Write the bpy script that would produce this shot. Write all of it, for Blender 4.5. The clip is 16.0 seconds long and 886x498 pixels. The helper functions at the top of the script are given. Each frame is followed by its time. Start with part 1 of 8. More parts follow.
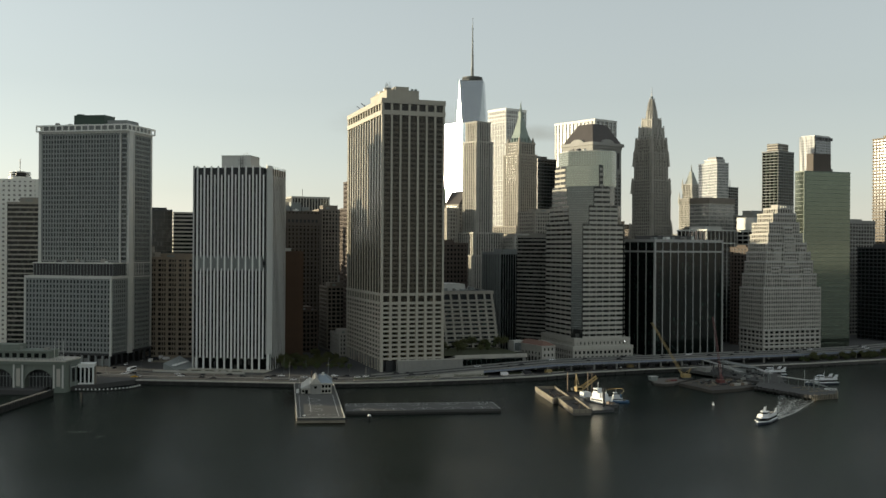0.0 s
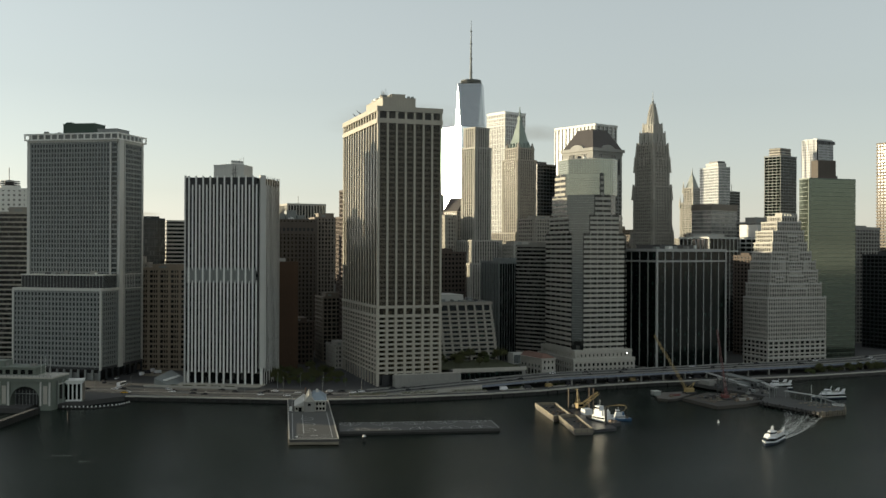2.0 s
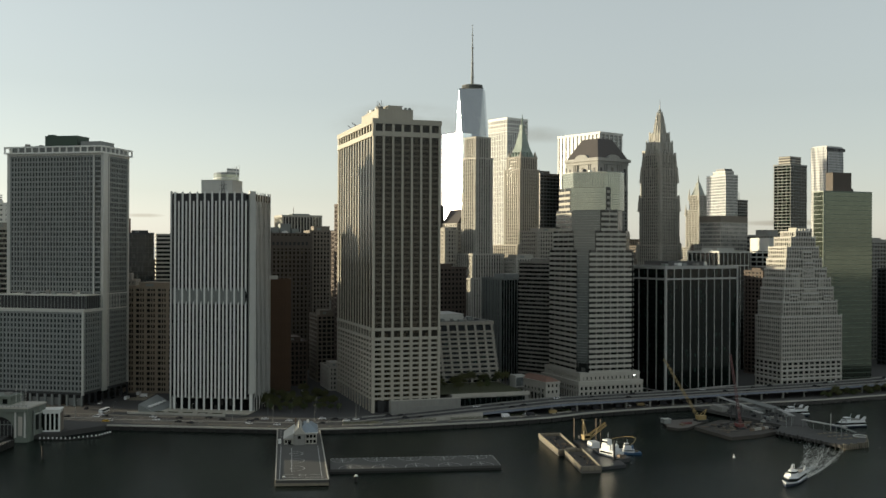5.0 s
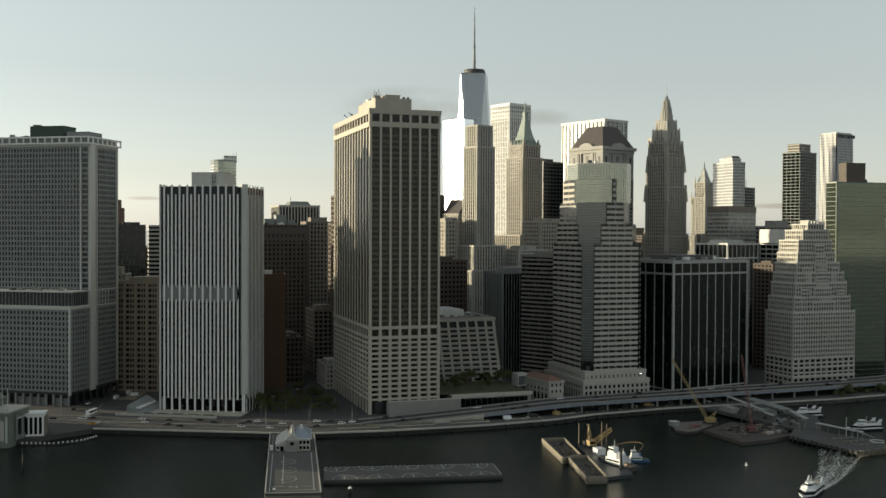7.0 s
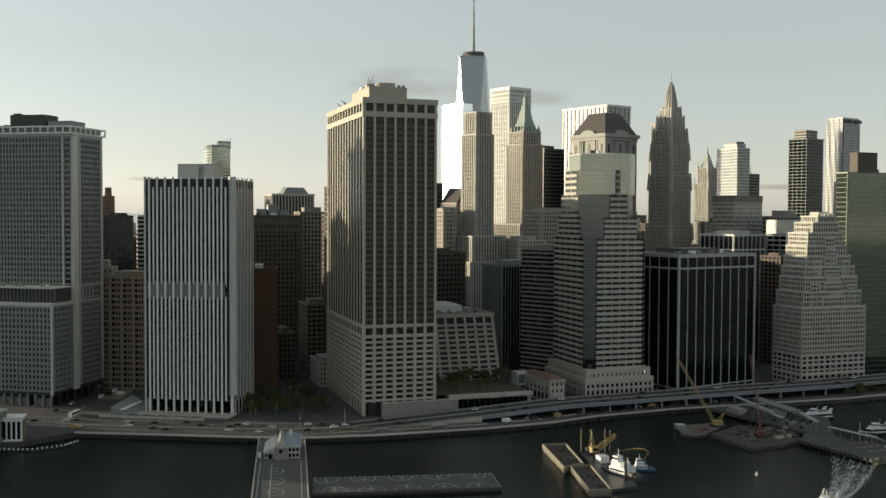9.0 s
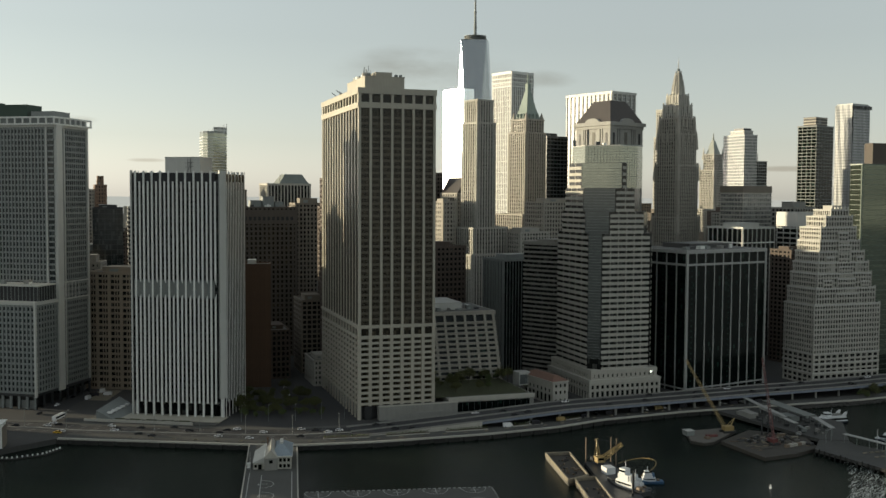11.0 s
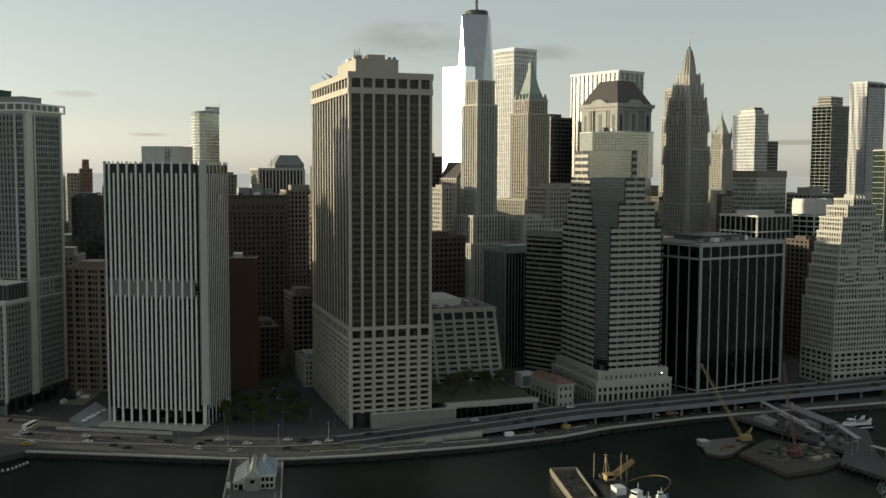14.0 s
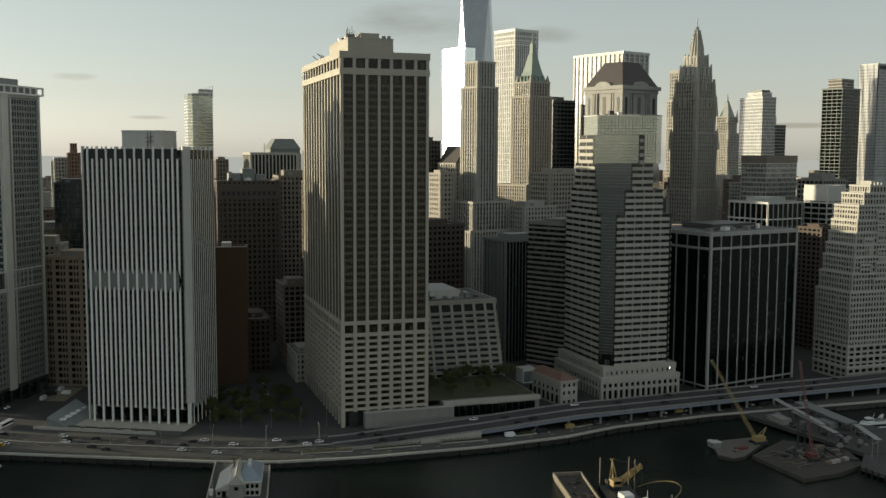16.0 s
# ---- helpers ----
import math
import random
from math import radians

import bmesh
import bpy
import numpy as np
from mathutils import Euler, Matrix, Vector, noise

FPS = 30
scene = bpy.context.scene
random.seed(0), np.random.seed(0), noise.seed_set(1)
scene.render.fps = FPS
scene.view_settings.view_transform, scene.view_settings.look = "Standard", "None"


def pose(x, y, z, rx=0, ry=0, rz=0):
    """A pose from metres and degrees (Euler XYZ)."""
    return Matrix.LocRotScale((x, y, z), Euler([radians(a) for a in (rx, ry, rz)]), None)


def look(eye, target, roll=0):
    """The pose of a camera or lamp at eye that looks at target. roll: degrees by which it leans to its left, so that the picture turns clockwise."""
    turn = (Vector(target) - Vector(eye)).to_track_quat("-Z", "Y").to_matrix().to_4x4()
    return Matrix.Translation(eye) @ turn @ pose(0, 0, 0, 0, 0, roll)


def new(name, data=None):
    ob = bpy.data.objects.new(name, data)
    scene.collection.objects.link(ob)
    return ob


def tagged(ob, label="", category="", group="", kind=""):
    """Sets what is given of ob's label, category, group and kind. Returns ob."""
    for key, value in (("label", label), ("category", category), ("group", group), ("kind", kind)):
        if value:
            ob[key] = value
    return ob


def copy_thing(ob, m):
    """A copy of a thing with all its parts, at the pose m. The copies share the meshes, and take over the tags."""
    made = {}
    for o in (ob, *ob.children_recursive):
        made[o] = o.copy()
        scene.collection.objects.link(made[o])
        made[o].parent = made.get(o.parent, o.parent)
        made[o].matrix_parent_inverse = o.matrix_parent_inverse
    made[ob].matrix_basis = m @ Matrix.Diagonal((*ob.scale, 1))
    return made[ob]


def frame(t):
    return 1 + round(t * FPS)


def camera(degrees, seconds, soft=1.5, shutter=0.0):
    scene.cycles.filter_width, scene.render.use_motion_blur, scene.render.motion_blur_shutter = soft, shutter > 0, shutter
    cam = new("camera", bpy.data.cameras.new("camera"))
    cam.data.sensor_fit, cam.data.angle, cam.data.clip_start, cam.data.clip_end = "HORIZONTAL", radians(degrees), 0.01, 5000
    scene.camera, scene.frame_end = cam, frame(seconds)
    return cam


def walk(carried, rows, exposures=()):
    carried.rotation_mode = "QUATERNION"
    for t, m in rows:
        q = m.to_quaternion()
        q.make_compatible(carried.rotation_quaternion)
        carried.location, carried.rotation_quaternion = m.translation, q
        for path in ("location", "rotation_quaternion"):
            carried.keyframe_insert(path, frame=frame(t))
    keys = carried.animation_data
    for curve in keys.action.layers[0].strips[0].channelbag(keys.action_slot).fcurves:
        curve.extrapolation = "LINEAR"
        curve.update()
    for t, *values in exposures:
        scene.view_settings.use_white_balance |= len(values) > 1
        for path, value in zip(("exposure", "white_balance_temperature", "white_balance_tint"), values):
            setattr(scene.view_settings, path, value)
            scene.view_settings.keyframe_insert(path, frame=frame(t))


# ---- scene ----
cam = camera(47.6, 16.0)
PATH = [
    (0, (3.943, 4.910, 95.599), (4.5783, 6.8065, 95.5967), 0.36),
    (0.5, (5.431, 8.263, 97.442), (6.0666, 10.1590, 97.4396), 0.39),
    (1, (7.079, 12.094, 99.435), (7.7151, 13.9898, 99.4326), 0.32),
    (1.5, (8.856, 16.333, 101.512), (9.4930, 18.2289, 101.5093), 0.28),
    (2, (10.747, 20.919, 103.620), (11.3835, 22.8151, 103.6183), 0.25),
    (2.5, (12.744, 25.804, 105.725), (13.3822, 27.6997, 105.7229), 0.25),
    (3, (14.846, 30.952, 107.823), (15.4854, 32.8472, 107.8226), 0.23),
    (3.5, (17.039, 36.314, 109.903), (17.6748, 38.2102, 109.9024), 0.23),
    (4, (19.324, 41.868, 111.980), (19.9587, 43.7648, 111.9805), 0.23),
    (5, (24.217, 53.590, 116.130), (24.8491, 55.4870, 116.1310), 0.23),
    (5.8, (28.272, 63.304, 119.440), (28.9025, 65.2022, 119.4402), 0.24),
    (6.5, (31.893, 71.976, 122.357), (32.5217, 73.8744, 122.3427), 0.25),
    (7, (34.447, 78.185, 124.492), (35.0745, 80.0839, 124.4589), 0.23),
    (7.5, (37.026, 84.430, 126.652), (37.6546, 86.3284, 126.6085), 0.23),
    (8, (39.616, 90.720, 128.841), (40.2456, 92.6181, 128.7894), 0.21),
    (8.5, (42.199, 97.050, 131.047), (42.8282, 98.9480, 130.9860), 0.26),
    (9, (44.804, 103.451, 133.295), (45.4320, 105.3488, 133.2238), 0.26),
    (10.3, (51.461, 119.906, 138.996), (52.0867, 121.8032, 138.9006), 0.30),
    (11.5, (57.609, 135.272, 144.043), (58.2320, 137.1692, 143.9263), 0.34),
    (12, (60.371, 141.937, 146.107), (60.9928, 143.8338, 145.9813), 0.39),
    (12.5, (63.127, 148.652, 148.020), (63.7482, 150.5485, 147.8862), 0.38),
    (13, (65.877, 155.435, 149.718), (66.4973, 157.3310, 149.5770), 0.33),
    (13.5, (68.568, 162.232, 151.139), (69.1889, 164.1278, 150.9903), 0.26),
    (14, (71.246, 169.063, 152.267), (71.8651, 170.9578, 152.1082), 0.24),
    (14.5, (73.918, 175.931, 153.082), (74.5360, 177.8254, 152.9145), 0.28),
    (15, (76.676, 182.933, 153.599), (77.2941, 184.8272, 153.4225), 0.26),
    (15.5, (79.512, 190.115, 153.787), (80.1298, 192.0088, 153.6023), 0.26),
    (16, (82.414, 197.521, 153.616), (83.0315, 199.4140, 153.4238), 0.27),
]
walk(cam, [(t, look(eye, target, roll)) for t, eye, target, roll in PATH], [(0.0, 1.38, 6600, 5.0), (8.0, 1.34, 6600, 5.0), (16.0, 1.12, 6600, 4.0)])

# ---- light: a low western sun, clear sky with thin haze ----
SUN_AZ = math.atan2(-0.842, 0.54)      # clockwise from +y, towards the sun
SUN_EL = radians(4.8)
sun_dir = Vector((math.sin(SUN_AZ) * math.cos(SUN_EL), math.cos(SUN_AZ) * math.cos(SUN_EL), math.sin(SUN_EL)))
sun_data = bpy.data.lights.new("sun", "SUN")
sun_data.energy, sun_data.angle, sun_data.color = 3.1, radians(0.6), (1.0, 0.85, 0.62)
sun = new("sun", sun_data)
sun.matrix_world = Matrix.Translation((0, 0, 900)) @ (-sun_dir).to_track_quat("-Z", "Y").to_matrix().to_4x4()

world = bpy.data.worlds.new("sky")
scene.world = world
world.use_nodes = True
wn, wl = world.node_tree.nodes, world.node_tree.links
wn.clear()
sky = wn.new("ShaderNodeTexSky")
sky.sky_type = "NISHITA"
sky.sun_disc = False
sky.sun_elevation, sky.sun_rotation = SUN_EL, SUN_AZ % (2 * math.pi)
sky.altitude, sky.air_density, sky.dust_density, sky.ozone_density = 0, 1.0, 0.6, 1.8
wb = wn.new("ShaderNodeBackground")
wb.inputs[1].default_value = 0.15
wo = wn.new("ShaderNodeOutputWorld")
hazy = wn.new("ShaderNodeHueSaturation")      # thin high haze pales the blue
hazy.inputs["Saturation"].default_value = 0.30
wl.new(sky.outputs[0], hazy.inputs["Color"])
veil = wn.new("ShaderNodeMix")                # even haze over the whole sky
veil.data_type = "RGBA"
veil.inputs[0].default_value = 0.46
wl.new(hazy.outputs[0], veil.inputs[6])
# thin stray clouds low over the towers: direction, half width, half height
clouds = ((17.0, 7.1, 0.125, 0.030), (24.0, 6.5, 0.045, 0.013), (-2.0, 3.9, 0.032, 0.006), (37.2, 1.5, 0.055, 0.004), (1.8, 1.8, 0.028, 0.003))
wtc = wn.new("ShaderNodeTexCoord")
split = wn.new("ShaderNodeSeparateXYZ")
wl.new(wtc.outputs["Generated"], split.inputs[0])
depth = wn.new("ShaderNodeMapRange")          # the haze pales towards the horizon
depth.interpolation_type = "SMOOTHSTEP"
depth.inputs[1].default_value, depth.inputs[2].default_value = 0.0, 0.10
wl.new(split.outputs["Z"], depth.inputs[0])
tint = wn.new("ShaderNodeMix")
tint.data_type = "RGBA"
tint.inputs[6].default_value = (1.42, 1.44, 1.38, 1)
tint.inputs[7].default_value = (0.98, 1.09, 1.17, 1)
wl.new(depth.outputs[0], tint.inputs[0])
wl.new(tint.outputs[2], veil.inputs[7])
cn = wn.new("ShaderNodeTexNoise")
cn.inputs["Scale"].default_value, cn.inputs["Detail"].default_value, cn.inputs["Roughness"].default_value = 9.0, 6.0, 0.6
cmap = wn.new("ShaderNodeMapping")
cmap.inputs["Scale"].default_value = (1.0, 1.0, 3.5)
wl.new(wtc.outputs["Generated"], cmap.inputs[0])
wl.new(cmap.outputs[0], cn.inputs["Vector"])


def wmath(op, a, b):
    n = wn.new("ShaderNodeMath")
    n.operation = op
    for i, q in enumerate((a, b)):
        if isinstance(q, (int, float)):
            n.inputs[i].default_value = q
        else:
            wl.new(q, n.inputs[i])
    return n.outputs[0]


def wdot(vec):
    n = wn.new("ShaderNodeVectorMath")
    n.operation = "DOT_PRODUCT"
    n.inputs[1].default_value = vec
    wl.new(wtc.outputs["Generated"], n.inputs[0])
    return n.outputs["Value"]


cover = None
for az, el, hw, hh in clouds:
    az, el = radians(az), radians(el)
    mid = Vector((math.sin(az) * math.cos(el), math.cos(az) * math.cos(el), math.sin(el)))
    across = Vector((math.cos(az), -math.sin(az), 0))
    upw = across.cross(mid)
    e = wmath("ADD", wmath("POWER", wmath("MULTIPLY", wdot(across), 1 / hw), 2.0), wmath("POWER", wmath("MULTIPLY", wdot(upw), 1 / hh), 2.0))
    ahead = wmath("GREATER_THAN", wdot(mid), 0.5)
    one = wmath("MULTIPLY", wmath("MAXIMUM", wmath("SUBTRACT", 1.0, e), 0.0), ahead)
    cover = one if cover is None else wmath("MAXIMUM", cover, one)
thick = wn.new("ShaderNodeMapRange")
thick.interpolation_type = "SMOOTHSTEP"
thick.inputs[1].default_value, thick.inputs[2].default_value = 0.18, 0.62
wl.new(wmath("MULTIPLY", cover, cn.outputs["Fac"]), thick.inputs[0])
cmix = wn.new("ShaderNodeMix")
cmix.data_type = "RGBA"
cmix.blend_type = "MULTIPLY"
cmix.inputs[7].default_value = (0.74, 0.71, 0.68, 1)
wl.new(thick.outputs[0], cmix.inputs[0])
wl.new(veil.outputs[2], cmix.inputs[6])
wl.new(cmix.outputs[2], wb.inputs[0])
wl.new(wb.outputs[0], wo.inputs[0])

# ---- materials ----
def mat_base(name):
    m = bpy.data.materials.new(name)
    m.use_nodes = True
    nt = m.node_tree
    return m, nt.nodes, nt.links, nt.nodes["Principled BSDF"]


def rgb(c):
    return (c[0], c[1], c[2], 1.0)


def masonry(name, c, rough=0.8, scale=0.12, vary=0.22, bump=0.25, metal=0.0):
    """Stone, concrete or painted metal: broad blotches, fine grain, streaks down the face, a little change from piece to piece."""
    m, n, l, p = mat_base(name)
    tc = n.new("ShaderNodeTexCoord")
    big = n.new("ShaderNodeTexNoise"); big.inputs["Scale"].default_value = scale; big.inputs["Detail"].default_value = 5
    mp = n.new("ShaderNodeMapping"); mp.inputs["Scale"].default_value = (1.1, 1.1, 0.06)
    streak = n.new("ShaderNodeTexNoise"); streak.inputs["Scale"].default_value = 1.0; streak.inputs["Detail"].default_value = 3
    fine = n.new("ShaderNodeTexNoise"); fine.inputs["Scale"].default_value = 2.5; fine.inputs["Detail"].default_value = 6
    info = n.new("ShaderNodeObjectInfo")
    l.new(tc.outputs["Object"], big.inputs["Vector"]); l.new(tc.outputs["Object"], mp.inputs["Vector"])
    l.new(mp.outputs[0], streak.inputs["Vector"]); l.new(tc.outputs["Object"], fine.inputs["Vector"])
    a = n.new("ShaderNodeMath"); a.operation = "ADD"; l.new(big.outputs["Fac"], a.inputs[0]); l.new(streak.outputs["Fac"], a.inputs[1])
    b = n.new("ShaderNodeMath"); b.operation = "MULTIPLY_ADD"; b.inputs[1].default_value = 0.35; l.new(info.outputs["Random"], b.inputs[0]); l.new(a.outputs[0], b.inputs[2])
    f = n.new("ShaderNodeMath"); f.operation = "MULTIPLY_ADD"; f.inputs[1].default_value = 0.5; l.new(fine.outputs["Fac"], f.inputs[0]); l.new(b.outputs[0], f.inputs[2])
    r = n.new("ShaderNodeMapRange"); r.inputs[1].default_value, r.inputs[2].default_value = 0.8, 2.0
    l.new(f.outputs[0], r.inputs[0])
    mix = n.new("ShaderNodeMix"); mix.data_type = "RGBA"
    mix.inputs[6].default_value = rgb([x * (1 - vary) for x in c]); mix.inputs[7].default_value = rgb([min(0.9, x * (1 + vary)) for x in c])
    l.new(r.outputs[0], mix.inputs[0]); l.new(mix.outputs[2], p.inputs["Base Color"])
    bp = n.new("ShaderNodeBump"); bp.inputs["Strength"].default_value = bump; bp.inputs["Distance"].default_value = 0.08
    l.new(fine.outputs["Fac"], bp.inputs["Height"]); l.new(bp.outputs[0], p.inputs["Normal"])
    p.inputs["Roughness"].default_value, p.inputs["Metallic"].default_value = rough, metal
    return m


def glazing(name, c, cell=(1.6, 1.6, 3.9), rough=0.12, blinds=0.25, pale=(0.16, 0.15, 0.13), wobble=0.006, spec=0.5, dim=0.6):
    """Office glass before dark rooms: each pane a little different, some with blinds drawn."""
    m, n, l, p = mat_base(name)
    tc = n.new("ShaderNodeTexCoord")
    sn = n.new("ShaderNodeVectorMath"); sn.operation = "SNAP"; sn.inputs[1].default_value = cell
    off = n.new("ShaderNodeVectorMath"); off.operation = "ADD"; off.inputs[1].default_value = (0.37, 0.41, 0.13)
    l.new(tc.outputs["Object"], off.inputs[0]); l.new(off.outputs[0], sn.inputs[0])
    wnz = n.new("ShaderNodeTexWhiteNoise"); wnz.noise_dimensions = "3D"; l.new(sn.outputs[0], wnz.inputs["Vector"])
    ramp = n.new("ShaderNodeValToRGB")
    ramp.color_ramp.elements[0].position, ramp.color_ramp.elements[0].color = 1 - blinds - 0.25, rgb([x * dim for x in c])
    ramp.color_ramp.elements[1].position, ramp.color_ramp.elements[1].color = 1.0, rgb(pale)
    mid = ramp.color_ramp.elements.new(1 - blinds); mid.color = rgb(c)
    l.new(wnz.outputs["Value"], ramp.inputs[0]); l.new(ramp.outputs[0], p.inputs["Base Color"])
    nz = n.new("ShaderNodeTexNoise"); nz.inputs["Scale"].default_value = 0.3; nz.inputs["Detail"].default_value = 2
    l.new(tc.outputs["Object"], nz.inputs["Vector"])
    ad = n.new("ShaderNodeMath"); ad.operation = "ADD"; l.new(nz.outputs["Fac"], ad.inputs[0]); l.new(wnz.outputs["Value"], ad.inputs[1])
    bp = n.new("ShaderNodeBump"); bp.inputs["Strength"].default_value = wobble; bp.inputs["Distance"].default_value = 0.6
    l.new(ad.outputs[0], bp.inputs["Height"]); l.new(bp.outputs[0], p.inputs["Normal"])
    p.inputs["Roughness"].default_value = rough
    p.inputs["Specular IOR Level"].default_value = spec
    return m


M = {}
M["conc_grey"] = masonry("grey_concrete", (0.215, 0.21, 0.192))
M["alu_grey"] = masonry("grey_aluminium", (0.182, 0.196, 0.188), rough=0.55)
M["alu_pale"] = masonry("pale_aluminium", (0.44, 0.44, 0.41), rough=0.5, vary=0.12)
M["white"] = masonry("white_panel", (0.64, 0.645, 0.61), rough=0.6, vary=0.12)
M["precast"] = masonry("tan_precast", (0.37, 0.345, 0.285), vary=0.16)
M["precast_pale"] = masonry("pale_precast", (0.365, 0.35, 0.305), vary=0.16)
M["limestone"] = masonry("limestone", (0.29, 0.27, 0.23), vary=0.2)
M["limestone_pale"] = masonry("pale_limestone", (0.35, 0.336, 0.295), vary=0.2)
M["brick_brown"] = masonry("brown_brick", (0.075, 0.056, 0.044))
M["brick_dark"] = masonry("dark_brick", (0.085, 0.07, 0.056))
M["brick_red"] = masonry("red_brown_brick", (0.085, 0.048, 0.026))
M["spandrel_tan"] = masonry("bronze_spandrel", (0.088, 0.074, 0.050), rough=0.55)
M["mullion_bronze"] = masonry("bronze_mullion", (0.10, 0.084, 0.058), rough=0.5)
M["panel_grey"] = masonry("grey_louvre_panel", (0.16, 0.17, 0.16), rough=0.6)
M["spandrel_grey"] = masonry("dark_grey_spandrel", (0.032, 0.035, 0.034), rough=0.5)
M["rib_grey"] = masonry("grey_metal_rib", (0.30, 0.30, 0.285), rough=0.55, vary=0.15)
M["limestone_white"] = masonry("white_trim_stone", (0.40, 0.39, 0.355), vary=0.15)
M["copper_grey"] = masonry("grey_green_roof", (0.15, 0.165, 0.15), rough=0.7)
M["steel_skin"] = masonry("brushed_steel_skin", (0.30, 0.31, 0.31), rough=0.5, vary=0.12)
M["brick_red_pale"] = masonry("weathered_brown_brick", (0.17, 0.11, 0.075))
M["stone_grey"] = masonry("grey_granite", (0.30, 0.295, 0.272), vary=0.18)
M["stone_pale_green"] = masonry("pale_weathered_copper", (0.26, 0.275, 0.25), rough=0.7)
M["dark_bronze"] = masonry("dark_bronze_panel", (0.05, 0.043, 0.035), rough=0.5)
M["brick_tan"] = masonry("tan_brick", (0.17, 0.145, 0.115))
M["dark_metal"] = masonry("dark_metal", (0.03, 0.032, 0.034), rough=0.45)
M["black"] = masonry("black_louvre", (0.015, 0.016, 0.017), rough=0.6)
M["copper"] = masonry("green_copper", (0.205, 0.25, 0.222), rough=0.7)
M["brick_tan_brown"] = masonry("tan_brown_brick", (0.24, 0.195, 0.145), vary=0.2)
M["stone_brown"] = masonry("brown_limestone", (0.225, 0.215, 0.19), vary=0.22)
M["green_metal"] = masonry("dark_green_louvre", (0.018, 0.042, 0.028), rough=0.6)
M["stone_dim"] = masonry("dim_spandrel_stone", (0.15, 0.142, 0.122), vary=0.25)
M["slate"] = masonry("dark_slate", (0.05, 0.042, 0.038), rough=0.6)
M["roof"] = masonry("flat_roof_gravel", (0.12, 0.117, 0.11), rough=0.95, scale=0.05, vary=0.35)
M["roof_red"] = masonry("red_roof_tile", (0.17, 0.095, 0.07))
M["asphalt"] = masonry("asphalt", (0.036, 0.036, 0.037), rough=0.9, scale=0.02, vary=0.3)
M["pave"] = masonry("paving", (0.07, 0.069, 0.063), rough=0.9, scale=0.05)
M["ground"] = masonry("street_ground", (0.045, 0.044, 0.042), rough=0.95, scale=0.01, vary=0.35)
M["wood_dark"] = masonry("wet_timber", (0.018, 0.017, 0.015), rough=0.8)
# weathered timber, pale enough to stand in for posts in the sun
M["wood_lit"] = masonry("weathered_sunlit_timber", (0.20, 0.175, 0.13), rough=0.8)
M["steel_rust"] = masonry("rusty_steel", (0.16, 0.12, 0.085), rough=0.7)
M["barge"] = masonry("barge_steel", (0.12, 0.108, 0.092), rough=0.7)
M["yellow"] = masonry("crane_yellow", (0.29, 0.21, 0.085), rough=0.5)
M["red"] = masonry("crane_red", (0.125, 0.036, 0.032), rough=0.5)
M["boat_white"] = masonry("boat_white", (0.62, 0.63, 0.63), rough=0.35, vary=0.08)
M["boat_blue"] = masonry("boat_blue", (0.05, 0.12, 0.22), rough=0.35)
M["navy"] = masonry("navy_hull", (0.02, 0.028, 0.045), rough=0.35)
M["paint_worn"] = masonry("worn_deck_paint", (0.30, 0.30, 0.285), rough=0.8, scale=0.6, vary=0.45)
M["paint_white"] = masonry("road_paint", (0.62, 0.62, 0.6), rough=0.7)
M["car_white"] = masonry("car_white", (0.7, 0.7, 0.7), rough=0.25, vary=0.04, bump=0)
M["car_dark"] = masonry("car_dark", (0.03, 0.03, 0.035), rough=0.25, vary=0.04, bump=0)
M["car_yellow"] = masonry("car_yellow", (0.55, 0.33, 0.03), rough=0.3, vary=0.04, bump=0)
M["tyre"] = masonry("tyre", (0.015, 0.015, 0.015), rough=0.9)
M["viaduct_blue"] = masonry("viaduct_girder", (0.15, 0.17, 0.21), rough=0.6)
M["rock_dark"] = masonry("wet_dark_rock", (0.05, 0.048, 0.043), rough=0.85, scale=0.4, vary=0.45)
M["bark"] = masonry("bark", (0.07, 0.05, 0.035), rough=0.9)
M["g_dark"] = glazing("dark_glass", (0.009, 0.011, 0.011), blinds=0.13, pale=(0.06, 0.06, 0.055), spec=0.18)
M["g_bronze"] = glazing("bronze_glass", (0.020, 0.016, 0.009), blinds=0.2, pale=(0.075, 0.060, 0.038), spec=0.26)
M["g_black"] = glazing("black_glass", (0.004, 0.008, 0.0065), blinds=0.05, pale=(0.016, 0.034, 0.026), spec=0.17)
M["g_green"] = glazing("green_glass", (0.088, 0.106, 0.082), rough=0.07, blinds=0.06, pale=(0.11, 0.13, 0.10), spec=0.8, dim=0.93)
M["g_green"].node_tree.nodes["Principled BSDF"].inputs["Metallic"].default_value = 0.7
M["g_blue"] = glazing("blue_grey_glass", (0.06, 0.075, 0.085), rough=0.14, spec=0.8)
M["g_pale"] = glazing("pale_glass", (0.17, 0.19, 0.19), rough=0.14, spec=0.9, blinds=0.3, pale=(0.26, 0.27, 0.26))
M["g_mirror"] = glazing("mirror_glass", (0.33, 0.35, 0.365), rough=0.2, spec=1.0, blinds=0.2, pale=(0.34, 0.36, 0.37), wobble=0.0, dim=0.93)
M["g_mirror"].node_tree.nodes["Principled BSDF"].inputs["Metallic"].default_value = 0.85
M["g_notch"] = glazing("grey_green_glass", (0.30, 0.315, 0.265), cell=(1.5, 1.5, 1.95), rough=0.12, blinds=0.1, pale=(0.33, 0.345, 0.285), spec=0.9, dim=0.9)
M["g_notch"].node_tree.nodes["Principled BSDF"].inputs["Metallic"].default_value = 0.75
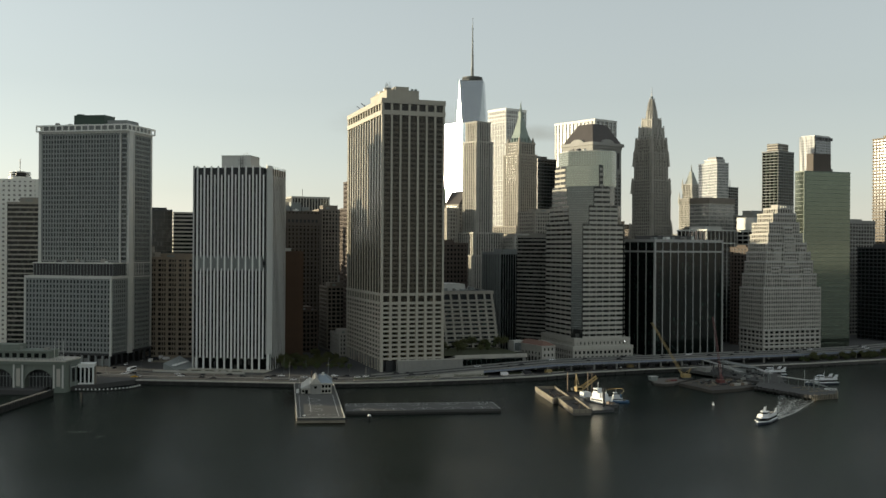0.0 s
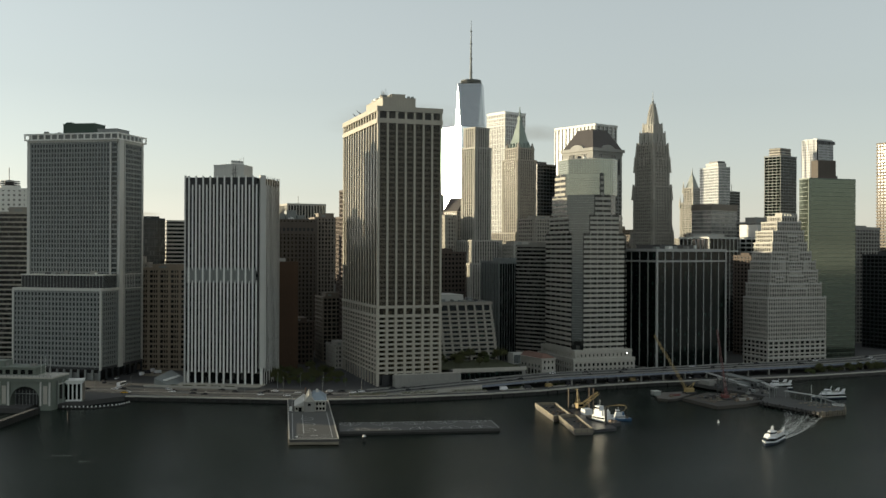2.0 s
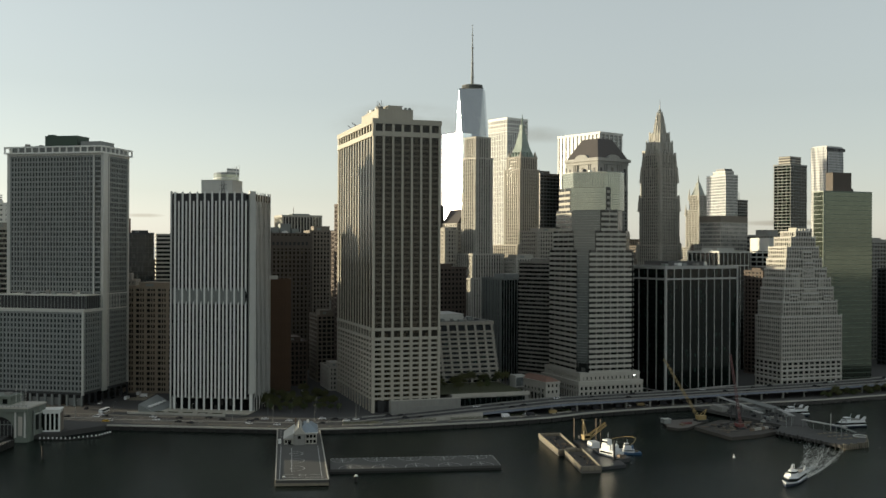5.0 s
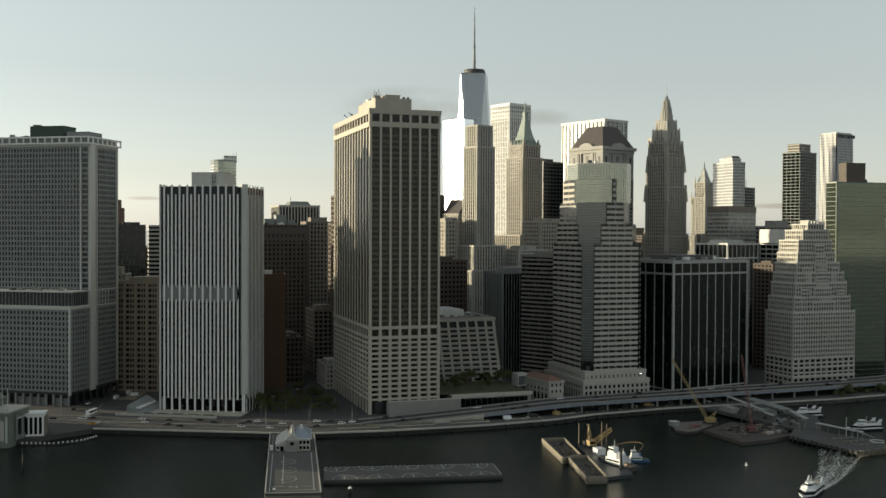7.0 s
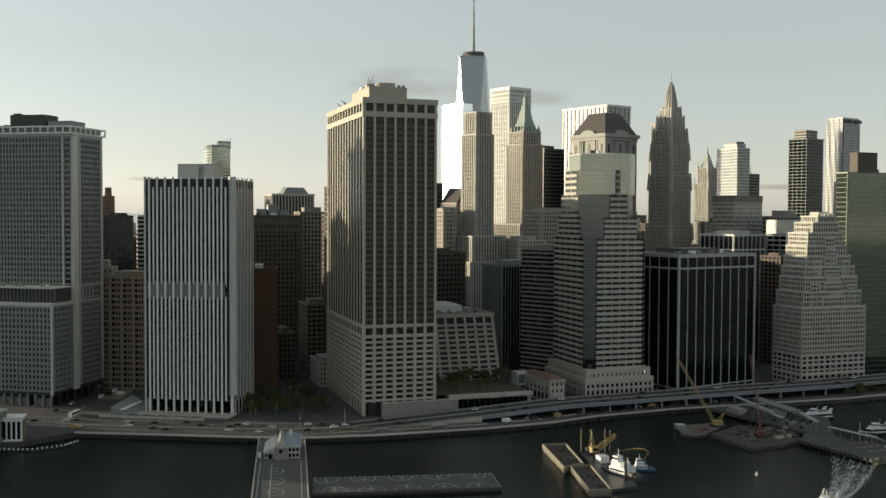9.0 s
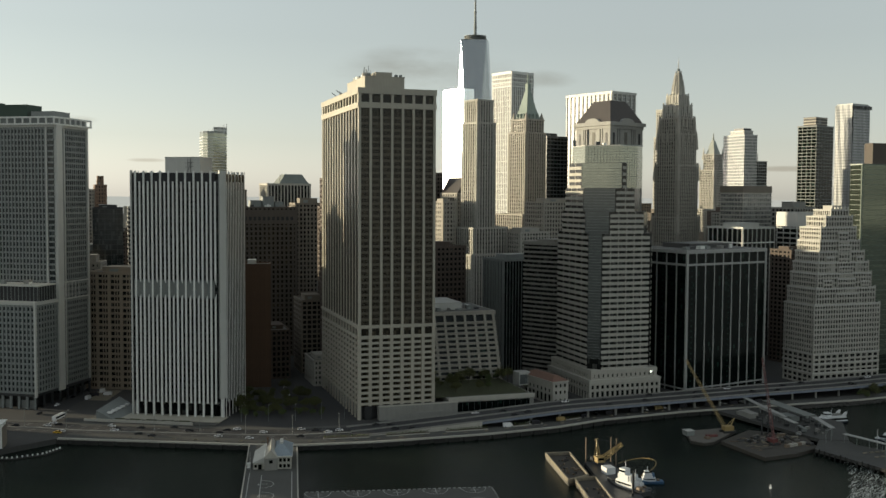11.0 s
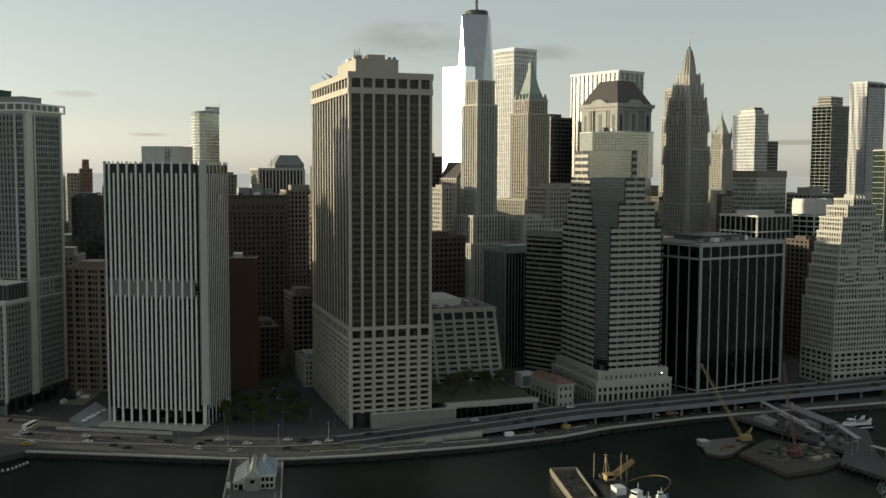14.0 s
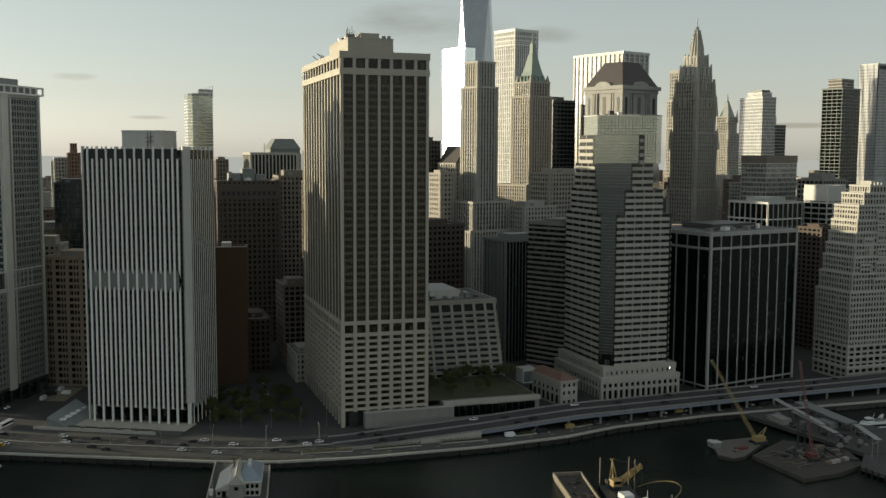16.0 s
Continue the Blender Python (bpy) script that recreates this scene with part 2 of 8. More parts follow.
M["g_mid"] = glazing("grey_glass_with_pale_blinds", (0.16, 0.16, 0.155), rough=0.15, blinds=0.4, pale=(0.30, 0.29, 0.27), spec=0.6)
M["g_matte"] = glazing("shaded_pale_glass", (0.20, 0.20, 0.19), rough=0.6, blinds=0.3, pale=(0.28, 0.275, 0.26), spec=0.2)
M["g_strip"] = glazing("ribbon_window_glass", (0.012, 0.014, 0.013), cell=(1.5, 1.5, 3.9), blinds=0.25, pale=(0.075, 0.075, 0.07), spec=0.28)
M["g_dim"] = glazing("dim_window_glass", (0.011, 0.011, 0.011), cell=(1.22, 1.22, 1.85), blinds=0.25, pale=(0.13, 0.125, 0.115), spec=0.3)
M["g_teal"] = glazing("teal_grey_glass", (0.022, 0.030, 0.030), cell=(1.4, 1.4, 3.72), blinds=0.3, pale=(0.075, 0.085, 0.082), spec=0.4)
M["pier_deck"] = masonry("worn_pier_concrete", (0.055, 0.054, 0.05), rough=0.9, scale=0.15, vary=0.4)
M["deck_steel"] = masonry("worn_deck_steel", (0.045, 0.039, 0.031), rough=0.8, scale=0.2, vary=0.4)
M["g_warm"] = glazing("punched_window_glass", (0.012, 0.012, 0.012), blinds=0.18, pale=(0.11, 0.10, 0.085), spec=0.3)
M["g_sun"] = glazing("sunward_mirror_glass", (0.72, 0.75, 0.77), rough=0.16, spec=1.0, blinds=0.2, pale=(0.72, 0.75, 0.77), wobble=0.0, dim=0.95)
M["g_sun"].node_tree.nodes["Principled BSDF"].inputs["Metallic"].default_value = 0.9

lamp_m, lamp_n, lamp_l, lamp_p = mat_base("lit_lamp_lens")
lamp_p.inputs["Emission Color"].default_value = (1.0, 0.96, 0.88, 1)
lamp_p.inputs["Emission Strength"].default_value = 5.0
M["lamp_glow"] = lamp_m

# ---- building kit ----
_cache = {}


def mesh_from(name, verts, faces, mat):
    me = bpy.data.meshes.new(name)
    me.from_pydata(verts, [], faces)
    if mat:
        me.materials.append(M[mat])
    me.update()
    return me


def box_data(w, d, h, mat, name="box"):
    """A box on its base, centred in x and y; alike boxes share one mesh."""
    key = (round(w, 3), round(d, 3), round(h, 3), mat)
    if key not in _cache:
        x, y = w / 2, d / 2
        v = [(-x, -y, 0), (x, -y, 0), (x, y, 0), (-x, y, 0), (-x, -y, h), (x, -y, h), (x, y, h), (-x, y, h)]
        f = [(3, 2, 1, 0), (4, 5, 6, 7), (0, 1, 5, 4), (1, 2, 6, 5), (2, 3, 7, 6), (3, 0, 4, 7)]
        _cache[key] = mesh_from(name, v, f, mat)
    return _cache[key]


def under(name, me, parent, loc=(0, 0, 0), rz=0.0, label=""):
    ob = new(name, me)
    ob.parent = parent
    ob.matrix_basis = pose(loc[0], loc[1], loc[2], 0, 0, rz)
    if label:
        ob["label"] = label
    return ob


def box(name, parent, x0, x1, y0, y1, z0, z1, mat, label="", rz=0.0):
    return under(name, box_data(x1 - x0, y1 - y0, z1 - z0, mat, name), parent, ((x0 + x1) / 2, (y0 + y1) / 2, z0), rz, label)


def part(name, bm, mat, parent, label="", loc=(0, 0, 0), rz=0.0):
    me = bpy.data.meshes.new(name)
    bm.to_mesh(me)
    bm.free()
    me.materials.append(M[mat])
    return under(name, me, parent, loc, rz, label)


def thing(name, x, y, z=0.0, a=0.0, label="", category="", group="", kind=""):
    ob = new(name)
    ob.empty_display_size = 2
    ob.matrix_basis = pose(x, y, z, 0, 0, a)
    return tagged(ob, label, category, group, kind)


def prism_data(name, poly, z0, z1, mat, top=None):
    """A prism on a footprint, or a frustum if top is another outline of as many points."""
    top = top or poly
    n = len(poly)
    v = [(x, y, z0) for x, y in poly] + [(x, y, z1) for x, y in top]
    f = [tuple(range(n - 1, -1, -1)), tuple(range(n, 2 * n))] + [(i, (i + 1) % n, n + (i + 1) % n, n + i) for i in range(n)]
    return mesh_from(name, v, f, mat)


def prism(name, parent, poly, z0, z1, mat, top=None, label=""):
    return under(name, prism_data(name, poly, z0, z1, mat, top), parent, label=label)


def grown(poly, s):
    """An outline moved outwards by about s."""
    cx, cy = sum(p[0] for p in poly) / len(poly), sum(p[1] for p in poly) / len(poly)
    rx, ry = max(abs(p[0] - cx) for p in poly), max(abs(p[1] - cy) for p in poly)
    return [(cx + (x - cx) * (1 + s / rx), cy + (y - cy) * (1 + s / ry)) for x, y in poly]


def rect(x0, x1, y0, y1):
    return [(x0, y0), (x1, y0), (x1, y1), (x0, y1)]


def piers(parent, x0, x1, y0, y1, z0, z1, nx, ny, pw, pd, mat, name="pier", faces="frlb", corner=True, label=""):
    """Upright piers proud of the faces of a block: nx and ny bays on its fronts and sides."""
    h = z1 - z0
    me = box_data(pw, pd, h, mat, name)
    side = box_data(pd, pw, h, mat, name)
    rng = lambda n: range(0 if corner else 1, (n + 1 if corner else n) if n else 0)
    for i in rng(nx):
        x = x0 + (x1 - x0) * i / nx
        x = min(max(x, x0 + pw / 2 - pd + 0.003), x1 - pw / 2 + pd - 0.003)
        if "f" in faces:
            under(name, me, parent, (x, y0 - pd / 2, z0), label=label)
        if "b" in faces:
            under(name, me, parent, (x, y1 + pd / 2, z0), label=label)
    for i in rng(ny):
        y = y0 + (y1 - y0) * i / ny
        y = min(max(y, y0 + pw / 2 + 0.003), y1 - pw / 2 - 0.003)
        if "l" in faces:
            under(name, side, parent, (x0 - pd / 2, y, z0), label=label)
        if "r" in faces:
            under(name, side, parent, (x1 + pd / 2, y, z0), label=label)


def pier_grid(parent, x0, x1, y0, y1, z0, z1, nx, ny, pw, pd, mat, faces="fl"):
    """All piers of a far block as one grid."""
    v, f = [], []
    def add(a, b, c, d):
        n = len(v)
        v.extend([(a, c, z0), (b, c, z0), (b, d, z0), (a, d, z0), (a, c, z1), (b, c, z1), (b, d, z1), (a, d, z1)])
        f.extend([tuple(n + k for k in q) for q in ((3, 2, 1, 0), (4, 5, 6, 7), (0, 1, 5, 4), (1, 2, 6, 5), (2, 3, 7, 6), (3, 0, 4, 7))])
    for i in range(nx + 1):
        x = min(max(x0 + (x1 - x0) * i / nx, x0 + pw / 2), x1 - pw / 2)
        if "f" in faces:
            add(x - pw / 2, x + pw / 2, y0 - pd, y0)
        if "b" in faces:
            add(x - pw / 2, x + pw / 2, y1, y1 + pd)
    for i in range(ny + 1):
        y = min(max(y0 + (y1 - y0) * i / ny, y0 + pw / 2), y1 - pw / 2)
        if "l" in faces:
            add(x0 - pd, x0, y - pw / 2, y + pw / 2)
        if "r" in faces:
            add(x1, x1 + pd, y - pw / 2, y + pw / 2)
    tagged(under("pier_grid", mesh_from("pier_grid", v, f, mat), parent), kind="stuff")


def bands(parent, x0, x1, y0, y1, zs, h, out, mat, name="floor_band", label=""):
    me = box_data(x1 - x0 + 2 * out, y1 - y0 + 2 * out, h, mat, name)
    for z in zs:
        under(name, me, parent, ((x0 + x1) / 2, (y0 + y1) / 2, z), label=label)


def floors(z0, z1, n):
    return [z0 + (z1 - z0) * i / n for i in range(n)]


def block(parent, x0, x1, y0, y1, z0, z1, glass, wall, nx, ny, nf, pw=0.8, pd=0.5, bh=1.2, bo=0.35, cap=1.0, faces="frlb", roof=True, far=False, spandrel=None):
    """One box of a building: glass body, piers, a band at each floor, a parapet and a flat roof."""
    box("glass_wall", parent, x0, x1, y0, y1, z0, z1, glass)
    if nx and far:
        pier_grid(parent, x0, x1, y0, y1, z0, z1, nx, ny, pw, pd, wall, faces)
    elif nx:
        piers(parent, x0, x1, y0, y1, z0, z1, nx, ny, pw, pd, wall, faces=faces)
    if nf and far:
        v, f = [], []
        for z in floors(z0, z1, nf):
            n = len(v)
            v += [(a, b, c) for c in (z + 0.01, z + 0.01 + bh) for a, b in ((x0 - bo, y0 - bo), (x1 + bo, y0 - bo), (x1 + bo, y1 + bo), (x0 - bo, y1 + bo))]
            f += [tuple(n + k for k in q) for q in ((3, 2, 1, 0), (4, 5, 6, 7), (0, 1, 5, 4), (1, 2, 6, 5), (2, 3, 7, 6), (3, 0, 4, 7))]
        tagged(under("band_grid", mesh_from("band_grid", v, f, spandrel or wall), parent), kind="stuff")
    elif nf:
        bands(parent, x0, x1, y0, y1, [z + 0.01 for z in floors(z0, z1, nf)], bh, bo, wall)
    if cap:
        e = max(pd if nx else 0, bo) + 0.06
        t = 0.6
        for q in ((x0 - e, x1 + e, y0 - e, y0 + t), (x0 - e, x1 + e, y1 - t, y1 + e), (x0 - e, x0 + t, y0 + t, y1 - t), (x1 - t, x1 + e, y0 + t, y1 - t)):
            box("parapet", parent, *q, z1 - cap * 0.4, z1 + cap, wall)
    if roof:
        box("roof", parent, x0 + 0.61, x1 - 0.61, y0 + 0.61, y1 - 0.61, z1, z1 + 0.12, "roof")


def nest(piece, owner):
    """Make a placed part the sub-part of another part of the same thing."""
    m = owner.matrix_basis.inverted() @ piece.matrix_basis
    piece.parent = owner
    piece.matrix_basis = m
    return piece


def plant_room(parent, x0, x1, y0, y1, z0, z1, mat="conc_grey"):
    room = box("plant_room", parent, x0, x1, y0, y1, z0, z1, mat)
    nest(box("plant_room_roof", parent, x0 - 0.2, x1 + 0.2, y0 - 0.2, y1 + 0.2, z1, z1 + 0.35, mat), room)
    w = x1 - x0
    if mat not in ("alu_pale", "precast", "green_metal", "brick_dark"):
        nest(box("louvre", parent, x0 + w * 0.2, x0 + w * 0.45, y0 - 0.12, y0 + 0.05, z0 + (z1 - z0) * 0.25, z0 + (z1 - z0) * 0.75, "alu_grey"), room)


def roof_kit(parent, x0, x1, y0, y1, z, n, seed):
    """Fans, tanks and ducts on a flat roof."""
    rr = random.Random(seed)
    for i in range(n):
        w, d, h = rr.uniform(1.5, 5), rr.uniform(1.5, 5), rr.uniform(1.0, 3.2)
        x, y = rr.uniform(x0 + w, x1 - w), rr.uniform(y0 + d, y1 - d)
        box("roof_unit", parent, x - w / 2, x + w / 2, y - d / 2, y + d / 2, z, z + h, rr.choice(["conc_grey", "alu_grey", "dark_metal", "white"]))


def rod_data(name, p, q, r, mat, sides=6, r2=None):
    """A straight tapering rod from p to q."""
    p, q = Vector(p), Vector(q)
    rot = (q - p).to_track_quat("Z", "Y")
    r2 = r if r2 is None else r2
    v, f = [], []
    for c, rad in ((p, r), (q, r2)):
        for i in range(sides):
            t = 2 * math.pi * i / sides
            v.append(c + rot @ Vector((rad * math.cos(t), rad * math.sin(t), 0)))
    f = [(i, (i + 1) % sides, sides + (i + 1) % sides, sides + i) for i in range(sides)]
    f += [tuple(range(sides - 1, -1, -1)), tuple(range(sides, 2 * sides))]
    return mesh_from(name, v, f, mat)


def rod(name, parent, p, q, r, mat, sides=6, r2=None, label=""):
    return under(name, rod_data(name, p, q, r, mat, sides, r2), parent, label=label)


# ---- ground, water and shore ----
SHORE = [(-4900, 1500), (-900, 1050), (-160, 770), (-120, 730), (-36, 694), (-31, 712), (-10, 709), (6, 720), (24, 731), (78, 707), (124, 686), (154, 676), (195, 671), (260, 670), (306, 674), (342, 684), (404, 690),
         (540, 688), (634, 697), (760, 730), (1000, 810), (1500, 1000), (4900, 1900)]
GROUND_Z = 3.0


def ground_sheet():
    top = SHORE + [(4900, 4900), (-4900, 4900)]
    n = len(top)
    v = [(x, y, GROUND_Z) for x, y in top] + [(x, y, -6.0) for x, y in top]
    f = [tuple(range(n))] + [(i, n + i, n + (i + 1) % n, (i + 1) % n) for i in range(n)]
    return mesh_from("ground", v, f, "ground")


tagged(new("ground", ground_sheet()), "grey city ground of streets and yards behind a quay wall", "ground", kind="structure")


def water_material():
    m, n, l, p = mat_base("river_water")
    tc = n.new("ShaderNodeTexCoord")
    a = n.new("ShaderNodeTexNoise"); a.inputs["Scale"].default_value = 0.16; a.inputs["Detail"].default_value = 8; a.inputs["Roughness"].default_value = 0.66
    mp = n.new("ShaderNodeMapping"); mp.inputs["Scale"].default_value = (1.0, 1.7, 1.0); mp.inputs["Rotation"].default_value = (0, 0, 0.5)
    b = n.new("ShaderNodeTexNoise"); b.inputs["Scale"].default_value = 0.012; b.inputs["Detail"].default_value = 4
    l.new(tc.outputs["Object"], mp.inputs[0]); l.new(mp.outputs[0], a.inputs["Vector"]); l.new(tc.outputs["Object"], b.inputs["Vector"])
    bp = n.new("ShaderNodeBump"); bp.inputs["Distance"].default_value = 1.0
    r = n.new("ShaderNodeMapRange"); r.inputs[1].default_value, r.inputs[2].default_value, r.inputs[3].default_value, r.inputs[4].default_value = 0.35, 0.65, 0.22, 0.55
    l.new(b.outputs["Fac"], r.inputs[0]); l.new(r.outputs[0], bp.inputs["Strength"])
    l.new(a.outputs["Fac"], bp.inputs["Height"]); l.new(bp.outputs[0], p.inputs["Normal"])
    p.inputs["Base Color"].default_value = (0.006, 0.011, 0.008, 1)
    p.inputs["Roughness"].default_value = 0.24
    p.inputs["IOR"].default_value = 1.33
    p.inputs["Specular IOR Level"].default_value = 0.20
    return m


M["water"] = water_material()
tagged(new("water", mesh_from("water", [(-4900, -4900, 0), (4900, -4900, 0), (4900, 4900, 0), (-4900, 4900, 0)], [(0, 1, 2, 3)], "water")),
       "dark rippled river water in the shade of towers", "water", kind="structure")


def backdrop():
    """Hazy far hills and shore all round, past the end of the ground."""
    m, n, l, p = mat_base("far_haze_glow")
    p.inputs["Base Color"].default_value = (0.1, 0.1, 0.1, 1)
    # an even glow put into the hills stands in for distance haze
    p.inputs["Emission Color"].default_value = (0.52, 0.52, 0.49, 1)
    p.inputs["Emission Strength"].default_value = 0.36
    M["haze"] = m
    v, f = [], []
    k = 160
    for i in range(k):
        t = 2 * math.pi * i / k
        h = 128 + 9 * noise.noise(Vector((math.cos(t) * 6, math.sin(t) * 6, 0))) + 4 * noise.noise(Vector((math.cos(t) * 30, math.sin(t) * 30, 3)))
        v += [(4720 * math.cos(t), 4720 * math.sin(t), -5), (4720 * math.cos(t), 4720 * math.sin(t), h)]
    f = [(2 * i, 2 * ((i + 1) % k), 2 * ((i + 1) % k) + 1, 2 * i + 1) for i in range(k)]
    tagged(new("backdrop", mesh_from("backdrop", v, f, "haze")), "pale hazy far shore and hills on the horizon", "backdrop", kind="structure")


backdrop()

# ---- towers on the water's edge ----
def big_tan_tower():
    """53 storeys: gridded foot, dark bays between pale piers, an arcaded top storey."""
    b = thing("office_tower", 198, 727, GROUND_Z, 0, "tall tan concrete office tower with dark bays and gridded lower floors", "office tower")
    W, D, H = 47.6, 110.0, 203.5
    M1 = 58.2                                   # top of the gridded foot
    nx, ny = 7, 13
    box("glass_wall", b, 0, W, 0, D, 8.0, H, "g_bronze")
    # foot: punched windows between heavy piers and bands, a taller row on top
    pitch, rows = 3.42, 12
    piers(b, 0, W, 0, D, 0, M1, nx, ny, 1.9, 1.0, "precast")
    bands(b, 0, W, 0, D, [9.0 + pitch * i for i in range(rows)], 1.45, 0.85, "precast")
    bands(b, 0, W, 0, D, [9.0 + pitch * rows], 2.0, 1.12, "precast", name="ledge")
    bands(b, 0, W, 0, D, [M1 - 1.6], 2.0, 1.3, "precast", name="ledge")
    pane = box_data(W / nx - 2.0, 0.12, 1.95, "g_bronze", "window")
    side_pane = box_data(0.12, D / ny - 2.0, 1.95, "g_bronze", "window")
    for k in range(rows):
        for i in range(nx):
            under("window", pane, b, ((i + 0.5) * W / nx, -0.07 - 0.1 * ((i * 7 + k * 3) % 5 == 0), 10.47 + pitch * k))
        for i in range(ny):
            under("window", side_pane, b, (-0.07 - 0.1 * ((i * 5 + k) % 7 == 0), (i + 0.5) * D / ny, 10.47 + pitch * k))
    box("lobby_wall", b, 2, W - 2, 2, D - 2, 0, 8.0, "dark_metal")
    # shaft: piers, bronze spandrels and thin mullions
    piers(b, 0, W, 0, D, M1 + 0.4, H - 12, nx, 0, 1.55, 1.1, "precast", faces="fb")
    piers(b, 0, W, 0.75, D - 0.75, M1 + 0.4, H - 12, 0, ny, 1.5, 0.55, "precast", faces="lr")
    bands(b, 0.3, W - 0.3, 0, D, [M1 + 3.2 + 3.75 * i for i in range(34)], 1.5, 0.16, "spandrel_tan", name="spandrel")
    for i in range(nx):
        for k in range(1, 6):
            x = W * i / nx + 0.78 + (W / nx - 1.55) * k / 6
            box("mullion", b, x - 0.09, x + 0.09, -0.3, -0.02, M1 + 0.4, H - 12, "mullion_bronze")
    # crown: a solid band, square openings, an overhanging parapet
    bands(b, 0, W, 0, D, [H - 12.0], 3.4, 1.25, "precast", name="crown_band")
    piers(b, 0, W, 0, D, H - 8.6, H - 3.4, nx, 0, 1.75, 1.15, "precast", name="crown_pier", faces="fb")
    piers(b, 0, W, 0.9, D - 0.9, H - 8.6, H - 3.4, 0, ny, 2.3, 0.9, "precast", name="crown_pier", faces="lr")
    bands(b, 0, W, 0, D, [H - 3.4], 3.6, 1.35, "precast", name="crown_cornice")
    box("roof", b, 0.6, W - 0.6, 0.6, D - 0.6, H + 0.2, H + 0.35, "roof")
    for i in range(7):
        x = (i + 0.5) * W / nx
        box("opening_soffit", b, x - 2.3, x + 2.3, -0.6, -0.01, H - 8.62, H - 8.2, "black")
    plant_room(b, 6.5, 32, 13, 62, H + 0.3, H + 8.6, "precast")
    plant_room(b, 14, 24.5, 15, 50, H + 8.9, H + 11.4, "precast")
    roof_kit(b, 6.6, 13, 16, 58, H + 8.9, 9, 3)
    rr = random.Random(8)
    for i in range(9):
        x, y = 6.9 + rr.random() * 6.6, 13.6 + rr.random() * 9
        rod("roof_mast", b, (x, y, H + 8.9), (x + rr.uniform(-0.6, 0.6), y, H + 11.2 + rr.random() * 4.0), 0.14, "alu_grey", 5)
    for x in (26.5, 29.5):
        box("roof_unit", b, x, x + 1.6, 15, 17, H + 8.9, H + 10.6, "alu_grey")
    for x, y in ((5, 62), (9, 70), (6, 80)):
        box("cleaning_rig", b, x - 3.5, x - 1.5, y, y + 3, H + 0.3, H + 2.2, "dark_metal")
        rod("rig_arm", b, (x - 2.5, y + 1.5, H + 2), (x - 6, y + 0.5, H + 4.4), 0.25, "dark_metal", 5)
    for i in range(5):
        rod("antenna", b, (7 + i * 1.3, 17 + i, H + 8.8), (7 + i * 1.3, 17 + i, H + 11 + (i * 7 % 4)), 0.16, "alu_grey")
    for x, y, h in ((8, 20, 4), (10, 24, 6), (12, 35, 4), (30, 22, 3), (31, 30, 3)):
        rod("antenna", b, (x, y, H), (x, y, H + 8 + h), 0.14, "dark_metal")
    # stair screen at the near corner
    box("corner_door", b, 3.2, 8.0, -1.15, -0.9, 0, 8.4, "black", "dark tall entrance opening")
    # low front wing with its sloped wall, window strip and roof garden
    box("plinth_wall", b, 11, 62, -6.5, -1.4, 0, 8.5, "conc_grey")
    box("plinth_coping", b, 10.8, 62, -6.7, -6.0, 8.5, 9.2, "precast_pale")
    prism("ramp_wall", b, [(16, -7.2), (52, -7.2), (52, -6.51), (16, -6.51)], 0, 4.0, "conc_grey", [(30, -7.2), (52, -7.2), (52, -6.51), (30, -6.51)])
    box("plinth_wall", b, 57, 115, -4.0, 60, 0, 10.2, "conc_grey")
    box("window_strip", b, 61, 112, -4.18, -3.9, 2.0, 7.8, "g_black")
    for i in range(13):
        box("strip_mullion", b, 62 + 4 * i - 0.12, 62 + 4 * i + 0.12, -4.4, -4.0, 2.0, 7.8, "dark_metal")
    box("plinth_coping", b, 56.5, 115.4, -4.9, -3.6, 8.6, 11.2, "precast_pale")
    box("lamp_strip", b, 80, 90, -4.7, -4.3, 8.1, 8.7, "precast_pale")
    box("roof_lawn", b, 50, 114, 3, 55, 10.2, 10.5, "lawn")
    # north wing: sloping gridded front
    x0, x1, y0 = 48.2, 116.0, 55.5
    zb, zt, lean = 8.5, 55.2, 16.5
    wing = thing("sloped_office_block", 198, 727, GROUND_Z, 0, "tan concrete office block with a leaning gridded front", "office building")
    v = [(x0, y0, zb), (x1, y0, zb), (x1, y0 + 70, zb), (x0, y0 + 70, zb), (x0, y0 + lean, zt), (x1, y0 + lean, zt), (x1, y0 + 70, zt), (x0, y0 + 70, zt)]
    f = [(3, 2, 1, 0), (4, 5, 6, 7), (0, 1, 5, 4), (1, 2, 6, 5), (2, 3, 7, 6), (3, 0, 4, 7)]
    under("glass_wall", mesh_from("glass_wall", v, f, "g_black"), wing)
    sl = math.hypot(lean, zt - zb)
    tilt = math.degrees(math.atan2(lean, zt - zb))
    rib = box_data(1.7, 1.0, sl, "limestone", "pier")
    n = 9
    for i in range(n + 1):
        x = min(max(x0 + (x1 - x0) * i / n, x0 + 1), x1 - 1)
        o = under("pier", rib, wing)
        o.matrix_basis = pose(x, y0 - 0.5, zb, -tilt, 0, 0)
    for k in range(12):
        z = zb + 0.4 + k * 3.52
        y = y0 + lean * (z - zb) / (zt - zb)
        box("floor_band", wing, x0, x1 + 0.5, y - 0.9, y + 1.2, z, z + 1.7, "limestone")
        box("side_band", wing, x1 - 0.3, x1 + 0.6, y + 1.3, y0 + 70, z, z + 1.7, "limestone")
    box("cornice", wing, x0, x1 + 1, y0 + lean - 1.4, y0 + 70.5, zt - 1.4, zt + 1.2, "limestone")
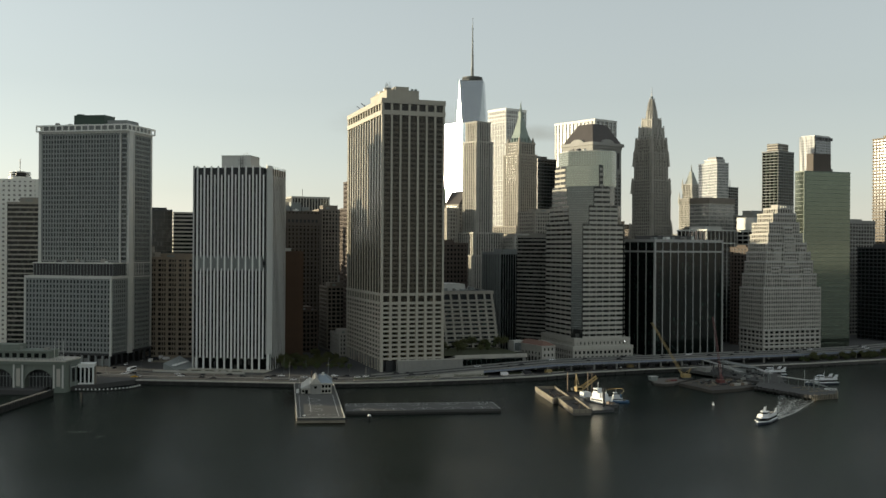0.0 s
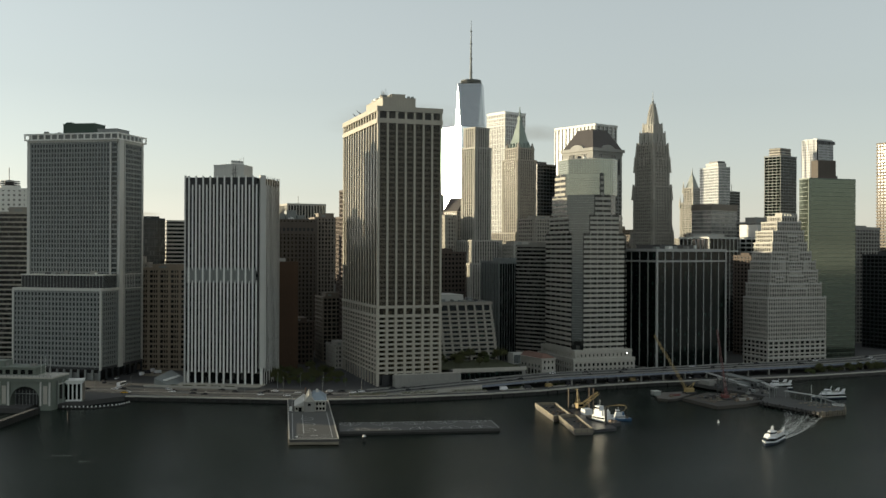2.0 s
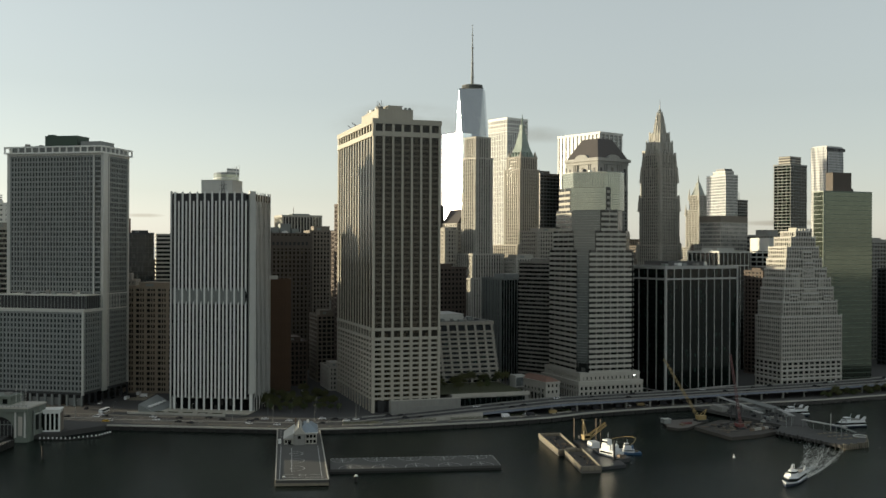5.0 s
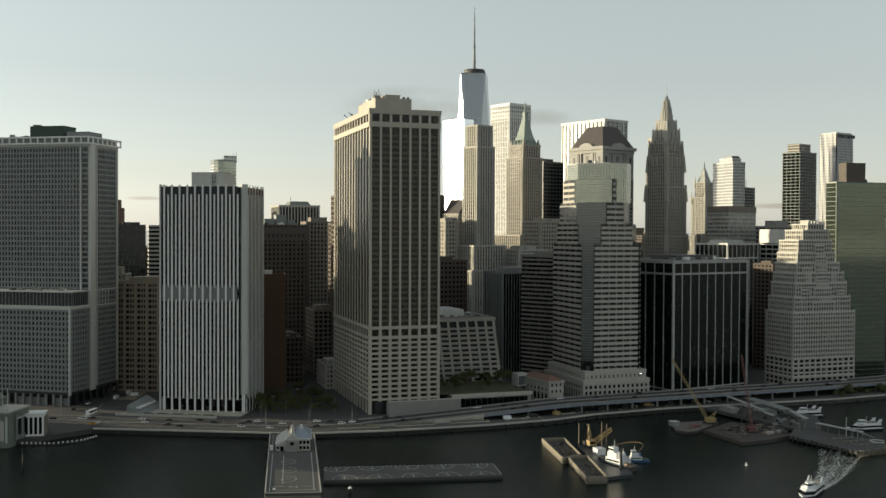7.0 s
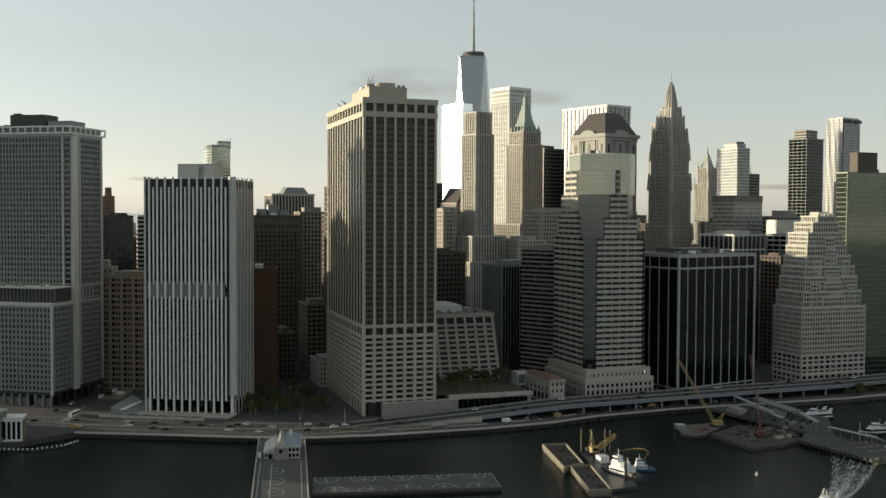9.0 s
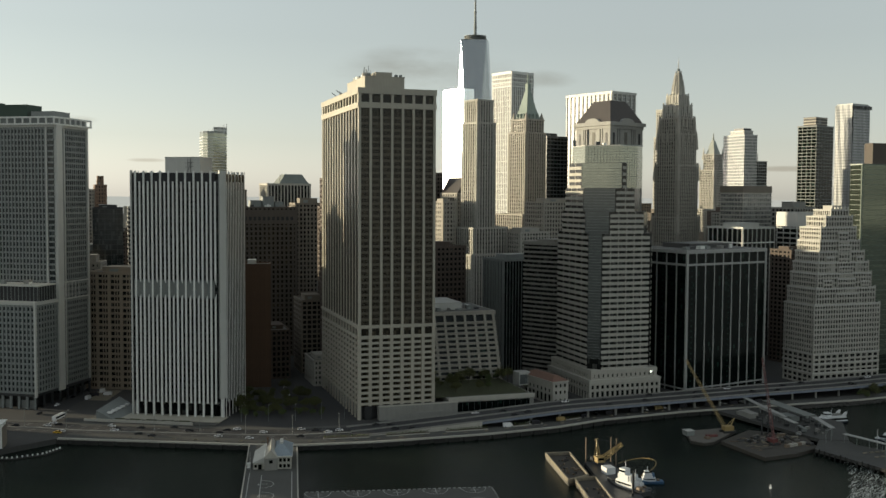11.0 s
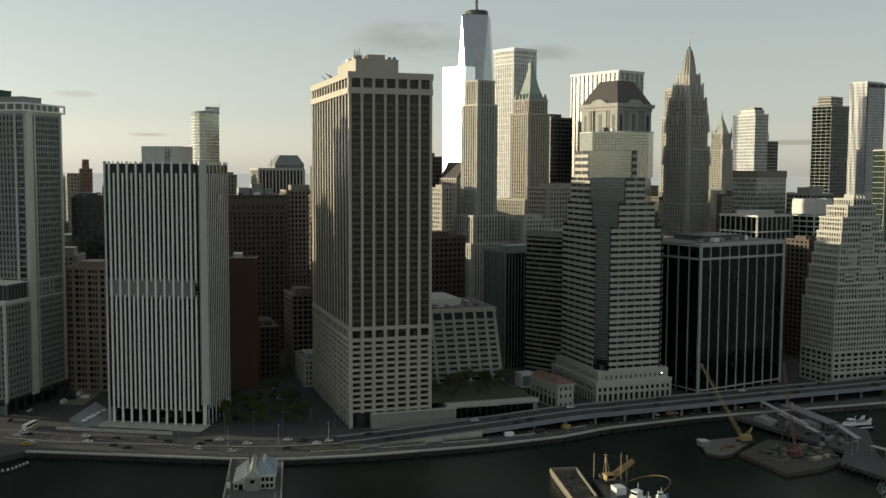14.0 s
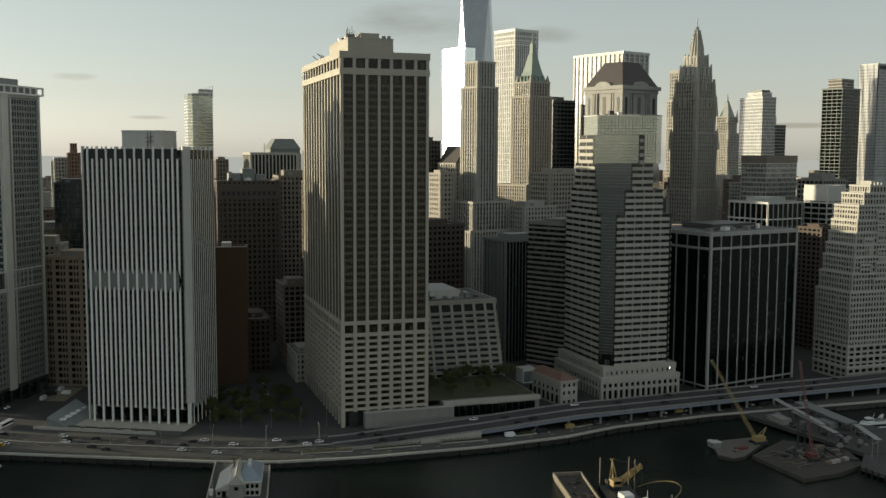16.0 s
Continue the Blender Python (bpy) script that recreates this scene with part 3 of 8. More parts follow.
    box("roof", wing, x0 + 1, x1 - 0.6, y0 + lean + 1.6, y0 + 69, zt + 1.2, zt + 1.35, "roof")
    plant_room(wing, x0 + 4, x0 + 22, y0 + 30, y0 + 60, zt + 1.35, zt + 4.4, "conc_grey")
    roof_kit(wing, x0 + 2, x1 - 2, y0 + lean + 2, y0 + 32, zt + 1.35, 12, 41)
    for i in range(4):
        rod("roof_duct", wing, (x0 + 8 + 14 * i, y0 + lean + 3, zt + 2.2), (x0 + 14 + 14 * i, y0 + 34, zt + 2.2), 0.55, "alu_grey", 8)
    plant_room(wing, x0 + 26, x0 + 46, y0 + 24, y0 + 60, zt + 1.2, zt + 6.5, "alu_pale")
    roof_kit(wing, x0 + 46, x1 - 2, y0 + 24, y0 + 60, zt + 1.2, 6, 31)
    for i in range(5):
        box("cooling_tower", wing, x0 + 5 + i * 3.2, x0 + 7.6 + i * 3.2, y0 + 30, y0 + 34, zt + 4.7, zt + 7.6, "white")


def ribbed_tower():
    """40 storeys of white ribs over dark glass, with a broken row at half height."""
    b = thing("office_tower", 64.2, 780.5, GROUND_Z, -27, "white ribbed office tower standing on tall columns", "office tower")
    W, D, H = 61.6, 39.2, 152.2
    gl = 9.5
    lx = 1.6                                    # the front's left edge
    box("glass_wall", b, lx + 0.6, W - 4, 0.6, D - 0.6, gl, H - 1.2, "g_dark")
    box("glass_wall", b, W - 4, W - 0.6, 3.6, D - 0.6, gl, H - 1.2, "g_dark")
    zm0, zm1 = 74.0, 86.0
    n = 19
    for i in range(n + 1):
        x = 4.7 + i * 2.71
        main = i % 2 == 0
        w = 1.12 if main else 1.0
        if main:
            box("rib", b, x - w / 2, x + w / 2, -0.25, 0.7, 0, H + 0.6, "white")
        else:
            box("rib", b, x - w / 2, x + w / 2, -0.1, 0.7, gl, zm0, "white")
            box("rib", b, x - w / 2, x + w / 2, -0.1, 0.7, zm1, H - 6, "white")
            prism("rib_taper", b, [(x - w / 2, -0.1), (x + w / 2, -0.1), (x + w / 2, 0.7), (x - w / 2, 0.7)], zm0, zm0 + 3.4, "white", [(x + w / 2 - 0.1, 0.5), (x + w / 2, 0.5), (x + w / 2, 0.7), (x + w / 2 - 0.1, 0.7)])
            prism("rib_taper", b, [(x + w / 2 - 0.1, 0.5), (x + w / 2, 0.5), (x + w / 2, 0.7), (x + w / 2 - 0.1, 0.7)], zm1 - 3.4, zm1, "white", [(x - w / 2, -0.1), (x + w / 2, -0.1), (x + w / 2, 0.7), (x - w / 2, 0.7)])
    box("louvre_panel", b, lx + 1.4, W - 6, 0.3, 0.58, zm0 + 0.6, zm1 - 0.6, "panel_grey", "pale grey louvred panel row")
    m = 12
    for i in range(m + 1):
        y = 4.6 + i * (D - 5.6) / m
        main = i % 2 == 0
        box("rib", b, W - 0.7, W - 0.38, y - 0.4, y + 0.4, 0 if main else gl, H + 0.6 if main else H - 6, "white")
        box("rib", b, lx + 0.1, lx + 0.7, y - 0.46, y + 0.46, 0 if main else gl, H + 0.6 if main else H - 6, "white")
    for i in range(n + 1):
        x = lx + 0.7 + i * (W - 4.6) / n
        box("rib", b, x - 0.5, x + 0.5, D - 0.7, D + 0.7, 0, H + 0.6, "white")
    # plain chamfered corner slab
    prism("corner_slab", b, [(W - 3.9, 1.6), (W - 2.7, 0.9), (W + 0.4, 3.9), (W - 0.3, 5.2)], 12.5, H + 0.8, "alu_pale")
    box("corner_slab", b, lx - 0.3, lx + 0.7, -0.3, 1.6, 0, H + 0.8, "alu_pale")
    box("corner_column", b, W - 3.0, W - 1.2, 1.8, 3.6, 0, 12.5, "white")
    bands(b, lx + 0.6, W - 4, 0.6, D - 0.6, [gl + 3.6 * i for i in range(39)], 0.9, 0.15, "spandrel_grey", name="spandrel")
    bands(b, lx + 0.6, W - 4, 0.6, D - 0.6, [H - 6.8], 1.0, 0.3, "dark_metal", name="crown_band")
    box("crown_screen", b, lx + 1.2, W - 5.5, 0.35, 0.55, H - 6, H - 0.6, "black")
    box("lobby_glass", b, 4, W - 7, 4.5, D - 4, 0, gl, "g_dark")
    box("soffit", b, 0.6, W - 4, 0.6, D - 0.6, gl - 0.5, gl, "conc_grey")
    box("roof", b, 1, W - 5, 1, D - 1, H - 1.2, H - 1.0, "roof")
    plant_room(b, 19, 42, 12, 32, H - 1, H + 9.2, "alu_pale")
    for x in (34.2, 36.0):
        rod("antenna", b, (x, 11.5, H), (x, 11.5, H + 8.4), 0.16, "dark_metal")
    for z in (3.0, 5.6):
        rod("antenna_arm", b, (32.6, 11.5, H + z), (37.8, 11.5, H + z + 0.6), 0.12, "dark_metal")
    rod("antenna_brace", b, (34.2, 11.5, H + 1), (36.0, 11.5, H + 6), 0.1, "dark_metal", 4)
    box("plaza_paving", b, -20, W + 1, -18.4, 3.9, 0, 0.45, "pave")
    box("plaza_step", b, -3, W + 1, -11.5, 3.8, 0.45, 0.9, "precast")
    box("plaza_wall", b, -21, 49, -19.2, -18.5, 0, 1.6, "precast_pale")
    box("plaza_wall", b, 30, 34, -17, -12, 0.45, 1.6, "precast_pale")
    for i in range(6):
        tub = box("planter", b, -14 + i * 10.5, -6.5 + i * 10.5, -16.4, -14.6, 0.45, 1.25, "precast_pale")
        nest(box("planting", b, -13.7 + i * 10.5, -6.8 + i * 10.5, -16.1, -14.9, 1.25, 1.75, "lawn", "dark clipped shrubs"), tub)
    for i in range(7):
        box("seat_block", b, -17 + i * 1.9, -16 + i * 1.9, -10 + (i % 2) * 2, -9 + (i % 2) * 2, 0.45, 1.2, "precast_pale")


def waffle_tower():
    """Grey gridded tower with an open box frame round its roof and a lower wing before it."""
    b = thing("office_tower", -47, 875, GROUND_Z, -31, "grey gridded office tower with an open white roof frame", "office tower")
    W, D, H = 76.5, 38.5, 186.6
    cw = 6.0
    box("glass_wall", b, 0, W, 0, D, 6, H - 4, "g_teal")
    piers(b, 2.2, W - cw, 0, D, 80, H - 5, 27, 12, 1.05, 0.55, "alu_grey", faces="fb")
    piers(b, 0, W, 2.6, D, 80, H - 5, 20, 15, 0.9, 0.5, "alu_grey", faces="lr")
    bands(b, 0, W, 0, D, [80 + 3.72 * i for i in range(28)], 1.2, 0.38, "alu_grey")
    bands(b, 0, W, 0, D, [H - 4.8], 1.6, 0.8, "alu_pale", name="crown_band")
    for x0, x1, y0, y1 in ((-0.9, 1.6, -0.9, 1.2), (W - cw + 0.6, W - cw + 1.6, -0.9, 0.5), (W - 0.3, W + 0.9, D - 1.4, D + 0.6)):
        box("corner_column", b, x0, x1, y0, y1, 8, H - 3, "alu_pale")
    box("corner_pilaster", b, W - 0.6, W + 2.3, 0.4, 6.6, 8, H - 3, "alu_pale", "broad pale corner pilaster")
    box("corner_column", b, W - 0.4, W + 0.9, 10.2, 11.2, 8, H - 3, "alu_pale")
    # open frame round the roof
    e = 2.6
    for z in (H - 3.2, H + 1.2):
        box("frame_rail", b, -e, W + e, -e, -e + 1.0, z, z + 1.0, "white")
        box("frame_rail", b, -e, W + e, D + e - 1.0, D + e, z, z + 1.0, "white")
        box("frame_rail", b, -e, -e + 1.0, -e + 1.0, D + e - 1.0, z, z + 1.0, "white")
        box("frame_rail", b, W + e - 1.0, W + e, -e + 1.0, D + e - 1.0, z, z + 1.0, "white")
    for i in range(15):
        x = -e + 0.5 + (W + 2 * e - 1) * i / 14
        box("frame_post", b, x - 0.45, x + 0.45, -e + 0.05, -e + 0.95, H - 2.2, H + 1.2, "white")
        box("frame_beam", b, x - 0.4, x + 0.4, -e + 1, 0, H + 1.3, H + 2.1, "white")
        box("frame_post", b, x - 0.45, x + 0.45, D + e - 0.95, D + e - 0.05, H - 2.2, H + 1.2, "white")
    for i in range(1, 7):
        y = -e + 0.5 + (D + 2 * e - 1) * i / 7
        box("frame_post", b, W + e - 0.95, W + e - 0.05, y - 0.45, y + 0.45, H - 2.2, H + 1.2, "white")
        box("frame_post", b, -e + 0.05, -e + 0.95, y - 0.45, y + 0.45, H - 2.2, H + 1.2, "white")
    box("crown_wall", b, 0.6, W - 0.6, 0.6, D - 0.6, H - 4, H + 2.4, "alu_grey")
    plant_room(b, 25, 52, 8, 24, H + 2.4, H + 10.6, "green_metal")
    box("roof_duct", b, 26, 31, 10, 14, H + 10.9, H + 12.2, "green_metal")
    plant_room(b, 55, 72, 8, 26, H + 2.4, H + 6, "alu_grey")
    roof_kit(b, 4, 26, 4, 26, H + 2.4, 5, 8)
    # front wing
    x0, x1, y0 = 4.4, 77.6, -24.0
    box("glass_wall", b, x0, x1, y0, -0.05, 10, 68, "g_teal")
    piers(b, x0, x1, y0, 0, 10, 68, 25, 8, 1.3, 0.55, "alu_grey", faces="flr")
    bands(b, x0, x1, y0, -0.6, [10 + 3.72 * i for i in range(16)], 1.4, 0.38, "alu_grey")
    bands(b, x0, x1, y0, -0.6, [67.2], 2.0, 0.9, "alu_pale", name="wing_cornice")
    box("corner_column", b, x1 - 0.4, x1 + 1.0, y0 - 1.0, y0 + 0.6, 8, 67.2, "alu_pale")
    box("corner_column", b, x0 - 1.0, x0 + 0.4, y0 - 1.0, y0 + 0.6, 8, 67.2, "alu_pale")
    # dark mechanical storey set back
    box("louvre_storey", b, x0 + 3, x1 - 1, y0 + 5, -0.05, 69.2, 78.5, "black")
    box("louvre_coping", b, x0 + 2.4, x1 - 0.4, y0 + 4.4, -0.02, 78.5, 79.4, "alu_pale")
    for i in range(26):
        x = x0 + 3.2 + i * (x1 - x0 - 4.4) / 25
        box("louvre_post", b, x - 0.14, x + 0.14, y0 + 4.7, y0 + 5.0, 69.2, 78.5, "alu_grey")
    for i in range(7):
        y = y0 + 6 + i * 2.8
        box("louvre_post", b, x1 - 1.0, x1 - 0.7, y - 0.14, y + 0.14, 69.2, 78.5, "alu_grey")
        box("louvre_post", b, W + 0.5, W + 0.8, 4 * i + 2 - 0.2, 4 * i + 2 + 0.2, 68, 79, "alu_pale")
    for z in (67.6, 78.8):
        box("side_rail", b, W + 0.5, W + 0.9, 0, D, z, z + 0.9, "alu_pale")
    roof_kit(b, 20, 70, y0 + 7, -6, 79.4, 7, 5)
    piers(b, 0, W, 0.6, D, 10, 79.5, 20, 15, 0.9, 0.5, "alu_grey", faces="r")
    for i in range(19):
        box("side_band", b, W - 0.2, W + 0.42, 0.3, D, 10 + 3.72 * i, 11.7 + 3.72 * i, "alu_grey")
    # open ground storey
    box("lobby_core", b, x0 + 6, x1 - 6, y0 + 6, D - 4, 0, 10, "black")
    box("first_floor_slab", b, x0, x1, y0, D, 8.2, 10, "dark_metal")
    for i in range(13):
        x = x0 + 1 + i * (x1 - x0 - 2) / 12
        box("street_column", b, x - 0.7, x + 0.7, y0 + 0.2, y0 + 1.6, 0, 8.2, "alu_grey")
    for i in range(12):
        if i % 5 != 4:
            x = x0 + 1.9 + i * (x1 - x0 - 2) / 12
            box("shop_panel", b, x, x + 4.4, y0 + 1.7, y0 + 1.9, 0.2, 5.6, "panel_grey", "pale grey storefront panel")
    for i in range(8):
        y = y0 + 1 + i * (D - y0 - 2) / 7
        box("street_column", b, x1 - 1.4, x1, y - 0.6, y + 0.6, 0, 8.2, "dark_metal")


def banded_tower():
    """Stepped tower of pale bands with a glazed notch at its corner and a glass upper part."""
    b = thing("office_tower", 366.5, 745, GROUND_Z, 1, "pale banded office tower stepping back to a glass top", "office tower")
    W, D = 45.0, 59.5
    def shape(x0, x1, y0, y1, c):
        return [(x0 + c, y0), (x1 - c * 0.6, y0), (x1, y0 + c * 0.6), (x1, y1 - c), (x1 - c, y1), (x0 + c, y1), (x0, y1 - c), (x0, y0 + c)]
    # street block
    for x0, x1, y0, y1, z1 in ((-4, W + 5, -3, D + 3, 12.5), (-2, W + 3, -1.5, D + 1, 19.0)):
        box("glass_wall", b, x0, x1, y0, y1, 0, z1, "g_dark")
        piers(b, x0, x1, y0, y1, 0, z1, 14, 16, 1.7 if z1 < 13 else 2.4, 0.6, "precast_pale")
        bands(b, x0, x1, y0, y1, [5.2, 9.4] if z1 < 13 else [12.6, 16.6], 1.8, 0.5, "precast_pale")
        bands(b, x0, x1, y0, y1, [z1 - 1.6], 2.4, 0.8, "precast_pale", name="cornice")
    tiers = [(-1.5, 46.0, -0.5, 60.5, 19.0, 113.0, 6.5), (-1.2, 44.5, 0.0, 60.0, 113.0, 128.0, 12.0), (-0.5, 40.0, 0.6, 60.5, 128.0, 144.0, 16.0),
             (0.5, 36.0, 1.2, 61.0, 144.0, 161.5, 20.0)]
    for x0, x1, y0, y1, z0, z1, c in tiers:
        poly = shape(x0, x1, y0, y1, c)
        prism("glass_wall", b, poly, z0, z1, "g_strip")
        n = round((z1 - z0) / 3.9)
        for z in floors(z0, z1, n):
            # bands on the four fronts, leaving the cut corner glazed
            box("floor_band", b, x0 + c + 0.6, x1 - c * 0.6, y0 - 0.45, y0 + 0.5, z, z + 2.1, "precast_pale")
            box("floor_band", b, x0 - 0.45, x0 + 0.5, y0 + c + 0.6, y1 - c, z, z + 2.1, "precast_pale")
            box("floor_band", b, x1 - 0.5, x1 + 0.45, y0 + c * 0.6, y1 - c, z, z + 2.1, "precast_pale")
            box("floor_band", b, x0 + c, x1 - c, y1 - 0.5, y1 + 0.45, z, z + 2.1, "precast_pale")
        m = round((x1 - x0 - 1.6 * c) / 6.0)
        for i in range(1, m):
            x = x0 + c + 0.6 + (x1 - x0 - 1.6 * c - 0.6) * i / m
            box("mullion", b, x - 0.25, x + 0.25, y0 - 0.2, y0 + 0.2, z0, z1, "precast_pale")
        m = round((y1 - y0 - 2 * c) / 9.0)
        for i in range(1, m):
            y = y0 + c + 0.6 + (y1 - y0 - 2 * c - 0.6) * i / m
            box("mullion", b, x0 - 0.2, x0 + 0.2, y - 0.25, y + 0.25, z0, z1, "precast_pale")
        prism("tier_roof", b, grown(poly, -0.8), z1, z1 + 0.25, "roof")
        # the cut corner: a sheet of glass with thin lines
        e = 0.12
        foot = 8.0 if z0 < 20 else 0.0
        prism("corner_glass", b, [(x0 - e, y0 + c - e), (x0 + c - e, y0 - e), (x0 + c + 1, y0 + 1), (x0 + 1, y0 + c + 1)], z0 + foot, z1, "g_dark_pane" if z0 < 140 else "g_notch")
        for k in range(int((z1 - z0 - foot) / 1.95)):
            zz = z0 + foot + 1.95 * k
            prism("glass_line", b, [(x0 - e * 2, y0 + c - e * 2), (x0 + c - e * 2, y0 - e * 2), (x0 + c, y0 + 0.3), (x0 + 0.3, y0 + c)], zz, zz + 0.13, "alu_grey")
    prism("notch_foot", b, [(-1.7, 8.0), (7.0, -0.7), (10, 4), (4, 10)], 19.0, 27.0, "precast_pale")
    # glass crown
    poly = [(21.2, 2.0), (33.0, 2.0), (42.0, 11), (42.0, 46), (31, 56), (23, 56), (2.4, 39), (2.4, 20.8)]
    prism("crown_glass", b, poly, 144.0, 173.3, "g_notch")
    for k in range(15):
        prism("crown_line", b, grown(poly, 0.12), 144.6 + 1.9 * k, 144.74 + 1.9 * k, "alu_grey")
    for k in range(1, 12):
        u = k / 12
        rod("crown_mullion", b, (2.4 + 18.8 * u - 0.05, 20.8 - 18.8 * u - 0.05, 144), (2.4 + 18.8 * u - 0.05, 20.8 - 18.8 * u - 0.05, 173.3), 0.1, "alu_grey", 4)
    for k in range(1, 7):
        rod("crown_mullion", b, (21.2 + 1.9 * k, 1.95, 144), (21.2 + 1.9 * k, 1.95, 173.3), 0.1, "alu_grey", 4)
    prism("crown_cap", b, grown(poly, 0.3), 173.3, 174.0, "alu_pale")
    roof_kit(b, 12, W - 14, 16, D - 18, 174.0, 4, 4)
    # floodlight on the street block
    for x, y, z in ((43.5, -2.6, 16.4),):
        lamp = box("floodlight", b, x - 0.5, x + 0.5, y - 0.4, y + 0.4, z, z + 0.6, "dark_metal")
        nest(box("lens", b, x - 0.42, x + 0.42, y - 0.46, y - 0.41, z + 0.08, z + 0.52, "lamp_glow", "lit white lens"), lamp)
    # stepped right shoulder
    for x1, z0, z1 in ((45.0, 113, 126), (43.4, 126, 142), (41.6, 142, 158)):
        box("shoulder", b, x1 - 9, x1, 16, 44, z0, z1, "g_strip")
        for z in floors(z0, z1, round((z1 - z0) / 3.9)):
            box("shoulder_band", b, x1 - 9.4, x1 + 0.4, 15.6, 44.4, z, z + 2.1, "precast_pale")


def black_tower():
    """Black glass box between pale ribs."""
    b = thing("office_tower", 437.4, 743, GROUND_Z, 13, "black glass office block with thin pale ribs", "office tower")
    W, D, H = 79.6, 60.0, 99.5
    box("glass_wall", b, 0, W, 0, D, 0, H - 1, "g_black")
    piers(b, 0, W, 0, D, 0, H, 9, 6, 0.72, 0.55, "rib_grey", name="rib")
    for x in (-0.75, W - 0.95):
        box("corner_rib", b, x, x + 1.7, -0.75, 0.6, 0, H, "rib_grey")
    bands(b, 0, W, 0, D, [3.9 * i for i in range(1, 24)], 0.9, 0.03, "g_black", name="spandrel")
    bands(b, 0, W, 0, D, [H - 1.0], 2.4, 0.78, "rib_grey", name="cornice")
    bands(b, 0, W, 0, D, [H - 9.6], 1.5, 0.72, "rib_grey", name="crown_band")
    bands(b, 0, W, 0, D, [2.2], 1.0, 0.7, "rib_grey", name="foot_band")
    box("roof", b, 0.8, W - 0.8, 0.8, D - 0.8, H + 1.4, H + 1.5, "roof")
    plant_room(b, 20, 60, 18, 46, H + 1.5, H + 4.5, "dark_metal")
    roof_kit(b, 4, 70, 6, 16, H + 1.5, 8, 6)


def ziggurat_tower():
    """White masonry tower that climbs in steps."""
    b = thing("office_tower", 543, 740, GROUND_Z, 2, "pale masonry tower climbing in many stepped setbacks", "office tower")
    W, D = 60.5, 33.0
    steps = ((59, 0, 0, 0), (71, 2.2, 3.8, 1.2), (82, 4.4, 6.7, 2.4), (90, 6.0, 8.4, 3.6), (98, 7.5, 11.5, 5.0), (106, 9.0, 15.0, 6.2), (116, 10.6, 17.5, 7.4), (124, 16.0, 20.0, 8.8), (129, 22.0, 22.6, 10.2))
    z0 = 0
    for z1, li, ri, fi in steps:
        x0, x1, y0, y1 = li, W - ri, fi, D - fi * 0.4
        nf = max(1, round((z1 - z0) / 3.7))
        nx, ny = max(4, round((x1 - x0) / 2.45)), max(4, round((y1 - y0) / 2.45))
        box("window_wall", b, x0, x1, y0, y1, z0, z1, "g_dim")
        if z0 == 0:
            piers(b, x0, x1, y0, y1, 0, 22.8, 11, 6, 1.5, 0.4, "limestone_pale", faces="fl")
        piers(b, x0, x1, y0, y1, z0 or 22.8, z1, nx, ny, 1.05, 0.4, "limestone_pale", faces="fl")
        bands(b, x0, x1, y0, y1, floors(z0, z1, nf), 1.45, 0.36, "limestone_pale")
        bands(b, x0, x1, y0, y1, [z1 - 0.5], 1.2, 0.5, "limestone_white", name="parapet")
        for x in (x0 - 0.3, x1 - 0.9):
            box("corner_block", b, x, x + 1.2, y0 - 0.5, y0 + 0.7, z1 + 0.8, z1 + 1.7, "limestone_white")
        z0 = z1
    # bays that stand forward of the stepped fronts
    for x0, x1, y0, z1 in ((20, 40, 0.6, 67), (22, 38, 1.5, 78), (24, 36.5, 2.6, 87), (9, 17, 1.6, 77), (44, 51, 1.6, 76), (13, 19.5, 3.6, 94), (41, 47, 3.6, 94), (25, 35.5, 4.6, 103), (26, 34.5, 6.0, 112)):
        zb = 59
        box("bay_front", b, x0, x1, y0, y0 + 12, zb, z1, "g_dim")
        piers(b, x0, x1, y0, y0 + 12, zb, z1, max(2, round((x1 - x0) / 2.45)), 5, 1.05, 0.4, "limestone_pale", faces="fl")
        bands(b, x0, x1, y0, y0 + 12, floors(zb, z1, round((z1 - zb) / 3.7)), 1.55, 0.36, "limestone_pale")
        bands(b, x0, x1, y0, y0 + 12, [z1 - 0.5], 1.2, 0.5, "limestone_white", name="parapet")
    box("roof_block", b, 26, 35, 14, 24, 129.2, 132.5, "limestone_pale")
    for i in range(6):
        box("finial", b, 22.4 + i * 2.9, 23.6 + i * 2.9, 9.6, 10.8, 129.8, 131.6, "limestone_white")
    bands(b, 0, W, 0, D, [8.6, 15.5, 22.8], 1.1, 0.6, "limestone_white", name="string_course")
    roof_kit(b, 24, 36, 14, 26, 129.5, 3, 2)


M["alu_green"] = masonry("green_mullion", (0.10, 0.13, 0.10), rough=0.4)
M["g_dark_pane"] = glazing("dark_corner_glass", (0.12, 0.13, 0.125), cell=(1.5, 1.5, 1.95), rough=0.1, blinds=0.08, pale=(0.15, 0.16, 0.15), spec=0.8, dim=0.85)
M["g_dark_pane"].node_tree.nodes["Principled BSDF"].inputs["Metallic"].default_value = 0.5
M["lawn"] = masonry("lawn", (0.045, 0.05, 0.02), rough=0.95, scale=0.2, vary=0.5)
big_tan_tower()
ribbed_tower()
waffle_tower()
banded_tower()
black_tower()
ziggurat_tower()


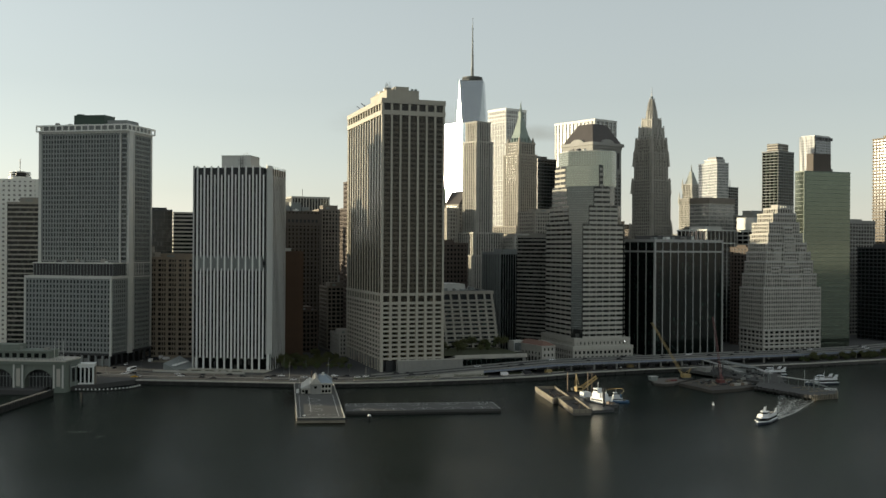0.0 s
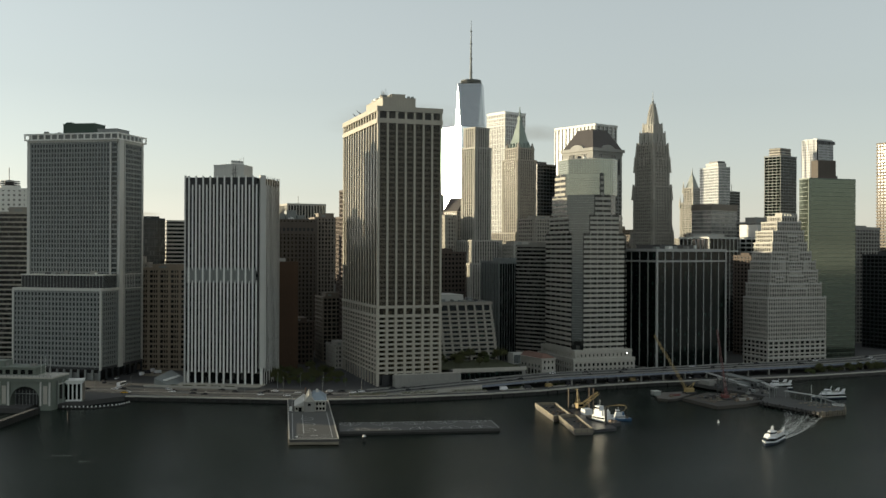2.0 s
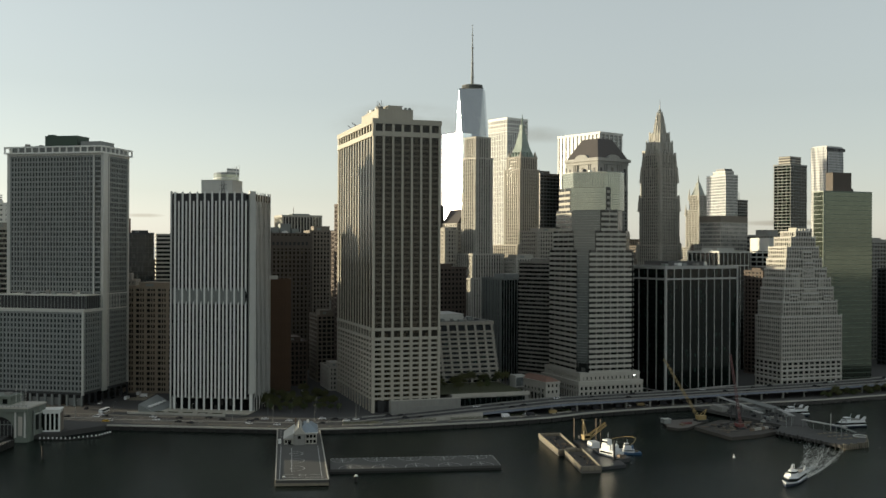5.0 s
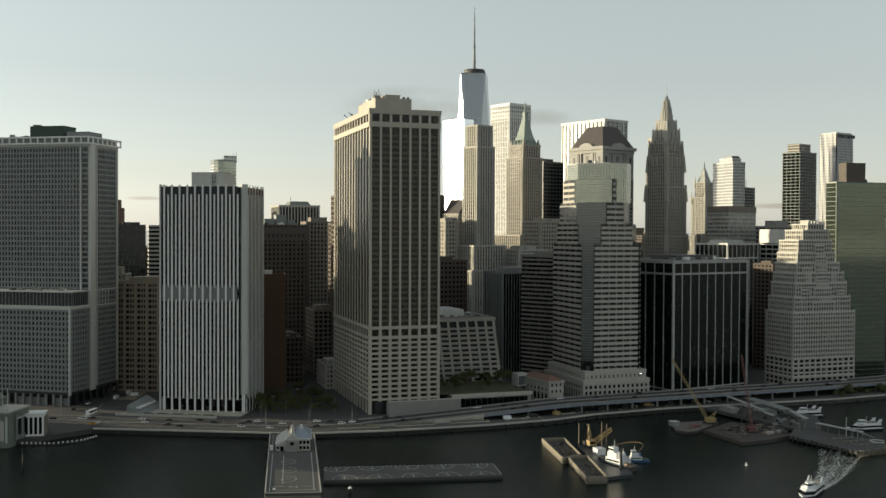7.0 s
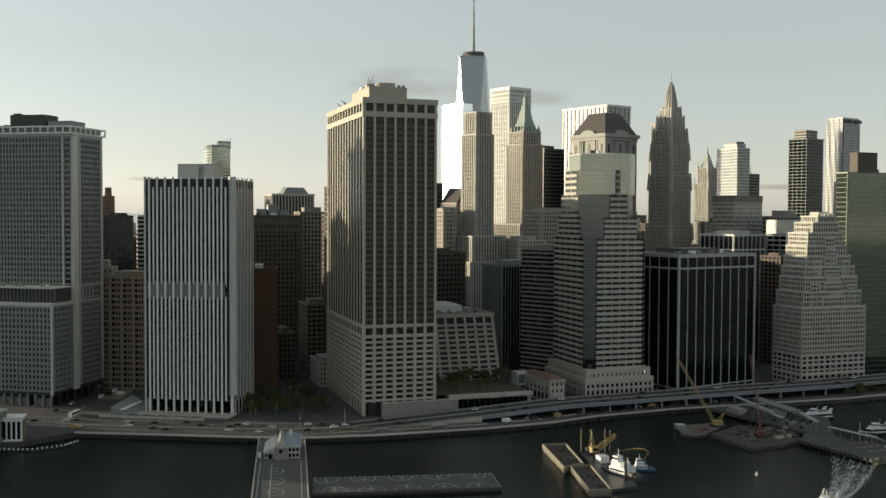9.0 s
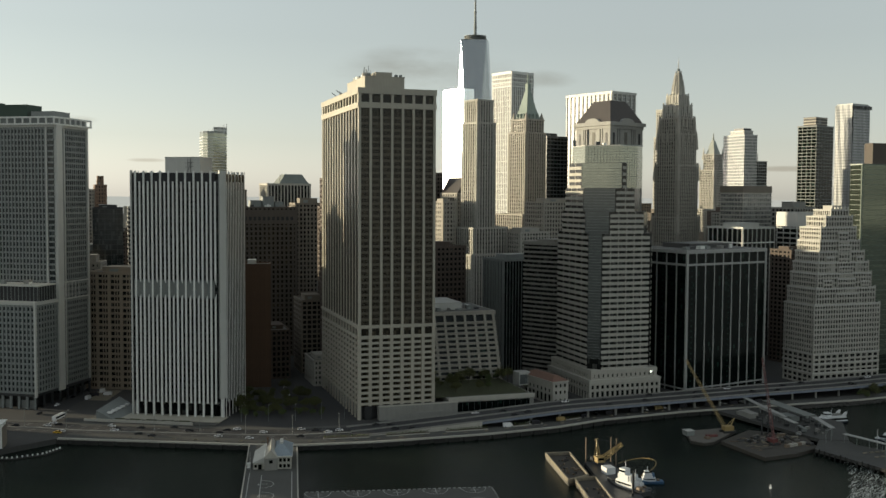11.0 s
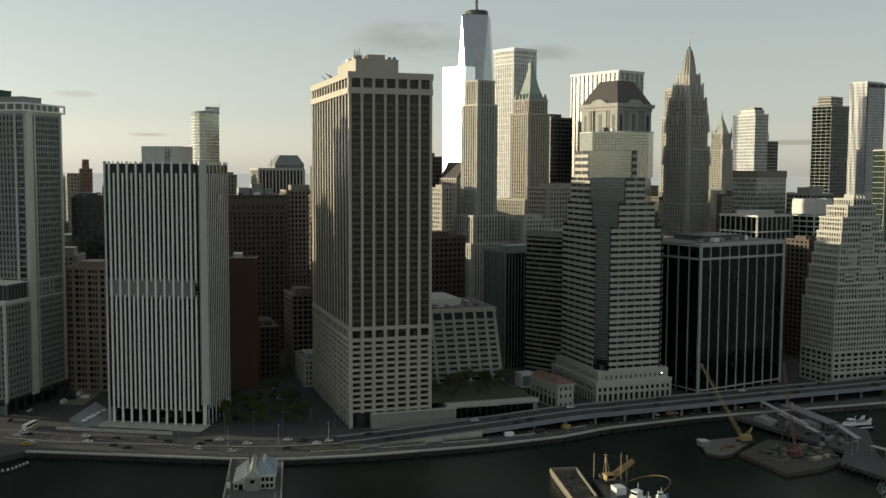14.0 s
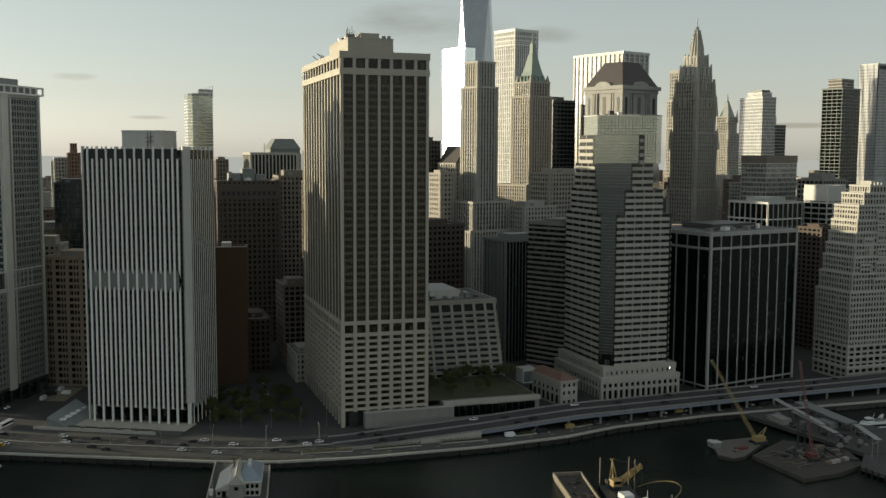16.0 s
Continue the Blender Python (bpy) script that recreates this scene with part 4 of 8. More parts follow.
# ---- towers behind ----
def needle_tower():
    """The tallest: a square foot turning to a square crown set crosswise, a ring and a long mast."""
    b = thing("glass_skyscraper", 661, 1797, GROUND_Z, 19, "very tall tapering mirror-glass skyscraper with a ringed mast", "skyscraper")
    r0, r1 = 31.0, 22.0 * math.sqrt(2)
    z0, z1 = 57.0, 407.0
    q = [(-r0, -r0), (r0, -r0), (r0, r0), (-r0, r0)]
    top = [(0, -r1), (r1, 0), (0, r1), (-r1, 0)]
    prism("podium", b, q, 0, z0, "g_pale")
    for i in range(4):
        a, c = q[i], q[(i + 1) % 4]
        t0, t1 = top[i], top[(i + 1) % 4]
        under("facet", mesh_from("facet", [(*a, z0), (*c, z0), (*t0, z1)], [(0, 1, 2)], "g_mirror"), b)
        under("facet", mesh_from("facet", [(*c, z0), (*t1, z1), (*t0, z1)], [(0, 1, 2)], "g_mirror"), b)
    prism("parapet", b, grown(top, 0.05), z1 - 0.3, z1 + 1, "g_pale")
    def ring(name, r, z, h, n=24):
        p = [(r * math.cos(2 * math.pi * i / n), r * math.sin(2 * math.pi * i / n)) for i in range(n)]
        prism(name, b, p, z, z + h, "alu_grey")
    ring("beacon_drum", 14, z1, 6)
    for k in range(3):
        ring("mast_ring", 20 - k * 0.5, z1 + 4 + 2.2 * k, 0.7)
    for i in range(12):
        t = 2 * math.pi * i / 12
        rod("ring_strut", b, (19 * math.cos(t), 19 * math.sin(t), z1), (19 * math.cos(t), 19 * math.sin(t), z1 + 10), 0.3, "alu_grey")
    zz = [z1 + 6, 432, 458, 486, 509, 528]
    rr = [3.0, 2.3, 1.8, 1.3, 0.8, 0.2]
    for k in range(5):
        rod("mast", b, (0, 0, zz[k]), (0, 0, zz[k + 1]), rr[k], "alu_grey", 8, rr[k + 1])
        ring("mast_collar", rr[k + 1] + 1.0, zz[k + 1] - 1, 1.4, 10)


def mirror_slab():
    b = thing("glass_skyscraper", 546, 1529, GROUND_Z, 19.3, "mirror-glass office tower catching the low sun", "skyscraper")
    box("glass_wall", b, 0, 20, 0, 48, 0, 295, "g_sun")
    bands(b, 0, 20, 0, 48, [4.3 * i for i in range(1, 69)], 0.16, 0.05, "alu_grey", name="mullion_line")
    box("roof", b, 1, 19, 1, 47, 295, 295.3, "roof")


def column_tower(name, label, x, y, a, w, d, h, wall, glass, nx, ny, nf, pw, pd, bh, bo, cap=1.5, pent=None, z0=0.0):
    b = thing(name, x, y, GROUND_Z, a, label, "office tower")
    block(b, 0, w, 0, d, z0, h, glass, wall, nx, ny, nf, pw, pd, bh, bo, cap, faces="frl", far=y > 895)
    if pent:
        plant_room(b, w * 0.2, w * 0.8, d * 0.25, d * 0.75, h + 0.1, h + pent, wall)
    return b


def stone_spire(x, y):
    """Setback stone tower with a steep green copper roof."""
    b = thing("skyscraper", x, y, GROUND_Z, 19, "setback limestone skyscraper with a green copper pyramid roof", "skyscraper")
    for x0, x1, y0, y1, za, zb in ((-34, 34, -28, 34, 0, 88), (-26, 26, -22, 26, 88, 118), (-14.5, 14.5, -13, 14.5, 118, 205), (-12.5, 12.5, -11.5, 12.5, 205, 219)):
        block(b, x0, x1, y0, y1, za, zb, "g_warm", "limestone", round((x1 - x0) / 3.4), round((y1 - y0) / 3.4), round((zb - za) / 4), 1.6, 0.7, 1.7, 0.2, 1.2, faces="flr", far=True, spandrel="stone_dim")
    for i in (-1, 1):
        for k in (-1, 1):
            prism("corner_turret", b, rect(i * 11 - 2, i * 11 + 2, k * 10 - 2, k * 10 + 2), 219, 227, "limestone", grown(rect(i * 11 - 2, i * 11 + 2, k * 10 - 2, k * 10 + 2), -1.8))
    prism("copper_roof", b, rect(-10.8, 10.8, -10, 10.8), 219, 231, "copper", rect(-6.6, 6.6, -6.2, 6.6))
    prism("copper_roof", b, rect(-6.6, 6.6, -6.2, 6.6), 231, 254, "copper", rect(-1.6, 1.6, -1.6, 1.6))
    for k in (-5, 0, 5):
        prism("dormer", b, rect(k - 1.2, k + 1.2, -10.6, -7), 219, 226, "copper", rect(k - 0.2, k + 0.2, -10.4, -7))
        prism("dormer", b, rect(-11.4, -7, k - 1.2, k + 1.2), 219, 226, "copper", rect(-11.2, -7, k - 0.2, k + 0.2))
    prism("lantern", b, rect(-2.2, 2.2, -2.2, 2.2), 253, 258, "copper")
    rod("spire", b, (0, 0, 258), (0, 0, 271), 1.6, "copper", 6, 0.1)


def deco_spire(x, y):
    """Slim brown stone tower narrowing to a lit crown and needle."""
    b = thing("skyscraper", x, y, GROUND_Z, 19, "slender brown stone skyscraper narrowing to a pale crown", "skyscraper")
    tiers = ((-16, 16, -15, 16, 0, 118), (-14.5, 14.5, -13.5, 14.5, 118, 168), (-13.2, 13.2, -12.2, 13.2, 168, 198), (-11.8, 11.8, -10.8, 11.8, 198, 213), (-9.6, 9.6, -8.8, 9.6, 213, 226), (-7.2, 7.2, -6.6, 7.2, 226, 235))
    for k, (x0, x1, y0, y1, za, zb) in enumerate(tiers):
        stone = "limestone" if k < 4 else "limestone_pale"
        block(b, x0, x1, y0, y1, za, zb, "g_warm", stone, round((x1 - x0) / 2.7), round((y1 - y0) / 2.7), round((zb - za) / 3.7), 1.4, 0.6, 1.3, 0.12, 1.0, faces="flr", far=True, spandrel="stone_brown")
        for sx in (-1, 1):
            for sy in (-1, 1):
                cx, cy = (x1 if sx > 0 else x0), (y1 if sy > 0 else y0)
                r = 1.7 if k < 4 else 1.1
                prism("corner_buttress", b, rect(cx - r, cx + r, cy - r, cy + r), max(za, zb - 14), zb + 3.2, stone, grown(rect(cx - r, cx + r, cy - r, cy + r), -r * 0.6))
        if k >= 2:
            for u in (-0.5, 0, 0.5):
                box("crown_panel", b, x1 * u - 0.8, x1 * u + 0.8, y0 - 0.9, y0 - 0.1, zb - 7, zb + 2.2, stone)
                box("crown_panel", b, x0 - 0.9, x0 - 0.1, y1 * u - 0.8, y1 * u + 0.8, zb - 7, zb + 2.2, stone)
    z, r = 235, 6.6
    for h, r2 in ((5, 6.0), (5, 5.0), (5, 4.0), (4, 3.0), (4, 1.8)):
        n = 8
        p = [(r * math.cos(math.pi / 8 + 2 * math.pi * i / n), r * math.sin(math.pi / 8 + 2 * math.pi * i / n)) for i in range(n)]
        t = [(u * 0.93, v * 0.93) for u, v in p]
        prism("crown_tier", b, p, z, z + h, "limestone_pale", t)
        for i in range(n):
            an = 2 * math.pi * i / n
            rod("crown_fin", b, (r * 1.0 * math.cos(an), r * 1.0 * math.sin(an), z), (r * 0.9 * math.cos(an), r * 0.9 * math.sin(an), z + h + 1.8), 0.55, "limestone_pale", 4, 0.2)
        z, r = z + h, r2
    prism("lantern", b, [(1.5 * math.cos(i * math.pi / 4), 1.5 * math.sin(i * math.pi / 4)) for i in range(8)], z, z + 4, "g_pale")
    rod("needle", b, (0, 0, z + 4), (0, 0, 273), 0.6, "alu_pale", 6, 0.08)


def gothic_spire(x, y):
    b = thing("skyscraper", x, y, GROUND_Z, 19, "pale gothic stone tower with a steep pale spire", "skyscraper")
    for x0, x1, y0, y1, za, zb in ((-30, 30, -28, 28, 0, 118), (-15, 15, -14, 14, 118, 180), (-11, 11, -10, 10, 180, 205)):
        block(b, x0, x1, y0, y1, za, zb, "g_warm", "limestone_pale", round((x1 - x0) / 3.2), round((y1 - y0) / 3.2), round((zb - za) / 4), 1.5, 0.5, 1.3, 0.25, 1.2, faces="flrb", far=True)
        for sx in (x0, x1):
            for sy in (y0, y1):
                prism("pinnacle", b, rect(sx - 1.8, sx + 1.8, sy - 1.8, sy + 1.8), zb - 8, zb + 12, "limestone_pale", rect(sx - 0.1, sx + 0.1, sy - 0.1, sy + 0.1))
    prism("spire_roof", b, rect(-8.5, 8.5, -8, 8), 205, 228, "stone_pale_green", rect(-2, 2, -2, 2))
    rod("spire", b, (0, 0, 228), (0, 0, 241), 1.8, "stone_pale_green", 6, 0.1)


def stone_shaft(x, y):
    b = thing("skyscraper", x, y, GROUND_Z, 19, "grey limestone skyscraper with chamfered upper shaft", "skyscraper")
    for x0, x1, y0, y1, za, zb in ((-28, 28, -24, 30, 0, 84), (-20, 20, -17, 22, 84, 108), (-10.9, 10.9, -10.5, 12, 108, 205), (-9.2, 9.2, -8.8, 10, 205, 226)):
        block(b, x0, x1, y0, y1, za, zb, "g_warm", "limestone_pale", round((x1 - x0) / 3.2), round((y1 - y0) / 3.2), round((zb - za) / 3.8), 1.5, 0.7, 1.6, 0.15, 1.2, faces="flr", far=True, spandrel="stone_dim")


def hipped_tower():
    b = thing("office_tower", 508, 996, GROUND_Z, 19, "pale stone office tower with a dark hipped roof", "office tower")
    s = 45.0
    block(b, 0, s, 0, s, 0, 176, "g_dark", "stone_grey", 9, 9, 44, 1.8, 0.5, 1.8, 0.4, 1.0)
    block(b, 0.8, s - 0.8, 0.8, s - 0.8, 176, 203.5, "stone_grey", "stone_grey", 0, 0, 0, cap=0, roof=False)
    for i in range(2):
        for k in range(2):
            x, y = i * (s - 9), k * (s - 9)
            box("corner_pavilion", b, x - 0.4, x + 9.4, y - 0.4, y + 9.4, 176, 203.5, "stone_grey")
            box("pavilion_opening", b, x + 3.2, x + 5.8, y - 0.6, y + 9.6, 182, 199.5, "black")
            box("pavilion_opening", b, x - 0.6, x + 9.6, y + 3.2, y + 5.8, 182, 199.5, "black")
    for t in (11.0, 14.0, s - 14.0, s - 11.0):
        box("column", b, t - 0.7, t + 0.7, -0.6, 0.9, 176, 203.5, "stone_grey")
        box("column", b, -0.6, 0.9, t - 0.7, t + 0.7, 176, 203.5, "stone_grey")
    box("niche", b, s / 2 - 2, s / 2 + 2, 0.6, 0.95, 181, 200.5, "stone_dim")
    box("niche", b, 0.6, 0.95, s / 2 - 2, s / 2 + 2, 181, 200.5, "stone_dim")
    box("cornice", b, -1.0, s + 1.0, -1.0, s + 1.0, 203.5, 206.5, "stone_grey")
    box("cornice", b, -2.6, s + 2.6, -2.6, s + 2.6, 206.5, 209.9, "stone_grey")
    prism("hipped_roof", b, rect(-0.5, s + 0.5, -0.5, s + 0.5), 209.9, 231.5, "slate", rect(11.5, s - 11.5, 11.5, s - 11.5))
    # arched dormers on each front
    arc = [(s / 2 + 10 * math.cos(math.pi * i / 12), 208.5 + 5.4 * math.sin(math.pi * i / 12)) for i in range(13)]
    v = [(x, -2.0, z) for x, z in arc] + [(x, 4.5, z) for x, z in arc]
    f = [tuple(range(13)), tuple(range(25, 12, -1))] + [(i, 13 + i, 14 + i, i + 1) for i in range(12)]
    under("arched_dormer", mesh_from("arched_dormer", v, f, "stone_grey"), b)
    v2 = [(y - 0.0, x, z) for x, y, z in v]
    under("arched_dormer", mesh_from("arched_dormer", v2, [q[::-1] for q in f], "stone_grey"), b)


def wavy_tower():
    """Tall apartment tower with a rippled metal skin."""
    b = thing("apartment_tower", 1022, 1271, GROUND_Z, 14, "tall pale metal-clad apartment tower with a rippled skin", "apartment tower")
    W, D, H = 36.5, 27.0, 266.0
    n, m = 24, 60
    def rip(u, z, s):
        return 0.6 * math.sin(u * 5.3 + z * 0.045 + s) * math.sin(z * 0.021 + u * 1.1 + s) + 0.1 * math.sin(u * 11 + s)
    for name, fx in (("front_skin", lambda u, z: (u * W, -rip(u * 3, z, 0) - 0.6)), ("side_skin", lambda u, z: (-rip(u * 3, z, 2) - 0.6, D - u * D)),
                     ("side_skin", lambda u, z: (W + 0.6 + rip(u * 3, z, 4), u * D)), ("back_skin", lambda u, z: (W - u * W, D + 0.6 + rip(u * 3, z, 6)))):
        v = [(*fx(i / n, H * k / m), H * k / m) for k in range(m + 1) for i in range(n + 1)]
        f = [(k * (n + 1) + i, k * (n + 1) + i + 1, (k + 1) * (n + 1) + i + 1, (k + 1) * (n + 1) + i) for k in range(m) for i in range(n)]
        under(name, mesh_from(name, v, f, "steel_skin"), b)
    box("core", b, 0.8, W - 0.8, 0.8, D - 0.8, 0, H, "g_dark")
    # small windows in even rows on the two fronts that show
    v, f = [], []
    def pane_at(cx, cy, z, dx, dy):
        k = len(v)
        v.extend((cx + a * dx, cy + c * dy, z + e) for e in (0, 1.9) for a, c in ((-1, -1), (1, -1), (1, 1), (-1, 1)))
        f.extend(tuple(k + q for q in t) for t in ((4, 5, 6, 7), (0, 1, 5, 4), (1, 2, 6, 5), (2, 3, 7, 6), (3, 0, 4, 7)))
    for k in range(36):
        z = 122 + k * 3.9
        for i in range(11):
            u = (i + 0.6) / 11.2
            pane_at(u * W, -rip(u * 3, z, 0) - 0.62, z, 0.62, 0.2)
        for i in range(8):
            u = (i + 0.6) / 8.2
            pane_at(-rip(u * 3, z, 2) - 0.62, D - u * D, z, 0.2, 0.62)
    tagged(under("window_grid", mesh_from("window_grid", v, f, "g_mid"), b), kind="stuff")
    box("roof_screen", b, 1, W - 1, 1, D - 1, H, H + 1.5, "alu_pale")
    for i in range(8):
        box("roof_slot", b, 2 + i * 5, 4.6 + i * 5, -1.9, 0, H - 6, H - 1.5, "dark_metal")


needle_tower()
mirror_slab()
stone_spire(480.5, 1133)
stone_shaft(381.2, 1014)
deco_spire(577, 989)
gothic_spire(970, 1528)
hipped_tower()
wavy_tower()
# slab of white columns, lit side towards the sun
column_tower("office_tower", "tall slab of white metal columns and dark glass", 576, 1123, 19, 37.5, 70.6, 251.6, "alu_pale", "g_mid", 5, 11, 60, 1.7, 0.9, 0.6, 0.2, 2.0)
# tower of white frame behind the stone spire
t3 = column_tower("office_tower", "tall white-framed glass office tower", 657.6, 1617.1, 19, 46.4, 47.5, 332.4, "white", "g_matte", 11, 11, 38, 1.5, 0.6, 0.9, 0.2, 3.0)
bands(t3, 0, 46.4, 0, 47.5, [310.8, 317.3, 323.8], 2.1, 0.6, "white", name="crown_louvre")
# dark slab
column_tower("office_tower", "dark steel and glass office slab", 511, 1150, 19, 31, 40, 203, "dark_metal", "g_black", 6, 8, 48, 0.5, 0.35, 1.2, 0.15, 1.5, 5)
# banded block with two sunlit corners
column_tower("office_tower", "brown banded office block with ribbon windows", 366, 806, 30, 36, 30, 102.5, "stone_brown", "g_strip", 0, 0, 30, 0.5, 0.3, 1.55, 0.4, 1.6, 3)
# pale-sided dark striped block
sbk = column_tower("office_tower", "dark ribbed office block with a blank grey side", 346, 860, 15, 40, 28, 87.5, "alu_grey", "g_black", 14, 14, 0, 0.6, 0.6, 0.6, 0.1, 1.5, 4)
piers(sbk, 0, 40, 0.6, 27.4, 0, 87, 14, 7, 1.6, 0.5, "alu_grey", name="side_panel", faces="l")
# white-framed dark block
p88 = column_tower("office_tower", "white-framed office block with dark glass", 568, 866, 14, 40, 39, 111.5, "alu_pale", "g_black", 7, 7, 0, 0.62, 0.8, 1.0, 0.3, 1.2, 4)
bands(p88, 0, 40, 0, 39, [98.5], 1.0, 0.7, "white", name="crown_band")
bands(p88, 0, 40, 0, 39, [4 * i for i in range(1, 24)], 1.2, 0.05, "dark_metal", name="spandrel")
# two-tone banded block
bb = column_tower("office_tower", "banded office block half in the sun", 622, 944, 19, 44, 26, 145.5, "precast_pale", "g_mid", 14, 8, 35, 0.3, 0.25, 1.4, 0.3, 0.5, 0)
bands(bb, 0, 44, 0, 26, [142.5], 6.5, 0.5, "brick_tan", name="crown_band")
# pale glass tower with stepped top, and its darker neighbour
g5 = column_tower("glass_skyscraper", "pale glass tower with a stepped top", 864, 1292, 4, 21, 44, 221, "alu_pale", "g_pale", 8, 10, 52, 0.3, 0.25, 0.9, 0.2, 1.2, 0)
block(g5, 2, 17, 4, 32, 221, 227, "g_pale", "alu_pale", 6, 8, 3, 0.3, 0.25, 0.9, 0.2, 1.0)
box("roof_frame", g5, 3, 16, 6, 26, 228, 231, "dark_metal")
g6 = column_tower("office_tower", "dark glass tower with roof masts", 889, 1310, 19, 34, 34, 187, "alu_grey", "g_dark", 7, 8, 45, 0.6, 0.4, 1.3, 0.3, 1.0, 0)
for x in (6, 13, 22, 27):
    rod("antenna", g6, (x, 10, 187), (x, 10, 199), 0.4, "dark_metal")
# dark balconied tower
pl = column_tower("apartment_tower", "dark apartment tower with pale floor edges", 835, 1110, 20, 36, 24, 221, "panel_grey", "g_black", 6, 4, 57, 0.5, 0.2, 0.7, 0.5, 1.2, 0)
plant_room(pl, 5, 29, 4, 20, 221, 232, "dark_bronze")
for k in range(3):
    box("crown_rail", pl, 4.6, 29.4, 3.6, 20.4, 224 + 3.4 * k, 225 + 3.4 * k, "precast")
# green glass
gg = column_tower("office_tower", "green glass office tower with thin floor lines", 604, 765, 1, 51.5, 13, 164, "alu_green", "g_green", 0, 0, 42, 0.4, 0.2, 0.3, 0.05, 0.8, 0)
rod("corner_column", gg, (0.4, 0.4, 0), (0.4, 0.4, 164), 0.8, "alu_green", 10)
plant_room(gg, 11.3, 31, 2, 11, 164.2, 180.5, "brick_dark")
box("roof_hut", gg, 34, 36.5, 6, 9, 164, 167.5, "dark_metal")
rod("antenna", gg, (35, 7, 167), (35, 7, 171), 0.4, "dark_metal")
# white modern block and its neighbours
wm = column_tower("office_building", "white modern block with dark window bands under a blank top", 625, 868, 14, 22, 22, 124, "alu_pale", "g_black", 3, 3, 28, 0.7, 0.3, 1.3, 0.3, 1.5, 0)
box("top_wall", wm, -0.5, 22.5, -0.5, 22.5, 112.5, 123.5, "alu_pale")
column_tower("office_building", "dark brick block between the towers", 589, 828, 12, 17, 22, 94, "brick_brown", "g_black", 5, 5, 26, 1.6, 0.4, 1.6, 0.3, 1.2, 3)
column_tower("office_building", "grey office block with a dark plant storey", 650, 905, 14, 30, 26, 128, "conc_grey", "g_dark", 8, 6, 30, 1.0, 0.4, 1.5, 0.3, 1.2, 6)
column_tower("office_tower", "slim dark tower beside the stone spire", 602, 1010, 19, 16, 26, 170, "brick_brown", "g_dark", 5, 7, 40, 1.2, 0.4, 1.3, 0.3, 1.2, 3)
# far towers past the green glass one
column_tower("office_building", "grey concrete office block", 770, 905, 10, 46, 40, 123, "conc_grey", "g_dark", 10, 8, 30, 1.2, 0.4, 1.6, 0.3, 2.5, 4)
column_tower("apartment_tower", "tan apartment tower with balconies", 925, 1006, 6, 44, 30, 232, "brick_tan", "g_dark", 8, 6, 58, 0.8, 0.4, 1.6, 0.9, 1.5, 5)
column_tower("office_building", "dark office block by the water", 760, 830, 8, 60, 40, 95, "dark_metal", "g_black", 12, 8, 24, 0.6, 0.4, 1.2, 0.25, 1.2, 4)
column_tower("office_building", "brown office block far along the shore", 860, 900, 10, 60, 40, 138, "brick_tan", "g_dark", 12, 8, 34, 1.2, 0.4, 1.6, 0.3, 1.2, 4)
# behind the tan tower
db = column_tower("office_tower", "dark brown block with a row of square openings", 157, 985, 0, 48, 46, 127, "brick_dark", "g_bronze", 13, 12, 31, 1.9, 0.4, 1.6, 0.3, 1.0, 0)
box("top_wall", db, -0.5, 48.5, -0.55, 0.2, 113.5, 125.5, "brick_dark")
for i in range(11):
    box("top_opening", db, 3.2 + i * 3.9, 5.4 + i * 3.9, -0.75, -0.3, 116.5, 119.6, "black")
for x0, x1, h in ((10, 19, 6), (20.5, 30, 9.5), (31, 38, 5)):
    plant_room(db, x0, x1, 12, 26, 127, 127 + h, "alu_grey")
roof_kit(db, 2, 46, 4, 12, 127.2, 7, 12)
cb = column_tower("office_tower", "pale ribbed office block with a flat roof", 201, 1128, 4, 43, 36, 148, "limestone_pale", "g_dark", 13, 10, 0, 1.1, 0.7, 1.2, 0.3, 1.5, 0)
rod("antenna", cb, (14, 8, 149), (14, 8, 158), 0.3, "dark_metal")
cp = column_tower("office_tower", "stone and glass tower with a low grey-green cap", 287, 1600, 4, 44, 44, 146, "limestone_pale", "g_mid", 12, 12, 36, 1.6, 0.5, 1.6, 0.3, 1.5, 0)
prism("cap_drum", cp, rect(1, 43, 1, 43), 147.5, 154, "copper_grey")
prism("cap_roof", cp, rect(0, 44, 0, 44), 154, 168, "copper_grey", rect(10, 36, 10, 34))
column_tower("office_building", "brown block behind the dark brown tower", 172, 1150, 4, 11, 18, 142, "brick_tan", "g_warm", 4, 6, 36, 1.3, 0.35, 1.5, 0.25, 1.0, 3)
column_tower("office_building", "tan stone block behind the wide street", 208, 1010, 0, 26, 30, 130, "brick_tan", "g_warm", 8, 9, 33, 1.6, 0.4, 1.6, 0.3, 1.2, 5)
# along the narrow street behind the plaza
column_tower("office_building", "low pale stone block at the street corner", 192, 842, 0, 14, 36, 18, "limestone_pale", "g_warm", 5, 11, 5, 1.5, 0.35, 1.6, 0.3, 1.0, 3)
column_tower("office_building", "tan brick block with wide windows on the street", 193, 897, 0, 20, 34, 56, "brick_tan", "g_dark", 5, 8, 15, 1.0, 0.35, 1.3, 0.3, 1.2, 4)
column_tower("office_building", "dark brick block on the narrow street", 164, 880, 0, 17, 44, 36, "brick_brown", "g_black", 5, 11, 9, 1.5, 0.35, 1.6, 0.3, 1.0, 3)
rb = column_tower("apartment_tower", "red-brown brick tower with a roof dish", 140, 852, -8, 22, 20, 88, "brick_red", "brick_red", 9, 8, 22, 1.7, 0.3, 1.0, 0.12, 1.0, 0)
